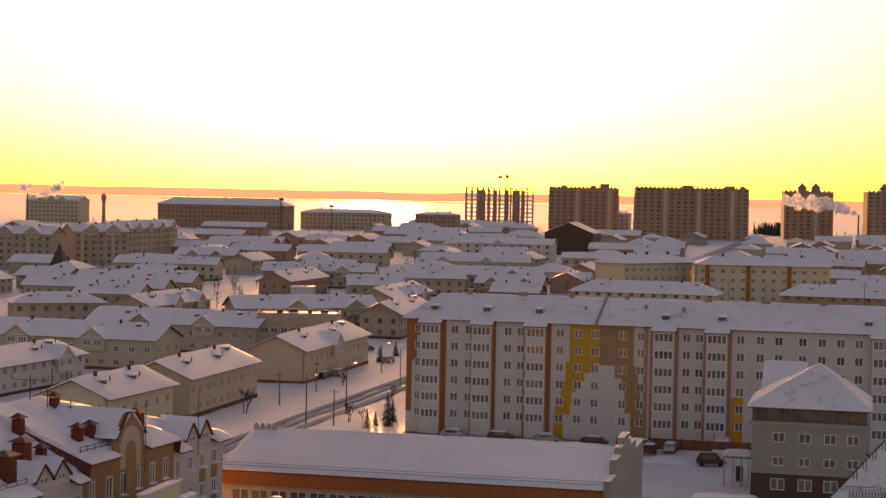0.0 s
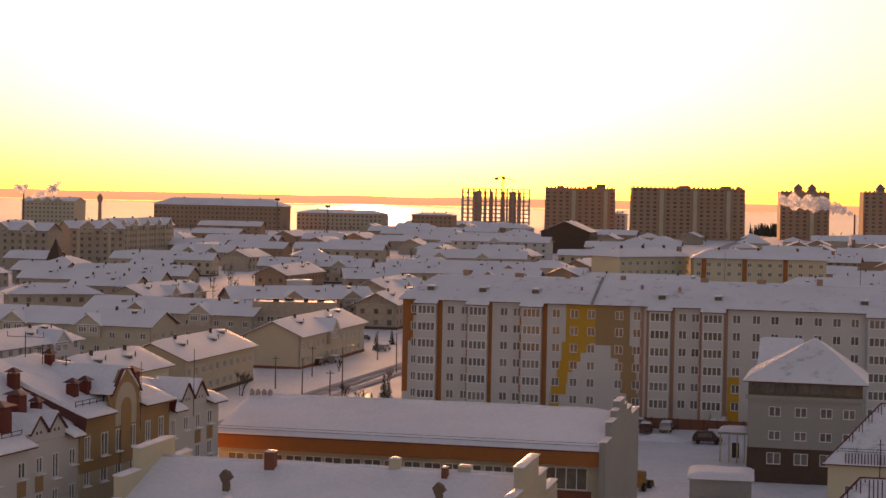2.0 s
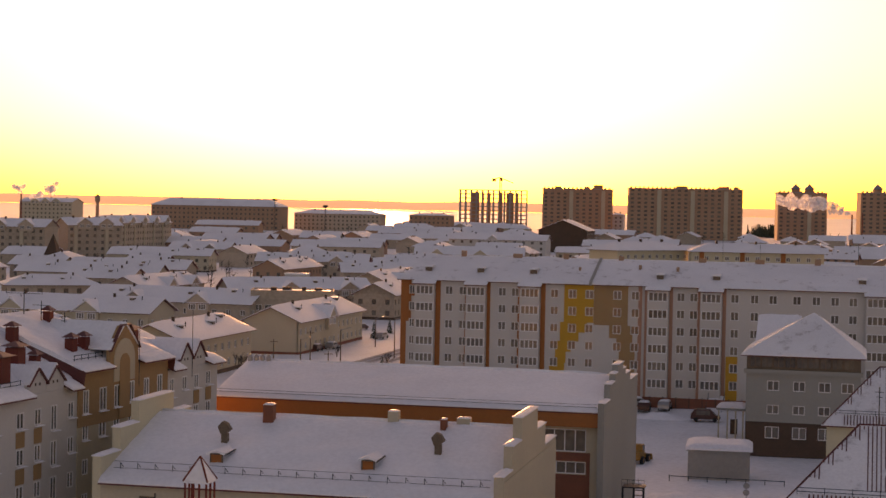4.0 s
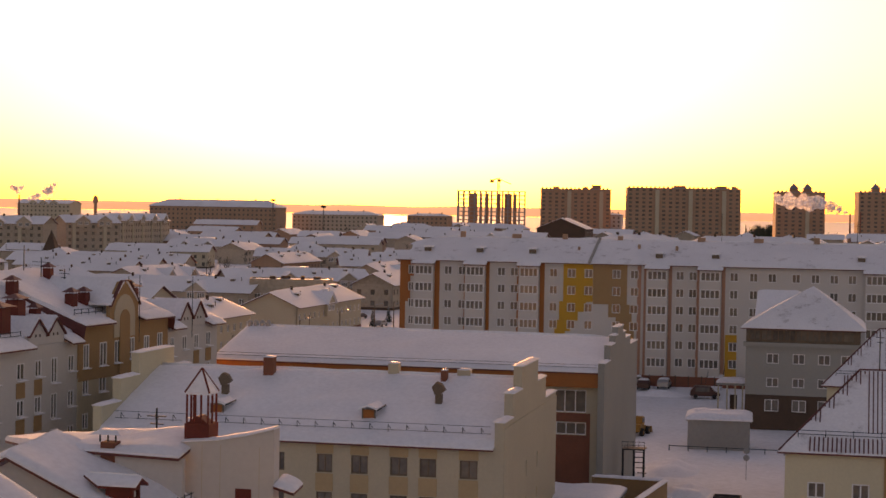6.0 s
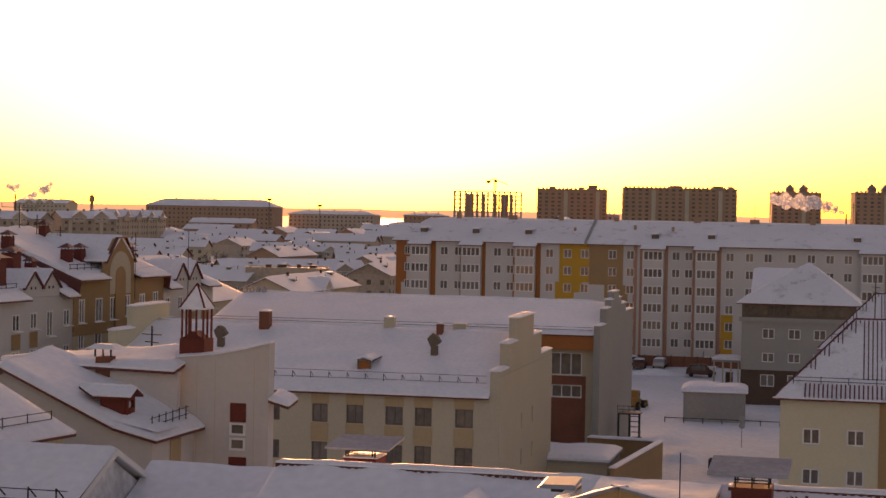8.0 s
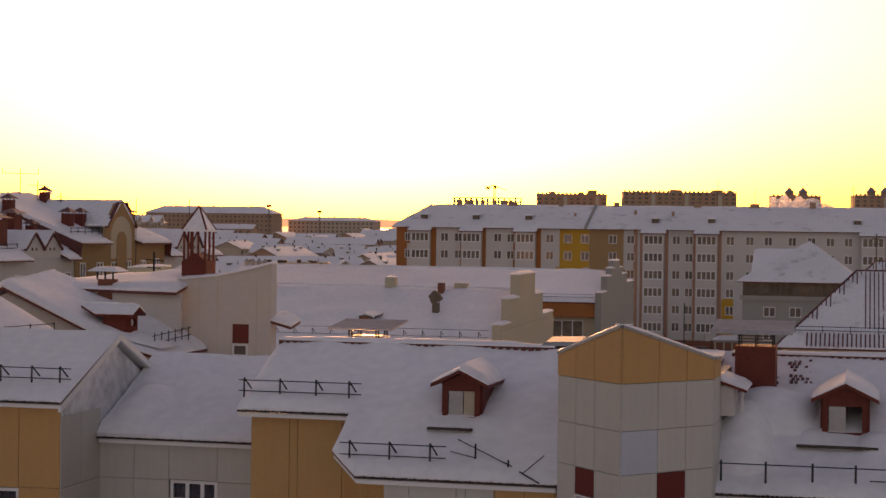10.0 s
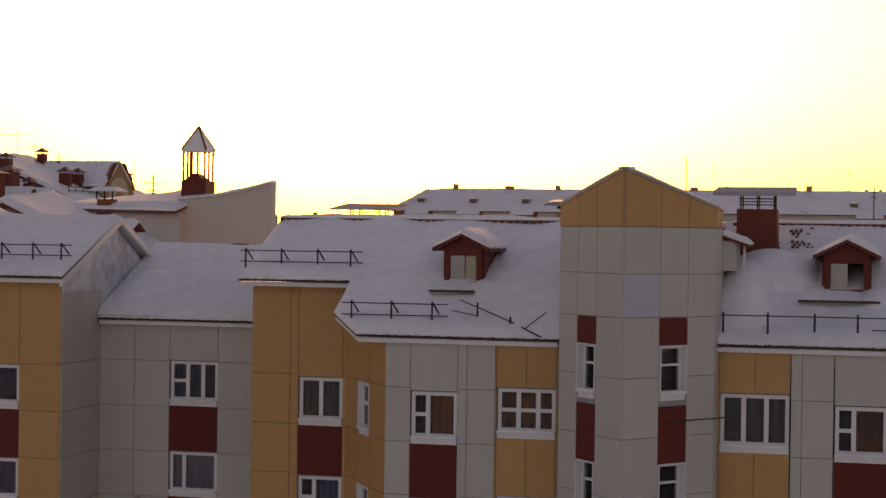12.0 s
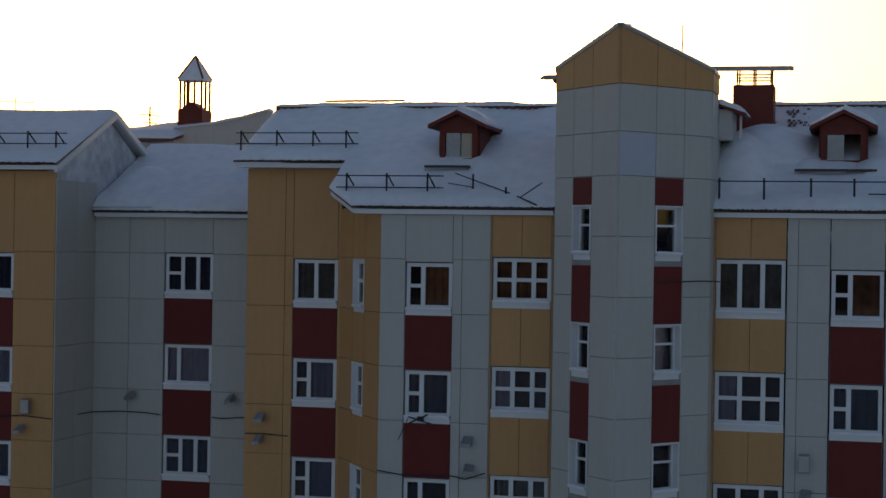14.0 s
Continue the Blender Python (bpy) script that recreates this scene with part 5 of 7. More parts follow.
for x, y, h in ((-115, 1240, 40), (-77, 1200, 36)):
    m = thing("lattice_mast", turned(x, y, ground_z(x, y), 0), "thin lattice radio mast on the skyline", "mast", "radio masts")
    bm = bmesh.new()
    for a, b in ((-0.6, -0.6), (0.6, -0.6), (0, 0.7)):
        rod(bm, (a, b, 0), (a * 0.4, b * 0.4, h - ground_z(x, y)), 0.12, 4)
    part("lattice", bm, STEEL, m)
    part("platform", boxes((-1.6, 1.6, -1, 1, h - ground_z(x, y) - 1, h - ground_z(x, y) + 0.6)), STEEL, m)
# ---------------------------------------------------------------- the clad house in front of the camera
PITCH = 0.47
EAVE_V, EAVE_Z = -0.5, 18.00
DRIP = -0.22


def roof_z(v):
    return EAVE_Z + PITCH * (v - EAVE_V)


near = thing("apartment_house", turned(0, 47.3, 0, -14.0), "apartment house clad in grey, ochre and oxblood panels under snow", "apartment building")
FLOOR = 2.74
BASE = 5.0


def clad_wall(m, length, top, bays, depth=0.32):
    """A clad wall: bays are rows of (s0, s1, material, opening or None); an opening is (s0, s1, low, high, infill, a style for each storey, curtain shares)."""
    core = bmesh.new()
    joints = [top, 16.8, 15.42, 14.06]
    while joints[-1] > BASE + 0.4:
        joints.append(joints[-2] - FLOOR)
    for s0, s1, material, opening in bays:
        holes = []
        if opening:
            o0, o1, low, high, infill, styles, drapes = opening
            k = 0
            while low - FLOOR * k > BASE + 0.6:
                z0, z1 = low - FLOOR * k, high - FLOOR * k
                holes.append((z0, z1))
                near_window(near, m, o0 + 0.02, o1 - 0.02, z0 + 0.02, z1 - 0.02, *styles[k % len(styles)], curtain=drapes[k % len(drapes)], deep=0.06 if styles[k % len(styles)][0] else 0.085)
                # the infill between two windows, one above another
                joint = (o0 + o1) / 2
                for p, q in ((o0 + 0.01, joint - 0.003), (joint + 0.003, o1 - 0.01)) if infill is YELLOW else ((o0 + 0.01, o1 - 0.01),):
                    piece(m, p, q, max(BASE, z0 - (FLOOR - (z1 - z0)) + 0.01), z0 - 0.15, infill, 0.03)
                k += 1
            box(core, o0, o1, 0, depth, holes[0][1], top)
            for (z0, z1), nxt in zip(holes, holes[1:] + [(0, BASE)]):
                box(core, o0, o1, 0, depth, nxt[1], z0)
            half_way = (o0 + o1) / 2
            for p, q in ((o0 + 0.006, half_way - 0.003), (half_way + 0.003, o1 - 0.006)) if infill is YELLOW else ((o0 + 0.006, o1 - 0.006),):
                piece(m, p, q, holes[0][1] + 0.01, top, material, 0.03)
            spans = [(s0, o0), (o1, s1)]
        else:
            spans = [(s0, s1)]
        for p, q in spans:
            if q - p < 0.03:
                continue
            box(core, p, q, 0, depth, BASE, top)
            for hi, lo in zip(joints, joints[1:]):
                if hi - lo > 0.08:
                    piece(m, p + 0.003, q - 0.003, max(BASE, lo + 0.004), hi - 0.003, material, 0.03)
    part("wall", core, CORE, near, "wall behind the cladding", m)


PANELS = {}


def piece(m, s0, s1, z0, z1, material, proud):
    """One cladding panel with bent edges."""
    w, h = s1 - s0, z1 - z0
    key = (round(w, 3), round(h, 3), material.name, proud)
    if key not in PANELS:
        bm = bmesh.new()
        e = min(0.006, w * 0.2)
        solid(bm, [(0, 0.0, 0), (w, 0.0, 0), (w, 0.0, h), (0, 0.0, h)], [(e, -proud, e), (w - e, -proud, e), (w - e, -proud, h - e), (e, -proud, h - e)])
        PANELS[key] = mesh_of("panel", bm, material)
    part("panel", PANELS[key], None, near, "", m @ pose(s0, 0, z0))


TWO = ((0.36,), ((0.5,), ()))
TALL = ((), ((0.55,),))
THREE = ((0.36, 0.68), ((0.5,), (), ()))
THREE_B = ((0.36, 0.70), ((0.5,), (0.5,), (0.5,)))


PALE_NET = (0.02, 0.98, CURTAIN, "pale drawn curtain")
BLUE_NET = (0.34, 0.98, NET, "net curtain tinted blue like the mirrored sky")
DARK_NET = (0.02, 0.98, NAVY, "curtain tinted dark blue like the mirrored sky")
DULL = (0.02, 0.98, DRAB, "grey-green drawn curtain")
WARM = (0.02, 0.98, RUST, "rust brown curtain")
WARM_HALF = (0.38, 0.98, RUST, "rust brown curtain")
GLIMPSE = (0.02, 0.30, CURTAIN, "pale drawn curtain")


PAIR = ((0.5,), ((), ()))
NARROW = ((0.3,), ((), ()))
PLAIN_THREE = ((0.34, 0.67), ((), (), ()))


def opening(s0, s1, low, high, infill, styles, drapes):
    return (s0, s1, low - 0.10, high, infill, styles, drapes)


# left wing, recess, ochre bay, chamfer, main front, right front
m, n = plane((-19.6, 3.6), (-12.1, 3.6))
clad_wall(m, n, 19.15, [(0, 1.6, PANEL, None), (1.6, 2.95, YELLOW, None), (2.95, 3.2, YELLOW, None), (3.2, 4.7, YELLOW, None), (4.7, 6.2, YELLOW, opening(4.7, 6.2, 15.7, 16.76, RED, (TWO,), (DARK_NET, BLUE_NET, DARK_NET))), (6.2, 7.5, YELLOW, None)])
m, n = plane((-12.1, 3.6), (-12.1, 6.3))
clad_wall(m, n, 18.9, [(0, 1.35, PANEL, None), (1.35, 2.7, PANEL, None)])
m, n = plane((-12.1, 6.3), (-6.03, 6.3))
clad_wall(m, n, 17.88, [(0, 1.15, PANEL, None), (1.15, 2.28, PANEL, None), (2.28, 3.83, PANEL, opening(2.28, 3.83, 15.7, 16.82, RED, (THREE, NARROW, THREE), (DARK_NET, PALE_NET, DARK_NET))), (3.83, n, PANEL, None)])
m, n = plane((-6.03, 6.3), (-6.03, 3.1))
clad_wall(m, n, 19.2, [(0, 1.6, YELLOW, None), (1.6, 3.2, YELLOW, None)])
m, n = plane((-6.03, 3.1), (-3.3, 3.1))
clad_wall(m, n, 19.23, [(0, 1.1, YELLOW, None), (1.1, 1.34, YELLOW, None), (1.34, 2.63, YELLOW, opening(1.34, 2.63, 15.63, 16.73, RED, (PAIR, TWO, TWO), (DULL, BLUE_NET, BLUE_NET))), (2.63, n, YELLOW, None)])
m, n = plane((-3.3, 3.1), (-1.33, 0.0))
clad_wall(m, n, 18.13, [(0, 1.2, YELLOW, None), (1.2, 2.45, YELLOW, opening(1.3, 2.3, 15.6, 16.75, YELLOW, (TALL,), (DARK_NET, None))), (2.45, n, YELLOW, None)])
m, n = plane((-1.33, 0.0), (3.15, 0.0))
clad_wall(m, n, 17.94, [(0, 0.66, PANEL, None), (0.66, 1.9, PANEL, opening(0.66, 1.9, 15.62, 16.72, RED, (TWO,), (WARM_HALF, DARK_NET, None))), (1.9, 2.14, PANEL, None), (2.14, 2.87, PANEL, None), (2.87, n, YELLOW, opening(2.91, 4.43, 15.85, 16.88, YELLOW, (THREE_B,), (WARM, GLIMPSE, DULL)))])
m, n = plane((7.1, 0.0), (15.5, 0.0))
clad_wall(m, n, 17.94, [(0, 1.77, YELLOW, opening(0.05, 1.75, 15.73, 16.93, YELLOW, (PLAIN_THREE, THREE_B, THREE_B), (DULL, GLIMPSE, None))), (1.77, 2.03, PANEL, None), (2.03, 2.78, PANEL, None), (2.78, 4.09, PANEL, opening(2.8, 4.07, 15.6, 16.71, RED, (TWO,), (WARM_HALF, DARK_NET, None))), (4.09, 4.85, PANEL, None), (4.85, 5.1, PANEL, None), (5.1, 6.8, YELLOW, opening(5.15, 6.75, 15.73, 16.93, YELLOW, (PLAIN_THREE, THREE_B), (DULL, None))), (6.8, n, PANEL, None)])

# stair tower with a prow
TL, TP, TR, TS = (3.35, -0.974), (5.15, -3.0), (7.05, -0.75), (7.09, 0.5)


def tower_side(p, q, zp, zq, bays):
    m, n = plane(p, q)
    core = bmesh.new()
    for i, (s0, s1, win) in enumerate(bays):
        b0, b1 = s0 + (0.35 if i == 0 else 0), s1 - (0.35 if i == len(bays) - 1 else 0)
        za, zb = zp + (zq - zp) * s0 / n, zp + (zq - zp) * s1 / n
        tops = [18.16 - 2.79 * k for k in range(5) if win and 18.16 - 2.79 * k > BASE + 2]
        cuts = [BASE] + [z for t in tops[::-1] for z in (t - 1.18, t)]
        for lo, hi in zip(cuts[::2], cuts[1::2] + [None]):
            solid(core, [(s0, 0, lo), (s1, 0, lo), (b1, 0.3, lo), (b0, 0.3, lo)], [(s0, 0, za if hi is None else hi), (s1, 0, zb if hi is None else hi), (b1, 0.3, zb if hi is None else hi), (b0, 0.3, za if hi is None else hi)])
    for s0, s1, win in bays:
        levels = [20.95, 19.85, 18.83]
        while levels[-1] > BASE + 1.5:
            levels.append(levels[-1] - 1.41)
        levels.append(BASE)
        za, zb = zp + (zq - zp) * s0 / n, zp + (zq - zp) * s1 / n
        bm = bmesh.new()
        solid(bm, [(s0 + 0.006, 0, 20.962), (s1 - 0.006, 0, 20.962), (s1 - 0.006, 0, zb), (s0 + 0.006, 0, za)], [(s0 + 0.01, -0.045, 20.962), (s1 - 0.01, -0.045, 20.962), (s1 - 0.01, -0.045, zb), (s0 + 0.01, -0.045, za)])
        part("panel", bm, YELLOW, near, "ochre gable panel", m)
        if not win:
            for hi, lo in zip(levels, levels[1:]):
                piece(m, s0 + 0.003, s1 - 0.003, lo + 0.004, hi - 0.003, NEWPANEL if (hi, s0, p) == (19.85, 0.0, TP) else PANEL, 0.03)
        else:
            for hi, lo in zip(levels[:3], levels[1:3]):
                piece(m, s0 + 0.003, s1 - 0.003, lo + 0.004, hi - 0.003, PANEL, 0.03)
            for k in range(5):
                z1 = 18.16 - 2.79 * k
                if z1 < BASE + 2:
                    break
                piece(m, s0 + 0.01, s1 - 0.01, z1 + 0.01, (18.81 if k == 0 else z1 + 1.36), RED, 0.03)
                near_window(near, m, s0 + 0.05, s1 - 0.05, z1 - 1.13, z1 - 0.03, (), ((0.6,),), deep=0.14)
    part("wall", core, CORE, near, "tower wall behind the cladding", m)


tower_side(TL, TP, 21.46, 22.25, [(0.0, 0.8, 0), (0.8, 1.63, 1), (1.63, 2.71, 0)])
tower_side(TP, TR, 22.25, 21.42, [(0.0, 1.13, 0), (1.13, 2.04, 1), (2.04, 2.945, 0)])
tower_side(TR, TS, 21.42, 21.36, [(0.0, 1.25, 0)])
tower_side((3.16, 0.5), TL, 21.4, 21.46, [(0.0, 1.485, 0)])
for u0, u1 in ((3.15, 3.42), (6.82, 7.09)):
    part("wall", boxes((u0, u1, 0.5, 4.6, 17.0, 20.9)), PANEL, near, "grey side wall of the stair tower")
part("wall", boxes((3.42, 6.82, 4.3, 4.6, 17, 20.7)), BEIGE, near, "back of the stair tower")


def coping(p, q, zp, zq):
    """A sheet-metal coping with its ridge of snow on one stretch of the parapet."""
    p, q = Vector(p), Vector(q)
    d = (q - p).normalized()
    side = Vector((-d.y, d.x))
    a, b = p - side * 0.07, q - side * 0.07
    c, e = q - d * 0.1 + side * 0.36, p + d * 0.1 + side * 0.36
    ring = [(v.x, v.y, z) for v, z in ((a, zp), (b, zq), (c, zq), (e, zp))]
    bm = bmesh.new()
    solid(bm, ring, [(x, y, z + 0.07) for x, y, z in ring])
    t = part("coping", bm, ZINC, near, "grey metal coping of the parapet")
    bm = bmesh.new()
    snow_sheet(bm, *[Vector((x, y, z + 0.074)) for x, y, z in ring], 0.06, 14, 5, 0.03, (1, 1, 1, 1), 0.7)
    part("snow", bm, SNOW, t, "snow along the parapet", smooth=True)


for p, q, zp, zq in ((TL, TP, 21.46, 22.25), (TP, TR, 22.25, 21.42), (TR, TS, 21.42, 21.36), ((3.16, 0.5), TL, 21.4, 21.46)):
    coping(p, q, zp, zq)
bm = bmesh.new()
slab(bm, [(3.43, -0.45, 20.8), (5.15, -2.55, 20.8), (6.8, -0.45, 20.8), (6.8, 6.0, 21.05), (3.43, 6.0, 21.05)], 0.08)
low_roof = part("roof", bm, ROOFING, near, "low roof behind the parapet of the stair tower")
bm = bmesh.new()
snow_sheet(bm, (3.43, -0.45, 20.81), (5.15, -2.55, 20.81), (5.15, 6.0, 21.06), (3.43, 6.0, 21.06), 0.14, 10, 18, 0.08, (0, 0, 0, 0), 1.2)
snow_sheet(bm, (5.15, -2.55, 20.81), (6.8, -0.45, 20.81), (6.8, 6.0, 21.06), (5.15, 6.0, 21.06), 0.14, 10, 18, 0.08, (0, 0, 0, 0), 1.2)
part("snow", bm, SNOW, low_roof, "uneven snow behind the parapet", smooth=True)


def roof_field(corners, soft, nx=26, ny=18, th=0.15, amp=0.10, label="deep snow on the roof"):
    """One field of the main roof: the sheeting, its dark corrugated edge and the snow."""
    bm = bmesh.new()
    slab(bm, corners, 0.05)
    r = part("roof", bm, ROOFING, near, "dark red corrugated metal roof")
    bm = bmesh.new()
    inset = [Vector(c) + Vector((0, 0, 0.004)) for c in corners]
    snow_sheet(bm, *inset, th, nx, ny, amp, soft, 1.9)
    part("snow", bm, SNOW, r, label, smooth=True)
    return r


def on_roof(u, v, lift=0.0):
    return (u, v, roof_z(v) + lift)


roof_field([on_roof(-2.07, DRIP), on_roof(3.3, DRIP), on_roof(3.3, 2.3), on_roof(-2.99, 2.3)], (1, 0, 0, 0), 30, 18)
roof_field([on_roof(-2.98, 0.80), on_roof(-2.072, DRIP + 0.002), on_roof(-2.99, 2.298), on_roof(-3.0, 2.3)], (1, 0, 0, 1), 8, 10)
roof_field([on_roof(-6.29, 2.52), on_roof(-2.99, 2.52), on_roof(-2.99, 6.03), on_roof(-6.25, 6.03)], (1, 0, 0, 1), 20, 24)
roof_field([on_roof(-2.988, 2.302), on_roof(3.3, 2.302), on_roof(3.3, 6.03), on_roof(-2.988, 6.03)], (0, 0, 0, 0), 34, 24)
roof_field([on_roof(6.9, DRIP), on_roof(15.8, DRIP), on_roof(15.8, 6.03), on_roof(6.9, 6.03)], (1, 1, 0, 0), 48, 36)
roof_field([on_roof(3.302, 4.5), on_roof(6.898, 4.5), on_roof(6.898, 6.03), on_roof(3.302, 6.03)], (0, 0, 0, 0), 18, 10)
back = roof_z(6.03)
roof_field([(15.8, 12.5, 17.84), (-6.25, 12.5, 17.84), (-6.25, 6.034, back), (15.8, 6.034, back)], (1, 1, 0, 1), 44, 14)
# recess
roof_field([(-12.05, 5.97, 18.067), (-6.2, 5.97, 18.067), (-6.2, 10.4, 20.05), (-12.05, 10.4, 20.05)], (1, 0, 0, 0), 26, 24, 0.28, 0.10)
roof_field([(-6.2, 15.0, 17.72), (-12.05, 15.0, 17.72), (-12.05, 10.404, 20.05), (-6.2, 10.404, 20.05)], (1, 0, 0, 0), 16, 10)
# left wing with a gable end
roof_field([(-20.0, 3.08, 19.36), (-11.85, 3.08, 19.36), (-11.85, 7.17, 21.1), (-20.0, 7.17, 21.1)], (1, 1, 0, 1), 40, 22, 0.11, 0.05)
roof_field([(-11.85, 11.3, 19.26), (-20.0, 11.3, 19.26), (-20.0, 7.174, 21.1), (-11.85, 7.174, 21.1)], (1, 1, 0, 1), 24, 12, 0.11)
bm = bmesh.new()
ring = [(3.62, 17.4), (10.9, 17.4), (10.8, 19.1), (7.17, 20.88), (3.62, 19.24)]
solid(bm, [(-12.1, v, z) for v, z in ring], [(-12.4, v, z) for v, z in ring])
part("gable", bm, FROST, near, "pale gable wall dusted with snow")
for va, za, vb, zb in ((3.05, 19.08, 7.17, 20.92), (7.172, 20.92, 11.3, 19.08)):
    bm = bmesh.new()
    solid(bm, [(-11.91, va, za), (-11.81, va, za), (-11.81, vb, zb), (-11.91, vb, zb)], [(-11.91, va, za + 0.19), (-11.81, va, za + 0.19), (-11.81, vb, zb + 0.19), (-11.91, vb, zb + 0.19)])
    part("bargeboard", bm, WHITE, near, "white bargeboard of the gable")
for va, za, vb, zb in ((3.2, 19.24, 7.168, 20.93), (7.172, 20.93, 11.1, 19.2)):
    bm = bmesh.new()
    solid(bm, [(-12.4, va, za), (-11.915, va, za), (-11.915, vb, zb), (-12.4, vb, zb)], [(-12.4, va, za + 0.09), (-11.915, va, za + 0.09), (-11.915, vb, zb + 0.09), (-12.4, vb, zb + 0.09)])
    part("soffit", bm, PALE, near, "pale boarding under the gable eave")
for u0, u1, v0, v1, z in ((-2.0, 3.15, -0.19, 0.0, 18.07), (7.1, 15.6, -0.19, 0.0, 18.07), (-6.25, -2.98, 2.56, 3.1, 19.36), (-12.0, -6.1, 6.0, 6.3, 18.01), (-19.9, -11.9, 3.12, 3.6, 19.30)):
    part("soffit", boxes((u0, u1, v0, v1, z - 0.13, z - 0.01)), WHITE, near, "white boxed eave")
bm = bmesh.new()
ring = [(-3.35, 3.08), (-2.98, 2.35), (-2.95, 0.84), (-2.04, -0.17), (-1.3, 0.0)]
solid(bm, [(u, v, roof_z(v) - 0.20) for u, v in ring], [(u, v, roof_z(v) - 0.06) for u, v in ring])
part("soffit", bm, WHITE, near, "white boxed eave")
bm = bmesh.new()
box(bm, -19.6, -5.8, 14.6, 14.9, BASE, 17.5)
box(bm, -5.8, 15.5, 12.0, 12.3, BASE, 17.5)
box(bm, 15.2, 15.5, 0.4, 12.0, BASE, 17.5)
box(bm, -19.6, -19.3, 3.95, 14.6, BASE, 17.5)
solid(bm, [(15.2, 0.4, 17.5), (15.5, 0.4, 17.5), (15.5, 12.0, 17.5), (15.2, 12.0, 17.5)], [(15.2, 5.9, 20.6), (15.5, 5.9, 20.6), (15.5, 6.1, 20.6), (15.2, 6.1, 20.6)])
solid(bm, [(-5.72, 3.5, 17.5), (-5.5, 3.5, 17.5), (-5.5, 12.0, 17.5), (-5.72, 12.0, 17.5)], [(-5.72, 5.9, 20.6), (-5.5, 5.9, 20.6), (-5.5, 6.1, 20.6), (-5.72, 6.1, 20.6)])
part("wall", bm, BEIGE, near, "back and end walls")
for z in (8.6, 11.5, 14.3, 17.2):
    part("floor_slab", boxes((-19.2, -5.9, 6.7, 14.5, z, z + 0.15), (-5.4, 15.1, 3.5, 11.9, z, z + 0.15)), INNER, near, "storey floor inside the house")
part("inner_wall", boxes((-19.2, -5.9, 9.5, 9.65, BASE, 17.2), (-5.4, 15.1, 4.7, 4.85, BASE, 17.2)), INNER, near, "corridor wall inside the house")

# ---------------------------------------------------------------- dormers, chimney, rails on the clad house
def dormer(parent, frame_of, u, v, w, h, reach, open_side):
    """A red timber dormer with a pitched snow-covered roof and a slatted shutter; frame_of puts its local axes in place."""
    m = frame_of @ pose(u, v, 0)
    z0 = -0.35
    bm = boxes((-w / 2, -w / 2 + 0.14, 0, 0.14, z0, h), (w / 2 - 0.14, w / 2, 0, 0.14, z0, h), (-w / 2 + 0.14, w / 2 - 0.14, 0, 0.14, h - 0.2, h), (-w / 2 + 0.14, w / 2 - 0.14, -0.04, 0.14, z0, 0.06))
    d = part("dormer", bm, REDWOOD, parent, "red timber dormer", m)
    for s in (-1, 1):
        part("cheek", boxes((s * w / 2 - 0.05, s * w / 2 + 0.05, 0.14, reach, z0, h)), REDWOOD, d, "boarded dormer cheek")
    part("shutter", boxes((-w / 2 + 0.16, -w / 2 + 0.16 + (w - 0.32) * (0.52 if open_side else 0.55), 0.05, 0.08, 0.07, h - 0.21)), SHUTTER, d, "pale slatted shutter")
    for i in range(9):
        part("slat", shared(("slat", round(w, 2)), lambda: boxes((0, (w - 0.36) * 0.5, -0.02, 0.02, 0, 0.025)), SHUTTER), None, d, "", pose(-w / 2 + 0.18, 0.04, 0.12 + i * (h - 0.4) / 9))
    if not open_side:
        part("shutter", boxes((0.06, w / 2 - 0.16, 0.07, 0.1, 0.07, h - 0.21)), BEIGE, d, "closed beige shutter")
    else:
        part("loft_back", boxes((-w / 2 + 0.06, w / 2 - 0.06, reach - 0.1, reach, z0, h)), CORE, d, "dark loft behind the hatch")
    peak = h + w * 0.26
    bm = bmesh.new()
    solid(bm, [(-w / 2 - 0.05, -0.02, h), (w / 2 + 0.05, -0.02, h), (0, -0.02, peak)], [(-w / 2 - 0.05, 0.1, h), (w / 2 + 0.05, 0.1, h), (0, 0.1, peak)])
    part("tympanum", bm, REDWOOD, d, "red boarded gable")
    for s in (-1, 1):
        low = [(s * (w / 2 + 0.28), -0.25, h - 0.10), (0, -0.25, peak + 0.02), (0, reach + 1.2, peak + 0.02), (s * (w / 2 + 0.28), reach + 0.25, h - 0.10)]
        bm = bmesh.new()
        solid(bm, low, [(x, y, z + 0.10) for x, y, z in low])
        r = part("dormer_roof", bm, REDWOOD, d, "dormer roof board")
        bm = bmesh.new()
        q = [Vector((x, y, z + 0.104)) for x, y, z in low]
        snow_sheet(bm, q[0], q[1], q[2], q[3], 0.10, 8, 10, 0.03, (1, 0, 1, 1), 0.6) if s < 0 else snow_sheet(bm, q[1], q[0], q[3], q[2], 0.16, 8, 10, 0.04, (1, 1, 1, 0), 0.6)
        part("snow", bm, SNOW, r, "snow on the dormer", smooth=True)
    return d


dormer(near, pose(0, 0, 19.42), 0.13, 2.3, 1.02, 0.95, 1.9, False)
dormer(near, pose(0, 0, 19.40), 10.12, 2.25, 1.12, 0.92, 1.9, True)
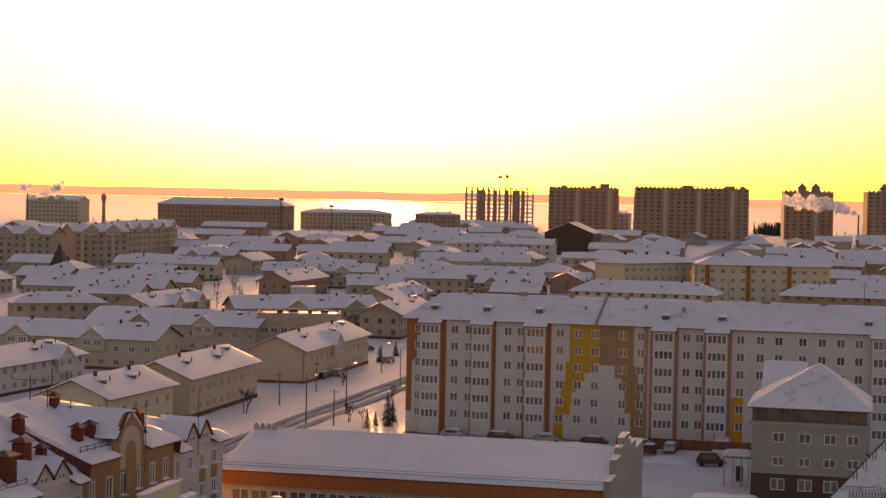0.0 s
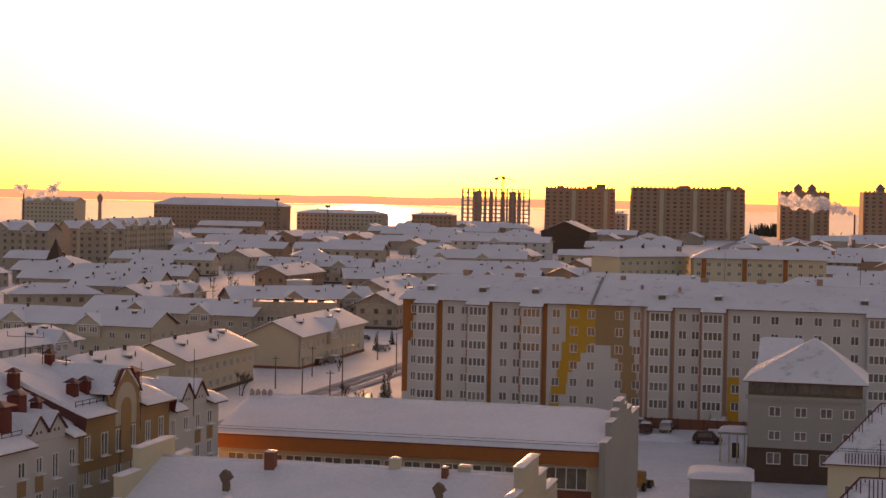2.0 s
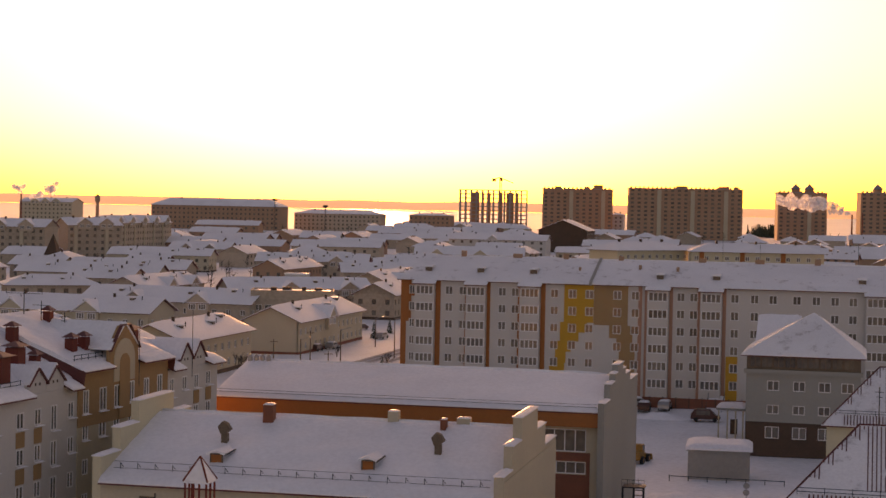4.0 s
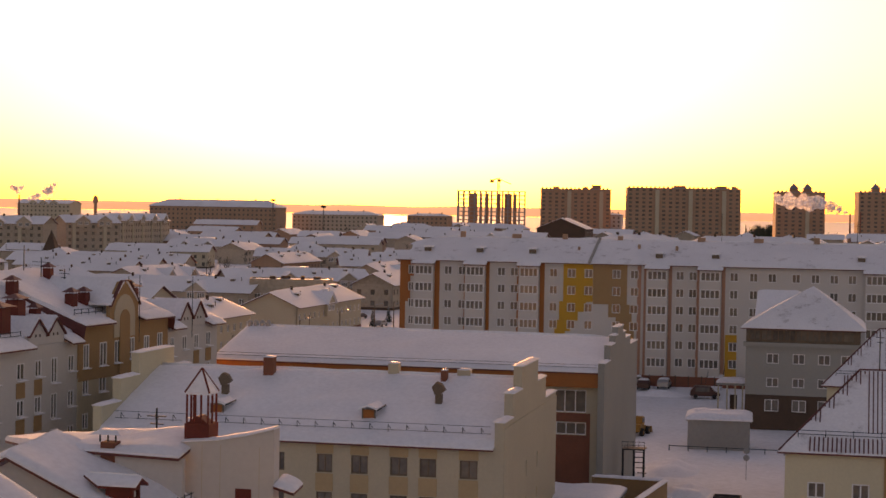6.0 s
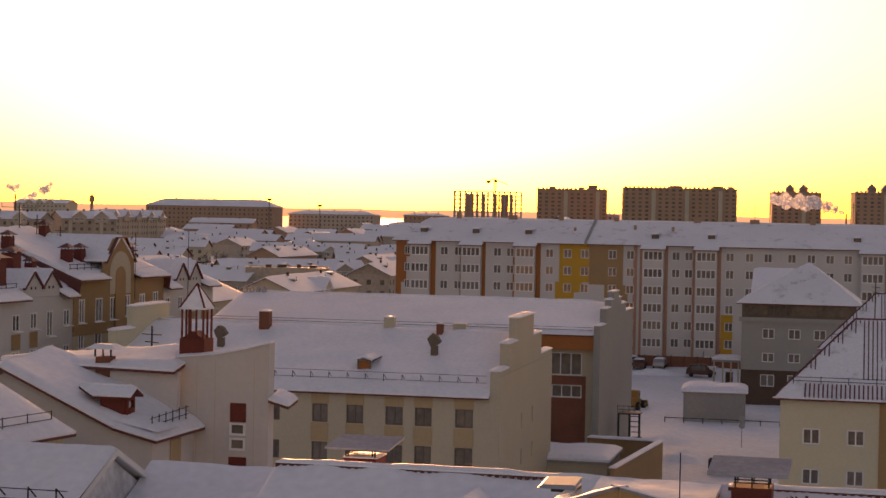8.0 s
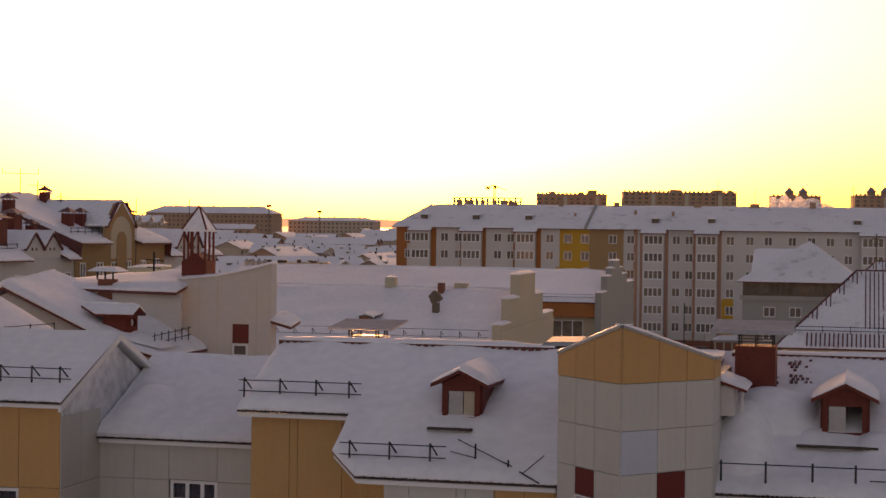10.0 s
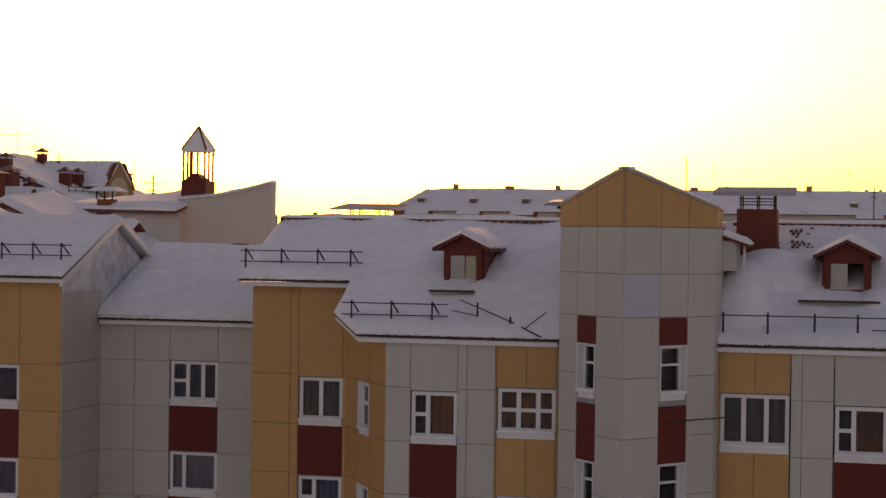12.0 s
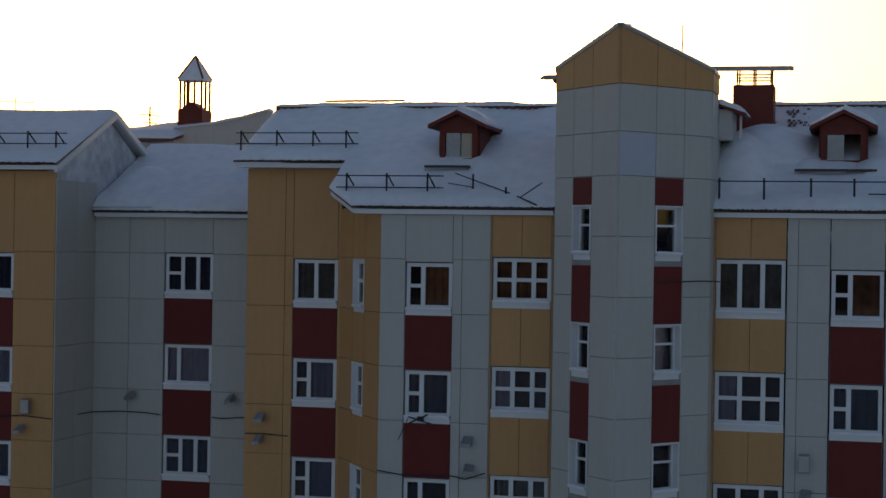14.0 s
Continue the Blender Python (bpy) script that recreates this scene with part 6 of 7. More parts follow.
# drifts and hollows round them
bm = bmesh.new()
for u, v, w, d, hgt in ((0.85, 2.0, 1.3, 1.6, 0.28), (10.95, 1.8, 1.4, 1.6, 0.34), (8.15, 3.0, 2.9, 2.5, 0.72), (-7.6, 8.4, 3.0, 2.2, 0.3), (-11.1, 7.3, 1.9, 2.8, 0.55), (-0.75, 2.1, 0.9, 1.3, 0.2), (9.3, 2.0, 1.0, 1.4, 0.26), (2.2, 2.9, 2.0, 2.4, 0.22), (7.55, 1.9, 1.9, 3.2, 0.95)):
    a = 20
    base = roof_z(v) + 0.07 if u > -6.2 else 18.0 + 0.4476 * (v - 5.82) + 0.2
    slope = PITCH if u > -6.2 else 0.4476
    grid = [[bm.verts.new((u - w / 2 + w * i / a, v - d / 2 + d * j / a, base + slope * (d * j / a - d / 2) - 0.06 + hgt * (math.sin(math.pi * i / a) * math.sin(math.pi * j / a)) ** 1.0)) for i in range(a + 1)] for j in range(a + 1)]
    for p, q in zip(grid, grid[1:]):
        for i in range(a):
            bm.faces.new((p[i], p[i + 1], q[i + 1], q[i]))
tagged(part("snow_drift", bm, SNOW, near, "wind-blown drifts on the roof", smooth=True), kind="stuff")


def guard(parent, u0, u1, v, zf, posts, rails=(0.12, 0.42), leg=True, label="black steel snow guard"):
    """A snow guard: rails on stays bent over from the roof."""
    bm = bmesh.new()
    for r in rails:
        rod(bm, (u0, v, zf(v) + r), (u1, v, zf(v) + r), 0.016, 6)
    g = part("snow_guard", bm, STEEL, parent, label)
    for u in posts:
        bm = bmesh.new()
        rod(bm, (u, v, zf(v) - 0.12), (u, v, zf(v) + 0.48), 0.028, 6)
        if leg:
            rod(bm, (u, v, zf(v) + 0.48), (u + 0.12, v + 0.28, zf(v) + 0.16), 0.024, 6)
        part("stay", bm, STEEL, g)
    return g


lie = lambda v: roof_z(v) + 0.14
guard(near, -2.62, 0.22, 0.27, lie, (-2.35, -1.28, -0.2))
guard(near, -6.4, -2.85, 3.0, lie, (-6.25, -5.2, -4.15, -3.2))
guard(near, 7.15, 15.5, 0.12, lie, (7.2, 8.28, 9.4, 10.42, 11.5, 12.6, 13.7, 14.8), (0.40,), leg=False)
guard(near, 10.75, 15.5, 0.14, lie, (15.3,), (0.10,), leg=False)
guard(near, -19.8, -11.95, 3.95, lambda v: 19.36 + 0.435 * (v - 3.08) + 0.10, (-19.2, -18.2, -17.2, -16.2, -15.2, -14.2, -13.2, -12.3))
bm = bmesh.new()
rod(bm, on_roof(0.35, 1.05, 0.30), on_roof(1.95, 0.22, 0.16), 0.016, 6)
rod(bm, on_roof(0.25, 0.65, 0.22), on_roof(0.95, 0.45, 0.2), 0.014, 6)
rod(bm, on_roof(0.93, 0.55, 0.02), on_roof(0.93, 0.55, 0.5), 0.028, 6)
rod(bm, on_roof(1.85, 0.25, 0.02), on_roof(1.85, 0.25, 0.3), 0.028, 6)
rod(bm, on_roof(2.2, -0.05, 0.2), on_roof(2.75, -0.35, 0.12), 0.022, 6)
rod(bm, on_roof(2.3, -0.1, 0.2), on_roof(2.72, 0.5, 0.3), 0.016, 6)
part("bent_guard", bm, STEEL, near, "snow guard torn loose and bent")
part("walk_board", boxes((-0.6, 0.6, 1.5, 1.66, roof_z(1.58) + 0.22, roof_z(1.58) + 0.28)), BARK, near, "weathered board under the dormer")
part("walk_board", boxes((8.95, 10.95, 1.4, 1.56, roof_z(1.48) + 0.21, roof_z(1.48) + 0.27)), BARK, near, "weathered board under the dormer")
# bare patches of tile sheeting below the ridge
rnd = random.Random(31)
for u0, u1, v0, v1, lean in ((1.7, 2.12, 4.6, 5.85, -0.27), (8.5, 9.3, 4.5, 5.85, -0.10), (7.95, 8.4, 4.3, 5.0, 0)):
    for j in range(int((v1 - v0) / 0.15)):
        for i in range(int((u1 - u0) / 0.13)):
            v = v0 + j * 0.15
            u = u0 + 0.13 * i + 0.05 * (j % 2) + lean * (v - v1)
            if noise.noise(Vector((u * 2.3, v * 1.7, 4.0))) + rnd.uniform(-0.3, 0.3) > -0.42 - (0.4 if u < 3 else 0):
                part("tile", shared(("tile", "bare"), lambda: boxes((0, 0.085, 0, 0.12, -0.1, 0.02)), ROOFING), None, near, "", pose(u, v, roof_z(v) + 0.135 + rnd.uniform(-0.015, 0.012), 25, 0, rnd.uniform(-6, 6)))
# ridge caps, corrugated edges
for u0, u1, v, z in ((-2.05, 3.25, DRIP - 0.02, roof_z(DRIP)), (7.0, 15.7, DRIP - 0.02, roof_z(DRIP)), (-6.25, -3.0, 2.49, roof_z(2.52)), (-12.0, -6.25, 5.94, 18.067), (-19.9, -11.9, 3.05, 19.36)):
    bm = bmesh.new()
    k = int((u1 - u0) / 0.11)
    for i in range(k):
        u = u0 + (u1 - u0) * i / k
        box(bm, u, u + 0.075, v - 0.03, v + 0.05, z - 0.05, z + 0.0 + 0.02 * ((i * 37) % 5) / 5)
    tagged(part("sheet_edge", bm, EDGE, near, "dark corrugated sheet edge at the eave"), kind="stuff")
for u0, u1 in ((-6.2, 3.2), (7.0, 15.7)):
    z = roof_z(6.03) - 0.05
    bm = boxes((u0, u1, 5.80, 6.26, z + 0.10, z + 0.15))
    for i in range(int((u1 - u0) / 0.22)):
        box(bm, u0 + 0.22 * i, u0 + 0.22 * i + 0.12, 5.78, 5.84, z - 0.02, z + 0.11)
    cap = part("ridge_cap", bm, ROOFING, near, "notched dark red ridge cap")
    bm = bmesh.new()
    snow_sheet(bm, (u0, 5.79, z + 0.152), (u1, 5.79, z + 0.152), (u1, 6.27, z + 0.152), (u0, 6.27, z + 0.152), 0.10, 60, 5, 0.05, (1, 1, 1, 1), 1.1)
    part("snow", bm, SNOW, cap, "snow lying along the ridge", smooth=True)
# chimney and small eaves beside the tower
ch = part("chimney", boxes((7.25, 8.3, 3.5, 4.6, 19.6, 21.5)), REDWOOD, near, "red sheet-metal chimney")
for u in (7.35, 7.78, 8.22):
    part("cap_post", boxes((u - 0.02, u + 0.02, 3.6, 3.64, 21.5, 21.9), (u - 0.02, u + 0.02, 4.45, 4.49, 21.5, 21.98)), STEEL, ch)
for z in (21.6, 21.68, 21.76):
    part("cap_rail", boxes((7.3, 8.25, 3.6, 3.64, z, z + 0.03)), STEEL, ch)
bm = bmesh.new()
ring = [(6.65, 3.1, 21.84), (8.75, 3.1, 21.84), (8.75, 5.0, 22.02), (6.65, 5.0, 22.02)]
solid(bm, ring, [(x, y, z + 0.11) for x, y, z in ring])
part("cap", bm, DULLZINC, ch, "leaning metal chimney cap")
# small eave on the other side of the tower
stub = part("tower_eave", boxes((3.16, 3.42, 0.52, 2.6, 20.905, 21.5)), PANEL, near, "upstand at the side of the tower")
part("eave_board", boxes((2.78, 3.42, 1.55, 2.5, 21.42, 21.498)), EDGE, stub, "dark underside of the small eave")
bm = bmesh.new()
solid(bm, [(2.42, 1.5, 21.5), (3.42, 1.5, 21.5), (3.42, 2.6, 21.58), (2.42, 2.6, 21.58)], [(2.54, 1.55, 21.6), (3.42, 1.55, 21.62), (3.42, 2.6, 21.7), (2.54, 2.6, 21.68)])
part("coping", bm, ZINC, stub, "grey sheet over the small eave")
ret = part("eave_return", boxes((7.095, 7.42, 1.0, 2.6, 19.9, 20.66)), PALE, near, "boxed return beside the tower")
bm = bmesh.new()
solid(bm, [(7.1, 0.9, 20.72), (7.72, 0.9, 20.50), (7.72, 2.7, 20.50), (7.1, 2.7, 20.72)], [(7.1, 0.9, 20.79), (7.74, 0.9, 20.57), (7.74, 2.7, 20.57), (7.1, 2.7, 20.79)])
part("eave_board", bm, REDWOOD, ret, "dark red underside of the small eave")
part("eave_post", boxes((7.57, 7.63, 1.5, 1.56, 19.95, 20.54)), WHITE, ret, "slim white post")
bm = bmesh.new()
snow_sheet(bm, (7.1, 0.88, 20.795), (7.76, 0.88, 20.575), (7.76, 2.72, 20.575), (7.1, 2.72, 20.795), 0.12, 8, 10, 0.03, (1, 1, 1, 0), 0.5)
part("snow", bm, SNOW, ret, "rounded snow on the small eave", smooth=True)
bm = bmesh.new()
rod(bm, (6.2, 0.6, 20.9), (6.2, 0.6, 22.72), 0.016, 5)
part("aerial", bm, STEEL, near, "thin whip aerial")
vent = part("vent_stack", boxes((-4.72, -3.68, 7.8, 8.9, 19.3, 21.14)), REDWOOD, near, "low vent stack behind the ridge")
bm = bmesh.new()
snow_sheet(bm, (-4.74, 7.78, 21.145), (-3.66, 7.78, 21.145), (-3.66, 8.92, 21.145), (-4.74, 8.92, 21.145), 0.06, 8, 6, 0.03)
part("snow", bm, SNOW, vent, "snow on the vent stack", smooth=True)
for u in (-4.66, -4.58, -3.82, -3.74):
    for v in (7.85, 8.82):
        part("cap_post", boxes((u - 0.02, u + 0.02, v - 0.02, v + 0.02, 21.1, 21.50)), STEEL, vent)
part("cap_rail", boxes((-4.66, -3.74, 7.85, 7.88, 21.26, 21.29), (-4.66, -3.74, 7.85, 7.88, 21.36, 21.39)), STEEL, vent)
bm = bmesh.new()
ring = [(-5.2, 7.4, 21.42), (-3.2, 7.4, 21.42), (-3.2, 9.3, 21.60), (-5.2, 9.3, 21.60)]
solid(bm, ring, [(x, y, z + 0.06) for x, y, z in ring])
part("cap", bm, DULLZINC, vent, "leaning metal cap over the vent")

# lamps, boxes and a cable on the front
HOUSE = near.matrix_world.copy()


def wall_lamp(u, v, z, upright=False, swing=0):
    t = thing("wall_lamp", HOUSE @ pose(u, v, z), "upright grey lamp box on the clad wall" if upright else "grey floodlight on a bracket on the clad wall", "lamp", "lamps on the clad house")
    bm = bmesh.new()
    rod(bm, (0, 0.02, 0), (0, -0.16, 0.03), 0.03, 6)
    part("bracket", bm, STEEL, t)
    bm = bmesh.new()
    if upright:
        solid(bm, [(-0.13, -0.28, -0.2), (0.13, -0.28, -0.2), (0.13, -0.1, -0.24), (-0.13, -0.1, -0.24)], [(-0.12, -0.26, 0.18), (0.12, -0.26, 0.18), (0.12, -0.1, 0.22), (-0.12, -0.1, 0.22)])
    else:
        solid(bm, [(-0.16, -0.34, -0.15), (0.12, -0.34, -0.15), (0.14, -0.1, -0.08), (-0.13, -0.1, -0.08)], [(-0.13, -0.34, -0.05), (0.13, -0.34, -0.05), (0.14, -0.12, 0.12), (-0.10, -0.12, 0.12)])
    part("head", bm, ZINC, t, "lamp head", pose(0, 0, 0, 0, swing * 0.6, swing))


for u, v, z, up, swing in ((-12.85, 3.55, 12.33, True, 0), (-12.96, 3.55, 11.68, False, -20), (-10.7, 6.25, 12.52, False, -25), (-7.51, 6.25, 12.52, False, -25), (-5.5, 3.05, 12.34, False, -8), (-5.5, 3.05, 11.72, False, -20), (1.05, -0.05, 12.25, False, 0), (1.05, -0.05, 11.55, False, 15), (9.35, -0.05, 12.05, True, 0), (9.35, -0.05, 11.3, False, 10)):
    wall_lamp(u, v, z, up, swing)
cable = bpy.data.curves.new("cable", "CURVE")
cable.dimensions, cable.bevel_depth = "3D", 0.016
for run in (((-13.9, 3.52, 11.98), (-13.0, 3.5, 12.04), (-12.15, 3.52, 11.97), (-12.04, 6.18, 11.95), (-11.2, 6.2, 12.0), (-10.4, 6.2, 11.99), (-9.85, 6.2, 11.94)), ((-8.2, 6.2, 11.93), (-7.9, 6.2, 11.9), (-7.3, 6.2, 11.95), (-6.1, 6.2, 11.93)), ((-6.0, 3.0, 11.85), (-5.4, 3.0, 11.86), (-4.75, 3.0, 11.82)), ((-1.3, -0.12, 11.4), (-0.5, -0.14, 11.3), (0.6, -0.14, 11.35), (1.0, -0.14, 11.28), (1.5, -0.12, 11.45)), ((5.9, -2.1, 16.35), (6.9, -1.3, 16.4), (7.3, -0.6, 16.38))):
    sp = cable.splines.new("POLY")
    sp.points.add(len(run) - 1)
    for p, c in zip(sp.points, run):
        p.co = (*(HOUSE @ Vector(c)), 1)
cable.materials.append(STEEL)
tagged(new("cable", cable), "thin black cable sagging along the front", "cable")
fl = thing("flag_bracket", HOUSE @ pose(-0.2, -0.05, 12.75), "dark bent rods fixed under a window", "bracket")
bm = bmesh.new()
rod(bm, (-0.3, -0.1, 0.05), (0.35, -0.25, -0.1), 0.02, 5)
rod(bm, (-0.25, -0.2, -0.1), (0.2, -0.05, 0.12), 0.02, 5)
rod(bm, (-0.3, -0.15, 0.0), (-0.55, -0.15, -0.55), 0.012, 5)
part("rods", bm, STEEL, fl)
part("mount", boxes((-0.08, 0.08, -0.06, 0.05, -0.06, 0.06)), STEEL, fl)

# ---------------------------------------------------------------- roofscape of the institute, the hall and the lantern house
for u, v, z0, z1, w, mt in ((6.02, 12.0, 19.6, 20.75, 0.8, BEIGE), (10.25, 10.8, 19.2, 20.45, 0.42, BRICK), (11.5, 12.3, 19.6, 20.4, 1.0, BEIGE), (-3.6, 10.6, 19.2, 21.0, 0.8, BRICK)):
    s = part("chimney", boxes((u - w / 2, u + w / 2, v - 0.4, v + 0.4, z0, z1)), mt, mid, "square chimney stack")
    bm = bmesh.new()
    snow_sheet(bm, (u - w / 2, v - 0.4, z1), (u + w / 2, v - 0.4, z1), (u + w / 2, v + 0.4, z1), (u - w / 2, v + 0.4, z1), 0.12, 5, 4, 0.03)
    part("snow", bm, SNOW, s, "snow on the stack", smooth=True)
for u, v in ((10.8, 6.4), (-5.8, 6.6)):
    z = 16.05 + 0.304 * (v + 0.5)
    s = part("chimney", boxes((u - 0.24, u + 0.24, v - 0.24, v + 0.24, z, z + 0.95)), TIMBER, mid, "weathered vent shaft")
    bm = bmesh.new()
    b = z + 0.9
    solid(bm, [(u - 0.28, v - 0.3, b), (u + 0.22, v - 0.3, b + 0.1), (u + 0.22, v + 0.3, b + 0.1), (u - 0.28, v + 0.3, b)], [(u - 0.5, v - 0.3, b + 0.55), (u + 0.5, v - 0.3, b + 0.35), (u + 0.5, v + 0.3, b + 0.35), (u - 0.5, v + 0.3, b + 0.55)])
    solid(bm, [(u - 0.5, v - 0.3, b + 0.552), (u + 0.5, v - 0.3, b + 0.352), (u + 0.5, v + 0.3, b + 0.352), (u - 0.5, v + 0.3, b + 0.552)], [(u - 0.15, v - 0.3, b + 0.95), (u + 0.2, v - 0.3, b + 0.8), (u + 0.2, v + 0.3, b + 0.8), (u - 0.15, v + 0.3, b + 0.95)])
    part("cowl", bm, TIMBER, s, "angular weathered cowl")
for u, v in ((6.3, 3.2), (-5.2, 3.0)):
    z = 16.05 + 0.304 * (v + 0.5) + 0.2
    bm = boxes((u - 0.5, u - 0.4, v, v + 0.15, z - 0.3, z + 0.7), (u + 0.4, u + 0.5, v, v + 0.15, z - 0.3, z + 0.7), (u - 0.5, u + 0.5, v, v + 0.15, z + 0.7, z + 0.78))
    bmesh.ops.remove_doubles(bm, verts=bm.verts[:], dist=0.001)
    d = part("dormer", bm, TIMBER, mid, "small louvred roof dormer")
    # warm light on the louvre is painted with the orange plaster
    part("louvre", boxes((u - 0.4, u + 0.4, v + 0.05, v + 0.12, z - 0.3, z + 0.68)), ORANGE, d, "louvre board coloured orange for the light on it")
    low = [(u - 0.7, v - 0.25, z + 0.7), (u, v - 0.25, z + 0.95), (u, v + 2.8, z + 0.95), (u - 0.7, v + 1.9, z + 0.7)]
    bm = bmesh.new()
    solid(bm, low, [(x, y, zz + 0.16) for x, y, zz in low])
    low = [(u, v - 0.25, z + 0.95), (u + 0.7, v - 0.25, z + 0.7), (u + 0.7, v + 1.9, z + 0.7), (u, v + 2.8, z + 0.95)]
    solid(bm, low, [(x, y, zz + 0.16) for x, y, zz in low])
    part("snow", bm, SNOW, d, "snow on the dormer")
    bm = bmesh.new()
    rod(bm, (u + 0.72, v - 0.2, z + 0.7), (u + 0.75, v + 2.1, z + 0.85), 0.06, 5)
    part("verge", bm, STEEL, d, "dark dormer verge")
guard(mid, -12.5, 15.7, 1.3, lambda v: 16.05 + 0.304 * (v + 0.5) + 0.25, [-12 + 1.35 * i for i in range(21)], (0.1, 0.6), label="long steel snow guard above the eave")
for i in range(4):
    u = 0.2 + 0.65 * i
    bm = bmesh.new()
    rod(bm, (u, 9.0, 20.2), (u, 9.0, 21.0), 0.24, 10)
    rod(bm, (u, 9.0, 21.0), (u, 9.0, 21.3), 0.3, 10, 0.08)
    part("roof_vent", bm, ZINC, hall, "round metal roof vent")
bm = bmesh.new()
for z in (0.1, 0.35):
    rod(bm, (0, -0.5, 18.35 + z), (37, -0.5, 18.35 + z), 0.02, 5)
part("snow_guard", bm, STEEL, hall, "thin snow guard along the eave")
# dormer, guard and stacks of the lantern house
dormer(lant, pose(-0.1, -2.4, 20.22, 0, 0, 90), 0.0, 0.0, 0.78, 0.56, 1.2, True)
bm = bmesh.new()
for r in (0.15, 0.45):
    rod(bm, (0.95, -2.9, 19.45 + r), (1.25, 0.6, 19.65 + r), 0.018, 5)
g = part("snow_guard", bm, STEEL, lant, "black steel snow guard")
bm = bmesh.new()
grid = [[bm.verts.new((-1.9 + 3.4 * i / 16, -3.3 + 2.2 * j / 16, (19.80 + 0.44 * max(0.0, -0.37 - (-1.9 + 3.4 * i / 16)) - 0.2 * max(0.0, -1.9 + 3.4 * i / 16 + 0.37)) + 0.35 * (math.sin(math.pi * i / 16) * math.sin(math.pi * j / 16)) ** 0.7)) for i in range(17)] for j in range(17)]
for p, q in zip(grid, grid[1:]):
    for i in range(16):
        bm.faces.new((p[i], p[i + 1], q[i + 1], q[i]))
part("snow_drift", bm, SNOW, lant, "drift banked up round the dormer", smooth=True)
for i in range(6):
    bm = bmesh.new()
    rod(bm, (0.97 + 0.05 * i, -2.7 + 0.62 * i, 19.3), (0.97 + 0.05 * i, -2.7 + 0.62 * i, 20.02 + 0.03 * i), 0.025, 5)
    part("stay", bm, STEEL, g)
for u, v, z0, top in ((-2.75, 0.8, 21.2, 22.46), (-0.55, 5.4, 20.0, 22.55), (-8.6, -1.0, 19.6, 22.3)):
    s = part("vent_stack", boxes((u - 0.33, u + 0.33, v - 0.32, v + 0.32, z0, top - 0.35)), BRICK, lant, "brick vent stack")
    part("cap_post", boxes((u - 0.4, u - 0.34, v - 0.3, v - 0.24, top - 0.35, top), (u + 0.34, u + 0.4, v - 0.3, v - 0.24, top - 0.35, top), (u - 0.03, u + 0.03, v - 0.3, v - 0.24, top - 0.35, top)), STEEL, s)
    bm = bmesh.new()
    solid(bm, [(u - 0.75, v - 0.6, top), (u + 0.75, v - 0.6, top), (u + 0.75, v + 0.6, top), (u - 0.75, v + 0.6, top)], [(u - 0.4, v - 0.3, top + 0.2), (u + 0.4, v - 0.3, top + 0.2), (u + 0.4, v + 0.3, top + 0.2), (u - 0.4, v + 0.3, top + 0.2)])
    part("cap", bm, SNOW, s, "snow-covered stack cap")

annex = thing("annex", pose(0, 0, 0), "low cream annex with a snow roof beside the lantern house", "house")
roof_side(annex, [(-18.5, 62, 19.7), (-14.0, 72, 19.7), (-19.2, 74.3, 22.3), (-23.7, 64.3, 22.3)], soft=(1, 1, 1, 1), nx=20, ny=14, th=0.25, amp=0.1)
bm = bmesh.new()
prism(bm, [(-18.7, 62.4), (-14.5, 71.7), (-19.3, 73.9), (-23.5, 64.6)], 5.0, 19.6)
part("wall", bm, CREAM, annex, "cream annex wall")
bm = bmesh.new()
for r in (0.15, 0.45):
    rod(bm, (-18.6, 63.2, 20.15 + r), (-14.9, 71.6, 20.15 + r), 0.018, 5)
g = part("snow_guard", bm, STEEL, annex, "black steel snow guard")
for i in range(7):
    t = i / 6
    bm = bmesh.new()
    p = Vector((-18.6, 63.2, 20.0)).lerp(Vector((-14.9, 71.6, 20.0)), t)
    rod(bm, p, p + Vector((0, 0, 0.65)), 0.025, 5)
    part("stay", bm, STEEL, g)


# ---------------------------------------------------------------- roof hatches and vents of the long block
for s, v in ((21.8, 2.1), (13.2, 2.1), (4.6, 2.1), (42.07, 1.4), (50.8, 1.5), (72.9, 1.5)):
    z = 24.92 + 0.393 * (v + 0.6) + 0.25
    d = part("roof_hatch", boxes((s - 0.55, s + 0.55, v, v + 0.2, z - 0.3, z + 0.7)), TIMBER, block, "small roof hatch")
    bm = bmesh.new()
    solid(bm, [(s - 0.75, v - 0.2, z + 0.7), (s + 0.75, v - 0.2, z + 0.7), (s + 0.75, v + 2.3, z + 0.8), (s - 0.75, v + 2.3, z + 0.8)], [(s - 0.6, v - 0.1, z + 0.95), (s + 0.6, v - 0.1, z + 0.95), (s + 0.6, v + 2.3, z + 1.0), (s - 0.6, v + 2.3, z + 1.0)])
    part("snow", bm, SNOW, d, "snow on the hatch")
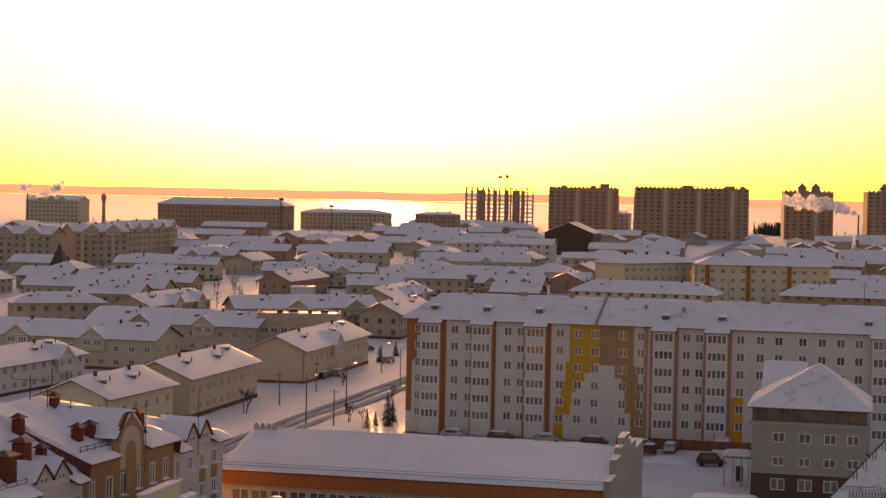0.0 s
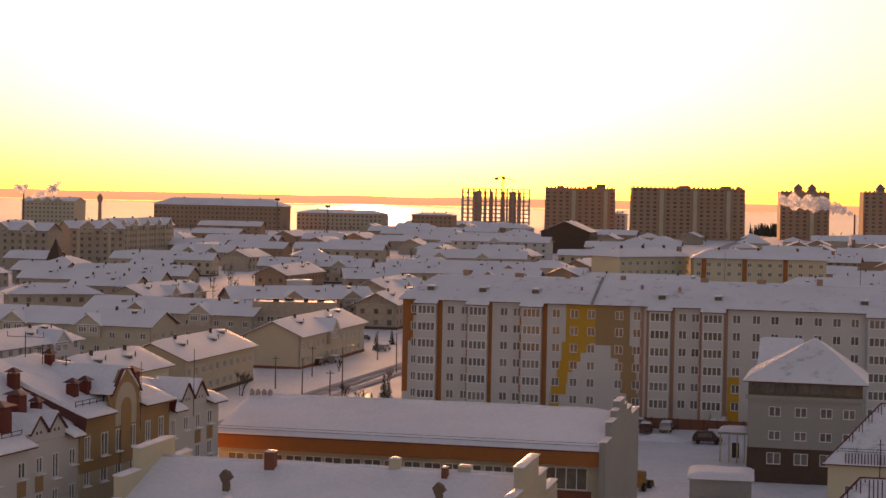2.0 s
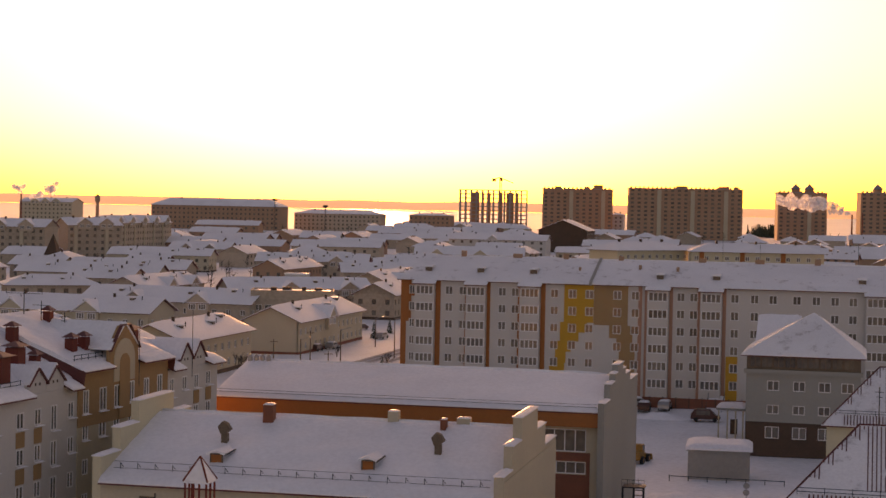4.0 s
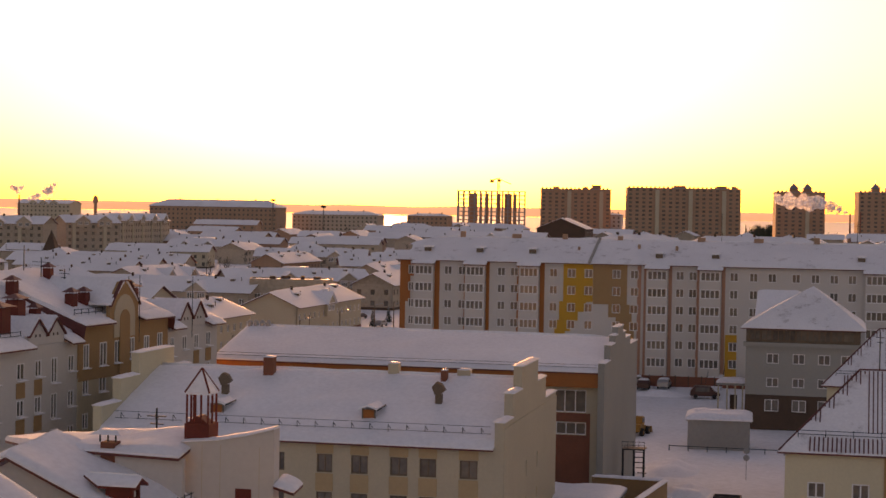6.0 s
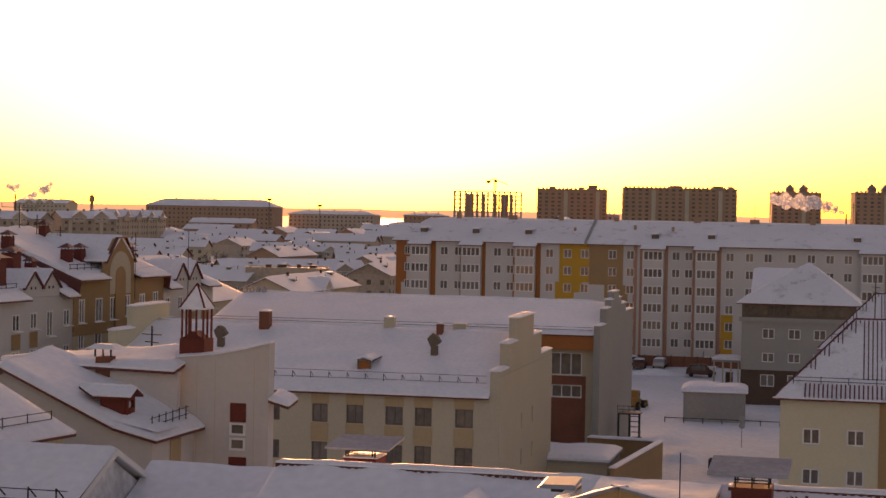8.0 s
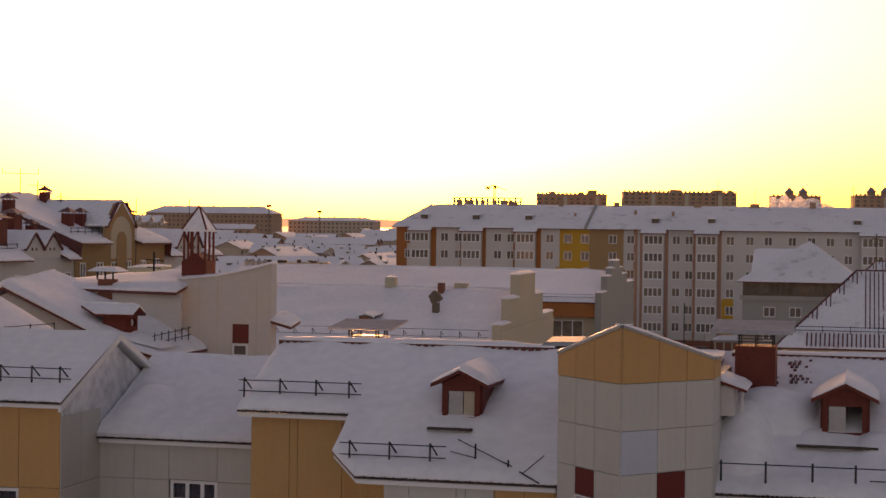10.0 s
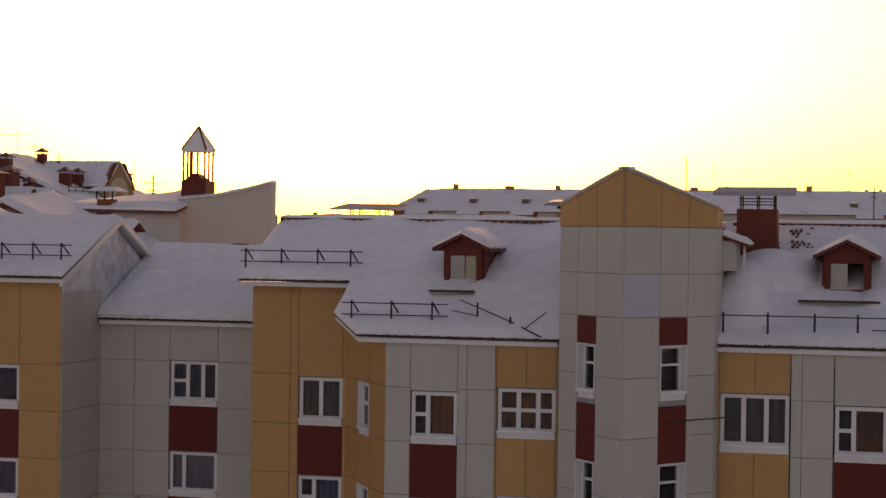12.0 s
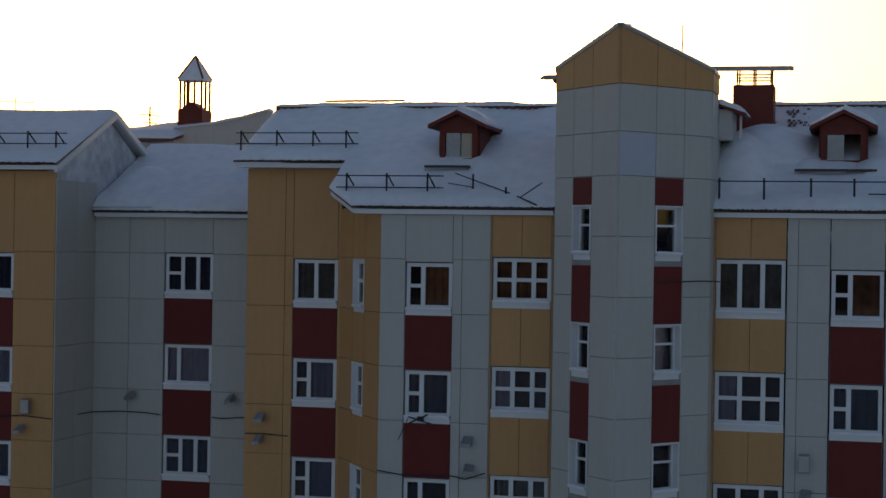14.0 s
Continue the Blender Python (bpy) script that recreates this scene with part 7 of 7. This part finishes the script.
for s, v, w, h in ((9.0, 8.5, 1.2, 1.4), (18, 8.5, 2.2, 1.0), (26, 8.5, 1.2, 1.2), (38.5, 5.0, 0.6, 1.2), (44.5, 4.6, 0.6, 1.2), (57, 8.5, 2.2, 1.0), (66, 8.5, 1.4, 1.4), (35, 8.5, 1.2, 1.0), (48, 8.5, 1.8, 1.0), (29.0, 4.0, 0.5, 1.0)):
    z = 24.92 + 0.393 * (min(v, 8.5) + 0.6)
    part("chimney", boxes((s - w / 3, s + w / 3, v - 0.3, v + 0.3, z - 0.3, z + h * 0.75)), BRICKFAR, block, "roof vent stack")
bm = bmesh.new()
slab(bm, [(31.2, -0.8, 25.3), (31.6, -0.8, 25.3), (31.9, 8.4, 28.95), (31.5, 8.4, 28.95)], 0.5)
part("seam_wall", bm, CONCRETE, block, "low parting wall across the roof")

# ---------------------------------------------------------------- yard between the houses
shed = thing("shed", turned(29.7, 209.3, 5.1, -10), "low grey concrete shed under a thick cap of snow", "shed")
part("wall", boxes((0, 7.2, 0, 0.3, 0, 3.5), (0, 0.3, 0.3, 7, 0, 3.5), (6.9, 7.2, 0.3, 7, 0, 3.5), (0, 7.2, 7, 7.3, 0, 3.5)), CONCRETE, shed, "grey block wall")
part("roof", boxes((-0.2, 7.4, -0.2, 7.5, 3.5, 3.62)), CONCRETE, shed, "flat concrete roof")
bm = bmesh.new()
snow_sheet(bm, (-0.3, -0.3, 3.625), (7.5, -0.3, 3.625), (7.5, 7.6, 3.625), (-0.3, 7.6, 3.625), 0.75, 20, 20, 0.12, size=2.5)
part("snow", bm, SNOW, shed, "thick snow cap", smooth=True)


def wheel(parent, x, y, z, r, w):
    bm = bmesh.new()
    rod(bm, (x - w / 2, y, z), (x + w / 2, y, z), r, 16)
    t = part("wheel", bm, TYRE, parent, "black tyre")
    bm = bmesh.new()
    rod(bm, (x - w / 2 - 0.02, y, z), (x + w / 2 + 0.02, y, z), r * 0.5, 12)
    part("rim", bm, LOADER if r > 0.5 else ZINC, t)


def car(x, y, ang, paint, label, tall=1.0, snow=True):
    c = thing("car", turned(x, y, ground_z(x, y) + 0.02, ang), label, "car", "parked cars")
    bm = bmesh.new()
    ring = [(-2.15, 0.35), (2.15, 0.35), (2.2, 0.75), (1.35, 0.95), (0.75, 1.42 * tall), (-1.5, 1.45 * tall), (-2.1, 0.98)]
    solid(bm, [(xx, -0.86, z) for xx, z in ring], [(xx, 0.86, z) for xx, z in ring])
    bmesh.ops.bevel(bm, geom=bm.edges[:], offset=0.07, segments=2, affect="EDGES")
    part("body", bm, paint, c, smooth=False)
    part("glass", boxes((-1.35, 0.65, -0.875, 0.875, 0.98, 1.33 * tall)), FARGLASS, c, "side windows")
    for wx in (-1.35, 1.35):
        for wy in (-0.8, 0.8):
            bm = bmesh.new()
            rod(bm, (wx, wy - 0.1, 0.32), (wx, wy + 0.1, 0.32), 0.32, 14)
            part("wheel", bm, TYRE, c)
    if snow:
        bm = bmesh.new()
        snow_sheet(bm, (-1.5, -0.75, 1.44 * tall), (0.8, -0.75, 1.42 * tall), (0.8, 0.75, 1.42 * tall), (-1.5, 0.75, 1.44 * tall), 0.18, 8, 6, 0.04)
        part("snow", bm, SNOW, c, "snow on the car roof", smooth=True)
    return c


car(39.3, 259.0, -8, CARPAINT, "dark red van parked in the yard", 1.25, False)
car(31.5, 268.5, 80, CARPAINT, "dark car parked by the block", 1.0)
car(34.8, 270.0, 76, ZINC, "grey car under snow", 1.0)
car(-24.8, 366, 75, CARPAINT, "dark car under snow by the house", 1.0)
car(-12.5, 404, 70, ZINC, "grey car on the snowy street", 1.0)
car(-18.5, 432, 60, CARPAINT, "dark car at the street's end", 1.0)
car(-22.0, 372, 75, ZINC, "silver car half buried in snow", 1.0)
for i in range(5):
    car(2.0 + 7.2 * i, 279.5 - 1.7 * i, -14 + (i % 3) * 8, (ZINC, CARPAINT)[i % 2], "car under snow along the long block", 1.0)

ld = thing("wheel_loader", turned(25.6, 222.5, 5.15, 68) @ Matrix.Scale(0.72, 4), "yellow wheel loader clearing the yard", "loader")
bm = boxes((-3.2, -0.6, -0.95, 0.95, 1.1, 2.1), (-0.6, 1.2, -0.8, 0.8, 0.9, 1.7), (-3.35, -3.2, -0.9, 0.9, 0.9, 1.9))
part("body", bm, LOADER, ld, "yellow machine body")
bm = bmesh.new()
solid(bm, [(-1.1, -0.75, 1.9), (0.5, -0.75, 1.9), (0.5, 0.75, 1.9), (-1.1, 0.75, 1.9)], [(-1.0, -0.7, 3.3), (0.25, -0.7, 3.3), (0.25, 0.7, 3.3), (-1.0, 0.7, 3.3)])
cabin = part("cab", bm, LOADER, ld, "yellow cab frame")
part("glass", boxes((-0.95, 0.3, -0.78, -0.7, 2.3, 3.1)), FARGLASS, cabin)
bm = bmesh.new()
solid(bm, [(3.0, -1.3, 0.3), (4.0, -1.3, 0.2), (4.0, 1.3, 0.2), (3.0, 1.3, 0.3)], [(3.0, -1.3, 1.3), (3.3, -1.3, 1.3), (3.3, 1.3, 1.3), (3.0, 1.3, 1.3)])
part("bucket", bm, LOADER, ld)
bm = bmesh.new()
for s in (-0.5, 0.5):
    rod(bm, (0.8, s, 1.6), (3.1, s, 0.8), 0.14, 6)
part("arm", bm, LOADER, ld)
for wx in (-2.2, 1.5):
    for wy in (-1.05, 1.05):
        bm = bmesh.new()
        rod(bm, (wx, wy - 0.27, 0.75), (wx, wy + 0.27, 0.75), 0.75, 18)
        w = part("wheel", bm, TYRE, ld)
        bm = bmesh.new()
        rod(bm, (wx, wy - 0.29, 0.75), (wx, wy + 0.29, 0.75), 0.36, 12)
        part("rim", bm, LOADER, w)

sg = thing("road_sign", turned(32.4, 185.4, 5.1, -10), "two round road signs seen from behind on a post", "road sign")
bm = bmesh.new()
rod(bm, (0, 0, 0), (0, 0, 3.4), 0.035, 8)
part("post", bm, ZINC, sg)
for z in (2.45, 3.15):
    bm = bmesh.new()
    rod(bm, (0, -0.06, z), (0, -0.03, z), 0.33, 20)
    part("disc", bm, ZINC, sg, "grey back of a round sign")
bn = thing("waste_bin", turned(27.5, 167.5, 5.1, -13), "dark steel waste skip in the snow", "skip")
part("body", boxes((-1.3, 1.3, -0.8, -0.7, 0, 1.3), (-1.3, 1.3, 0.7, 0.8, 0, 1.3), (-1.3, -1.2, -0.7, 0.7, 0, 1.3), (1.2, 1.3, -0.7, 0.7, 0, 1.3), (-1.2, 1.2, -0.7, 0.7, 0.0, 0.1)), STEEL, bn)
part("rubbish", boxes((-1.0, -0.2, -0.5, 0.4, 0.1, 1.1), (-0.1, 0.8, -0.4, 0.5, 0.1, 0.95)), BEIGE, bn, "bags in the skip")

pipe = thing("pipe_fence", pose(27.5, 208.4, 5.05, 0, 0, -12.9), "low pipe fence with thin posts in the snow", "fence")
bm = bmesh.new()
rod(bm, (0, -0.6, 0.75), (13.2, -0.6, 0.75), 0.05, 6)
part("rail", bm, STEEL, pipe)
for i in range(7):
    part("post", shared(("post", "pipe"), lambda: boxes((-0.05, 0.05, -0.65, -0.55, -0.2, 0.85)), STEEL), None, pipe, "", pose(2.2 * i, 0, 0))
for x, y, w, d, hgt in ((25.4, 192.0, 7.0, 13.0, 1.1), (25.0, 177.0, 5.5, 9.0, 0.9), (37.5, 214.0, 3.2, 2.4, 0.5), (24.8, 238.0, 4.0, 9.0, 0.8), (33.0, 262.0, 9.0, 4.0, 0.9)):
    bm = bmesh.new()
    k = 18
    grid = [[bm.verts.new((w * (i / k - 0.5), d * (j / k - 0.5), -0.25 + hgt * (math.sin(math.pi * i / k) * math.sin(math.pi * j / k)) ** 0.8 * (1 + 0.5 * noise.noise(Vector((x + i * 0.3, y + j * 0.3, 0)))))) for i in range(k + 1)] for j in range(k + 1)]
    for p, q in zip(grid, grid[1:]):
        for i in range(k):
            bm.faces.new((p[i], p[i + 1], q[i + 1], q[i]))
    ob = part("snow_mound", bm, SNOW, None, m=turned(x, y, ground_z(x, y), -12), smooth=True)
    tagged(ob, "ploughed heap of snow in the yard", "snow mound", "mounds in the yard")

fence = thing("fence", turned(27.0, 274.4, 6.0, -13.5), "solid brown board fence before the block", "fence")
for i in range(12):
    part("panel", shared(("panel", "fence"), lambda: boxes((0.03, 1.97, 0, 0.06, 0.1, 2.1)), BRICK), None, fence, "", pose(i * 2.0, 0, 0))
    part("post", shared(("post", "fence"), lambda: boxes((-0.06, 0.06, -0.08, 0.1, -0.3, 2.25)), DARKB), None, fence, "", pose(i * 2.0, 0, 0))
ramp = thing("entrance_steps", turned(41.6, 272.2, 5.8, -13.5), "snow-covered entrance stair and ramp of the block", "stair")
bm = bmesh.new()
solid(bm, [(0, -4.0, 0), (2.4, -4.0, 0), (2.4, 3.5, 0), (0, 3.5, 0)], [(0, -4.0, 0.15), (2.4, -4.0, 0.15), (2.4, 3.5, 2.6), (0, 3.5, 2.6)])
part("flight", bm, SNOW, ramp, "stair flight under snow")
for s in (0.0, 2.4):
    bm = bmesh.new()
    rod(bm, (s, -4.0, 1.0), (s, 3.5, 3.5), 0.03, 5)
    for i in range(6):
        rod(bm, (s, -4.0 + 1.5 * i, 0.1 + 0.49 * i), (s, -4.0 + 1.5 * i, 1.0 + 0.5 * i), 0.025, 5)
    part("handrail", bm, STEEL, ramp)
porch = thing("porch", turned(39.0, 246.0, 5.6, -13.5), "porch with a snow-laden canopy beside the grey house", "porch")
part("canopy", boxes((0, 3.9, -2.5, 2.0, 4.0, 4.3)), GREY, porch)
bm = bmesh.new()
snow_sheet(bm, (0, -2.5, 4.305), (3.9, -2.5, 4.305), (3.9, 2, 4.305), (0, 2, 4.305), 0.5, 12, 12, 0.10, size=2)
part("snow", bm, SNOW, porch, "deep snow on the canopy", smooth=True)
for s in (0.3, 1.5, 2.6, 3.6):
    part("post", shared(("post", "porch"), lambda: boxes((-0.1, 0.1, -0.1, 0.1, 0, 4.0)), BEIGE), None, porch, "", pose(s, -2.2, 0))
part("door", boxes((1.6, 2.6, 1.9, 2.0, 0.2, 2.3)), DARKB, porch)

# garages and walls behind the clad house
yard = thing("garage", turned(13.0, 146.0, 5.1, -13), "low garage with dark walls and a snow-edged flat roof", "garage")
part("wall", boxes((-6, 1.5, 0, 0.3, 0, 3.6), (-6, -5.7, 0.3, 8, 0, 3.6), (1.2, 1.5, 0.3, 8, 0, 3.6), (-6, 1.5, 8, 8.3, 0, 3.6)), BEIGE, yard)
part("roof", boxes((-6.2, 1.7, -0.2, 8.5, 3.6, 3.8)), CONCRETE, yard)
bm = bmesh.new()
snow_sheet(bm, (-6.2, -0.2, 3.805), (1.7, -0.2, 3.805), (1.7, 8.5, 3.805), (-6.2, 8.5, 3.805), 0.5, 14, 14, 0.12, size=2)
part("snow", bm, SNOW, yard, "snow on the garage roof", smooth=True)
yw = thing("yard_wall", pose(0, 0, 5.0), "tall brown yard wall with a snow-covered coping", "wall")
for p, q in (((14.3, 138.5), (20.3, 156.0)), ((20.3, 156.0), (14.0, 158.2))):
    m, n = plane(p, q)
    w = part("wall", boxes((0, n, 0, 0.35, 0, 4.4)), BROWN, yw, "brown rendered wall", m)
    bm = bmesh.new()
    snow_sheet(bm, (0, -0.1, 4.4), (n, -0.1, 4.4), (n, 0.5, 4.4), (0, 0.5, 4.4), 0.25, 30, 4, 0.04, size=1)
    part("snow", bm, SNOW, w, "snow along the wall top", smooth=True)
gs = thing("stair_landing", turned(18.3, 171.0, 5.1, -13) @ Matrix.Scale(0.8, 4), "steel outside stair and landing at the hall's end", "outside stair")
part("landing", boxes((-0.5, 2.2, 0, 2.4, 6.2, 6.35)), STEEL, gs)
for a, b in ((-0.4, 0.1), (2.1, 0.1), (0.8, 1.2)):
    part("post", boxes((a - 0.12, a + 0.12, b, b + 0.24, 0, 6.2)), STEEL, gs)
bm = bmesh.new()
for k in range(7):
    z = 6.0 - k * 0.62
    box(bm, 0.9 + 0.12 * k, 2.0 + 0.12 * k, -0.3, 0.0, z, z + 0.08)
part("flight", bm, STEEL, gs, "open steel stair treads")
bm = bmesh.new()
for z in (6.8, 7.2):
    rod(bm, (-0.5, 0, z), (2.2, 0, z), 0.03, 5)
for i in range(5):
    rod(bm, (-0.5 + 0.67 * i, 0, 6.3), (-0.5 + 0.67 * i, 0, 7.3), 0.025, 5)
part("railing", bm, STEEL, gs)


# ---------------------------------------------------------------- street
def ribbon(name, pts, width, material, label, lift):
    bm = bmesh.new()
    rows = []
    for i, (x, y) in enumerate(pts):
        a, b = Vector(pts[max(0, i - 1)]), Vector(pts[min(len(pts) - 1, i + 1)])
        n = Vector((-(b - a).y, (b - a).x)).normalized()
        rows.append([bm.verts.new((x + n.x * s, y + n.y * s, ground_z(x, y) + lift - (0.05 if abs(s) > width / 2.2 else 0))) for s in (-width / 2, -width / 4, 0, width / 4, width / 2)])
    for p, q in zip(rows, rows[1:]):
        for i in range(4):
            bm.faces.new((p[i], p[i + 1], q[i + 1], q[i]))
    return tagged(part(name, bm, material), label, "road", kind="structure")


way = [(-47.0 + 0.247 * (y - 200), y) for y in range(200, 540, 6)]
for off, w in ((-2.9, 1.5), (-0.6, 1.3), (2.4, 1.6)):
    ribbon("road", [(x + off, y) for x, y in way], w, TRACK, "wheel tracks packed into the snow of the street", 0.22)
for x, y, h, arm in ((-22.3, 291.2, 8.2, 1), (-16.6, 306.8, 8.8, 1), (-29.3, 319.3, 6.0, 0), (-8.4, 352.5, 8.0, 1), (-17.8, 292, 6.2, 0), (-13.1, 379, 6.4, 1), (-24.2, 340.0, 6.2, 0), (-50, 259, 7.5, 0), (-66, 300, 8.0, 1), (-73, 345, 8.5, 1)):
    p = thing("street_lamp" if arm else "utility_pole", turned(x, y, ground_z(x, y) - 0.2, 10), "tall dark street lamp pole with a curved arm" if arm else "plain wooden utility pole in the snow", "lamp post" if arm else "pole", "poles along the street")
    bm = bmesh.new()
    rod(bm, (0, 0, 0), (0, 0, h), 0.13, 8, 0.09)
    part("pole", bm, TIMBER, p)
    bm = bmesh.new()
    if arm:
        rod(bm, (0, 0, h - 0.1), (1.3, 0, h + 0.3), 0.05, 6)
        box(bm, 1.2, 1.8, -0.12, 0.12, h + 0.25, h + 0.4)
        part("lamp_head", bm, ZINC, p)
    else:
        box(bm, -0.7, 0.7, -0.06, 0.06, h - 0.5, h - 0.38)
        part("crossarm", bm, TIMBER, p)


def bare_tree(x, y, h, seed, label="leafless bush with thin snowy twigs"):
    r = random.Random(seed)
    t = thing("bare_tree", turned(x, y, ground_z(x, y) - 0.1, 0), label, "tree", "bare trees")
    bm = bmesh.new()

    def grow(p, d, n, rad, left):
        q = p + d * n
        rod(bm, p, q, rad, 5, rad * 0.7)
        if left:
            for i in range(3):
                e = (d + Vector((r.uniform(-0.7, 0.7), r.uniform(-0.7, 0.7), r.uniform(-0.1, 0.5)))).normalized()
                grow(p.lerp(q, r.uniform(0.6, 1.0)), e, n * r.uniform(0.6, 0.85), rad * 0.6, left - 1)
    for i in range(3):
        grow(Vector((r.uniform(-0.3, 0.3), r.uniform(-0.3, 0.3), 0)), Vector((r.uniform(-0.3, 0.3), r.uniform(-0.3, 0.3), 1)).normalized(), h * 0.35, 0.07 * h / 4, 4)
    part("crown", bm, BARK, t, "bare forked branchwork")


def spruce(x, y, h, seed, label="young spruce with snow on its boughs"):
    r = random.Random(seed)
    t = thing("spruce", turned(x, y, ground_z(x, y) - 0.1, 0), label, "tree", "spruces")
    bm = bmesh.new()
    rod(bm, (0, 0, 0), (0, 0, h * 0.95), h * 0.022, 6, 0.02)
    part("trunk", bm, BARK, t)
    bm, sn = bmesh.new(), bmesh.new()
    k = int(h * 5)
    for i in range(k):
        f = i / k
        z = h * (0.08 + 0.9 * f)
        reach = h * 0.24 * (1 - f) + 0.08
        for j in range(9):
            a = r.uniform(0, 6.28)
            n = reach * r.uniform(0.65, 1.1)
            p, q = Vector((0, 0, z)), Vector((math.cos(a) * n, math.sin(a) * n, z - n * 0.35))
            s = Vector((-math.sin(a), math.cos(a), 0)) * n * 0.22
            solid(bm, [p, q - s * 0.5, q + s * 0.5], [p + Vector((0, 0, 0.12)), q - s * 0.5 + Vector((0, 0, 0.06)), q + s * 0.5 + Vector((0, 0, 0.06))])
            if j % 3 == 0:
                solid(sn, [p.lerp(q, 0.5) + Vector((0, 0, 0.1)), q - s * 0.3 + Vector((0, 0, 0.07)), q + s * 0.3 + Vector((0, 0, 0.07))], [p.lerp(q, 0.5) + Vector((0, 0, 0.16)), q - s * 0.3 + Vector((0, 0, 0.12)), q + s * 0.3 + Vector((0, 0, 0.12))])
    part("crown", bm, SPRUCE, t, "dark needled boughs")
    part("snow", sn, SNOW, t, "snow on the boughs")


for i, (x, y, h) in enumerate(((-12.2, 290, 3.4), (-11.0, 293, 2.6), (-8.8, 293, 3.8), (-8.3, 298, 4.2), (-14.4, 405, 4.2), (-11.2, 421, 4.0), (-9.2, 300.5, 5.0))):
    spruce(x, y, h, i)
for i, (x, y, h) in enumerate(((-34.0, 306, 5.0), (-15.5, 297, 4.0), (-13.0, 296, 3.0), (-20.0, 352, 3.0), (-56, 318, 5.0), (-9.5, 330, 3.5))):
    bare_tree(x, y, h, 20 + i)
spire = thing("pointed_turret", turned(-150.6, 693, ground_z(-150, 693) - 0.2, -10), "steep brown pyramid roof on a low turret", "turret")
part("wall", boxes((-3.2, 3.2, -3.2, 3.2, 0, 3.4)), TOWNWALL, spire, "plain turret wall")
bm = bmesh.new()
solid(bm, [(-3.8, -3.8, 3.4), (3.8, -3.8, 3.4), (3.8, 3.8, 3.4), (-3.8, 3.8, 3.4)], [(-0.06, -0.06, 14.6), (0.06, -0.06, 14.6), (0.06, 0.06, 14.6), (-0.06, 0.06, 14.6)])
part("roof", bm, DARKB, spire, "steep dark brown roof")
# far belt of trees by the towers
r = random.Random(3)
bm = bmesh.new()
for i in range(260):
    x, y = 258 + r.uniform(0, 34), 1390 + r.uniform(0, 90)
    z, h = ground_z(x, y), r.uniform(5, 10)
    for j in range(5):
        a, n = r.uniform(0, 6.28), h * 0.16 * (1 - j / 6)
        zz = z + h * j / 5
        solid(bm, [(x + math.cos(a + t) * n, y + math.sin(a + t) * n, zz) for t in (0, 2.1, 4.2)], [(x + math.cos(a + t) * n * 0.3, y + math.sin(a + t) * n * 0.3, zz + h * 0.3) for t in (0, 2.1, 4.2)])
tagged(part("far_trees", bm, SPRUCE), "dark belt of far trees beside the towers", "trees", kind="stuff")

# bare trees and thickets between the far houses
r = random.Random(12)
bm = bmesh.new()
for i in range(620):
    y = 470 + 900 * r.random() ** 1.3
    x = r.uniform(-0.24, 0.24) * y
    if abs(x - (140 + (y - 960) * 0.265)) < 11 or (y < 640 and x > 20):
        continue
    z, h = ground_z(x, y) - 0.2, r.uniform(3.5, 7.5)
    rod(bm, (x, y, z), (x + r.uniform(-0.3, 0.3), y, z + h * 0.8), 0.10, 3, 0.05)
    for j in range(14):
        a, b = r.uniform(0, 6.28), r.uniform(0.25, 0.75)
        n = h * r.uniform(0.16, 0.34)
        rod(bm, (x, y, z + h * b), (x + math.cos(a) * n, y + math.sin(a) * n, z + h * b + n * r.uniform(0.5, 1.3)), 0.07, 3, 0.02)
tagged(part("thicket", bm, BARK), "leafless trees standing between the snowy houses", "trees", kind="stuff")
ribbon("road", [(140 + (y - 960) * 0.265, y) for y in range(860, 1440, 20)], 9, TRACK, "straight street packed with snow running to the towers", 0.3)

# aerials on the roofs
for x, y, top, base, wide, bars, turn in ((-34.6, 150.0, 29.1, 26.4, 3.0, 1, 0), (-33.15, 150.0, 28.13, 25.9, 1.45, 1, 8), (-31.2, 150.0, 27.2, 25.8, 0.9, 2, 40), (-24.9, 150.0, 26.8, 21.2, 0.1, 0, 0), (-22.0, 161.0, 27.0, 20.9, 0.1, 0, 0), (-12.8, 82.84, 23.3, 18.7, 0.9, 3, 20), (31.0, 126.0, 24.6, 18.0, 0.8, 2, 30), (45.5, 285.0, 33.2, 24.4, 0.1, 0, 0), (51.3, 284.0, 31.6, 24.2, 0.2, 0, 0), (66.3, 281.0, 32.2, 24.2, 1.1, 2, 10)):
    t = thing("aerial", pose(x, y, base, 0, 0, turn), "thin roof aerial on a mast" if bars else "bare whip aerial on a roof", "aerial", "roof aerials")
    h = top - base
    bm = bmesh.new()
    rod(bm, (0, 0, 0), (0, 0, h), 0.045 if bars else 0.03, 5)
    part("mast", bm, STEEL, t)
    for k, s in enumerate((1.0, 0.7, 0.5)[:bars]):
        z = h - 0.35 - 0.35 * k
        bm = bmesh.new()
        rod(bm, (-wide / 2 * s, 0, z), (wide / 2 * s, 0, z - 0.06), 0.032, 4)
        if wide > 2:
            rod(bm, (-wide / 2, 0, z - 0.02), (-wide / 2, 0, z + 0.42), 0.028, 4)
            rod(bm, (wide / 2, 0, z - 0.08), (wide / 2, 0, z + 0.36), 0.028, 4)
        part("crossbar", bm, STEEL, t)
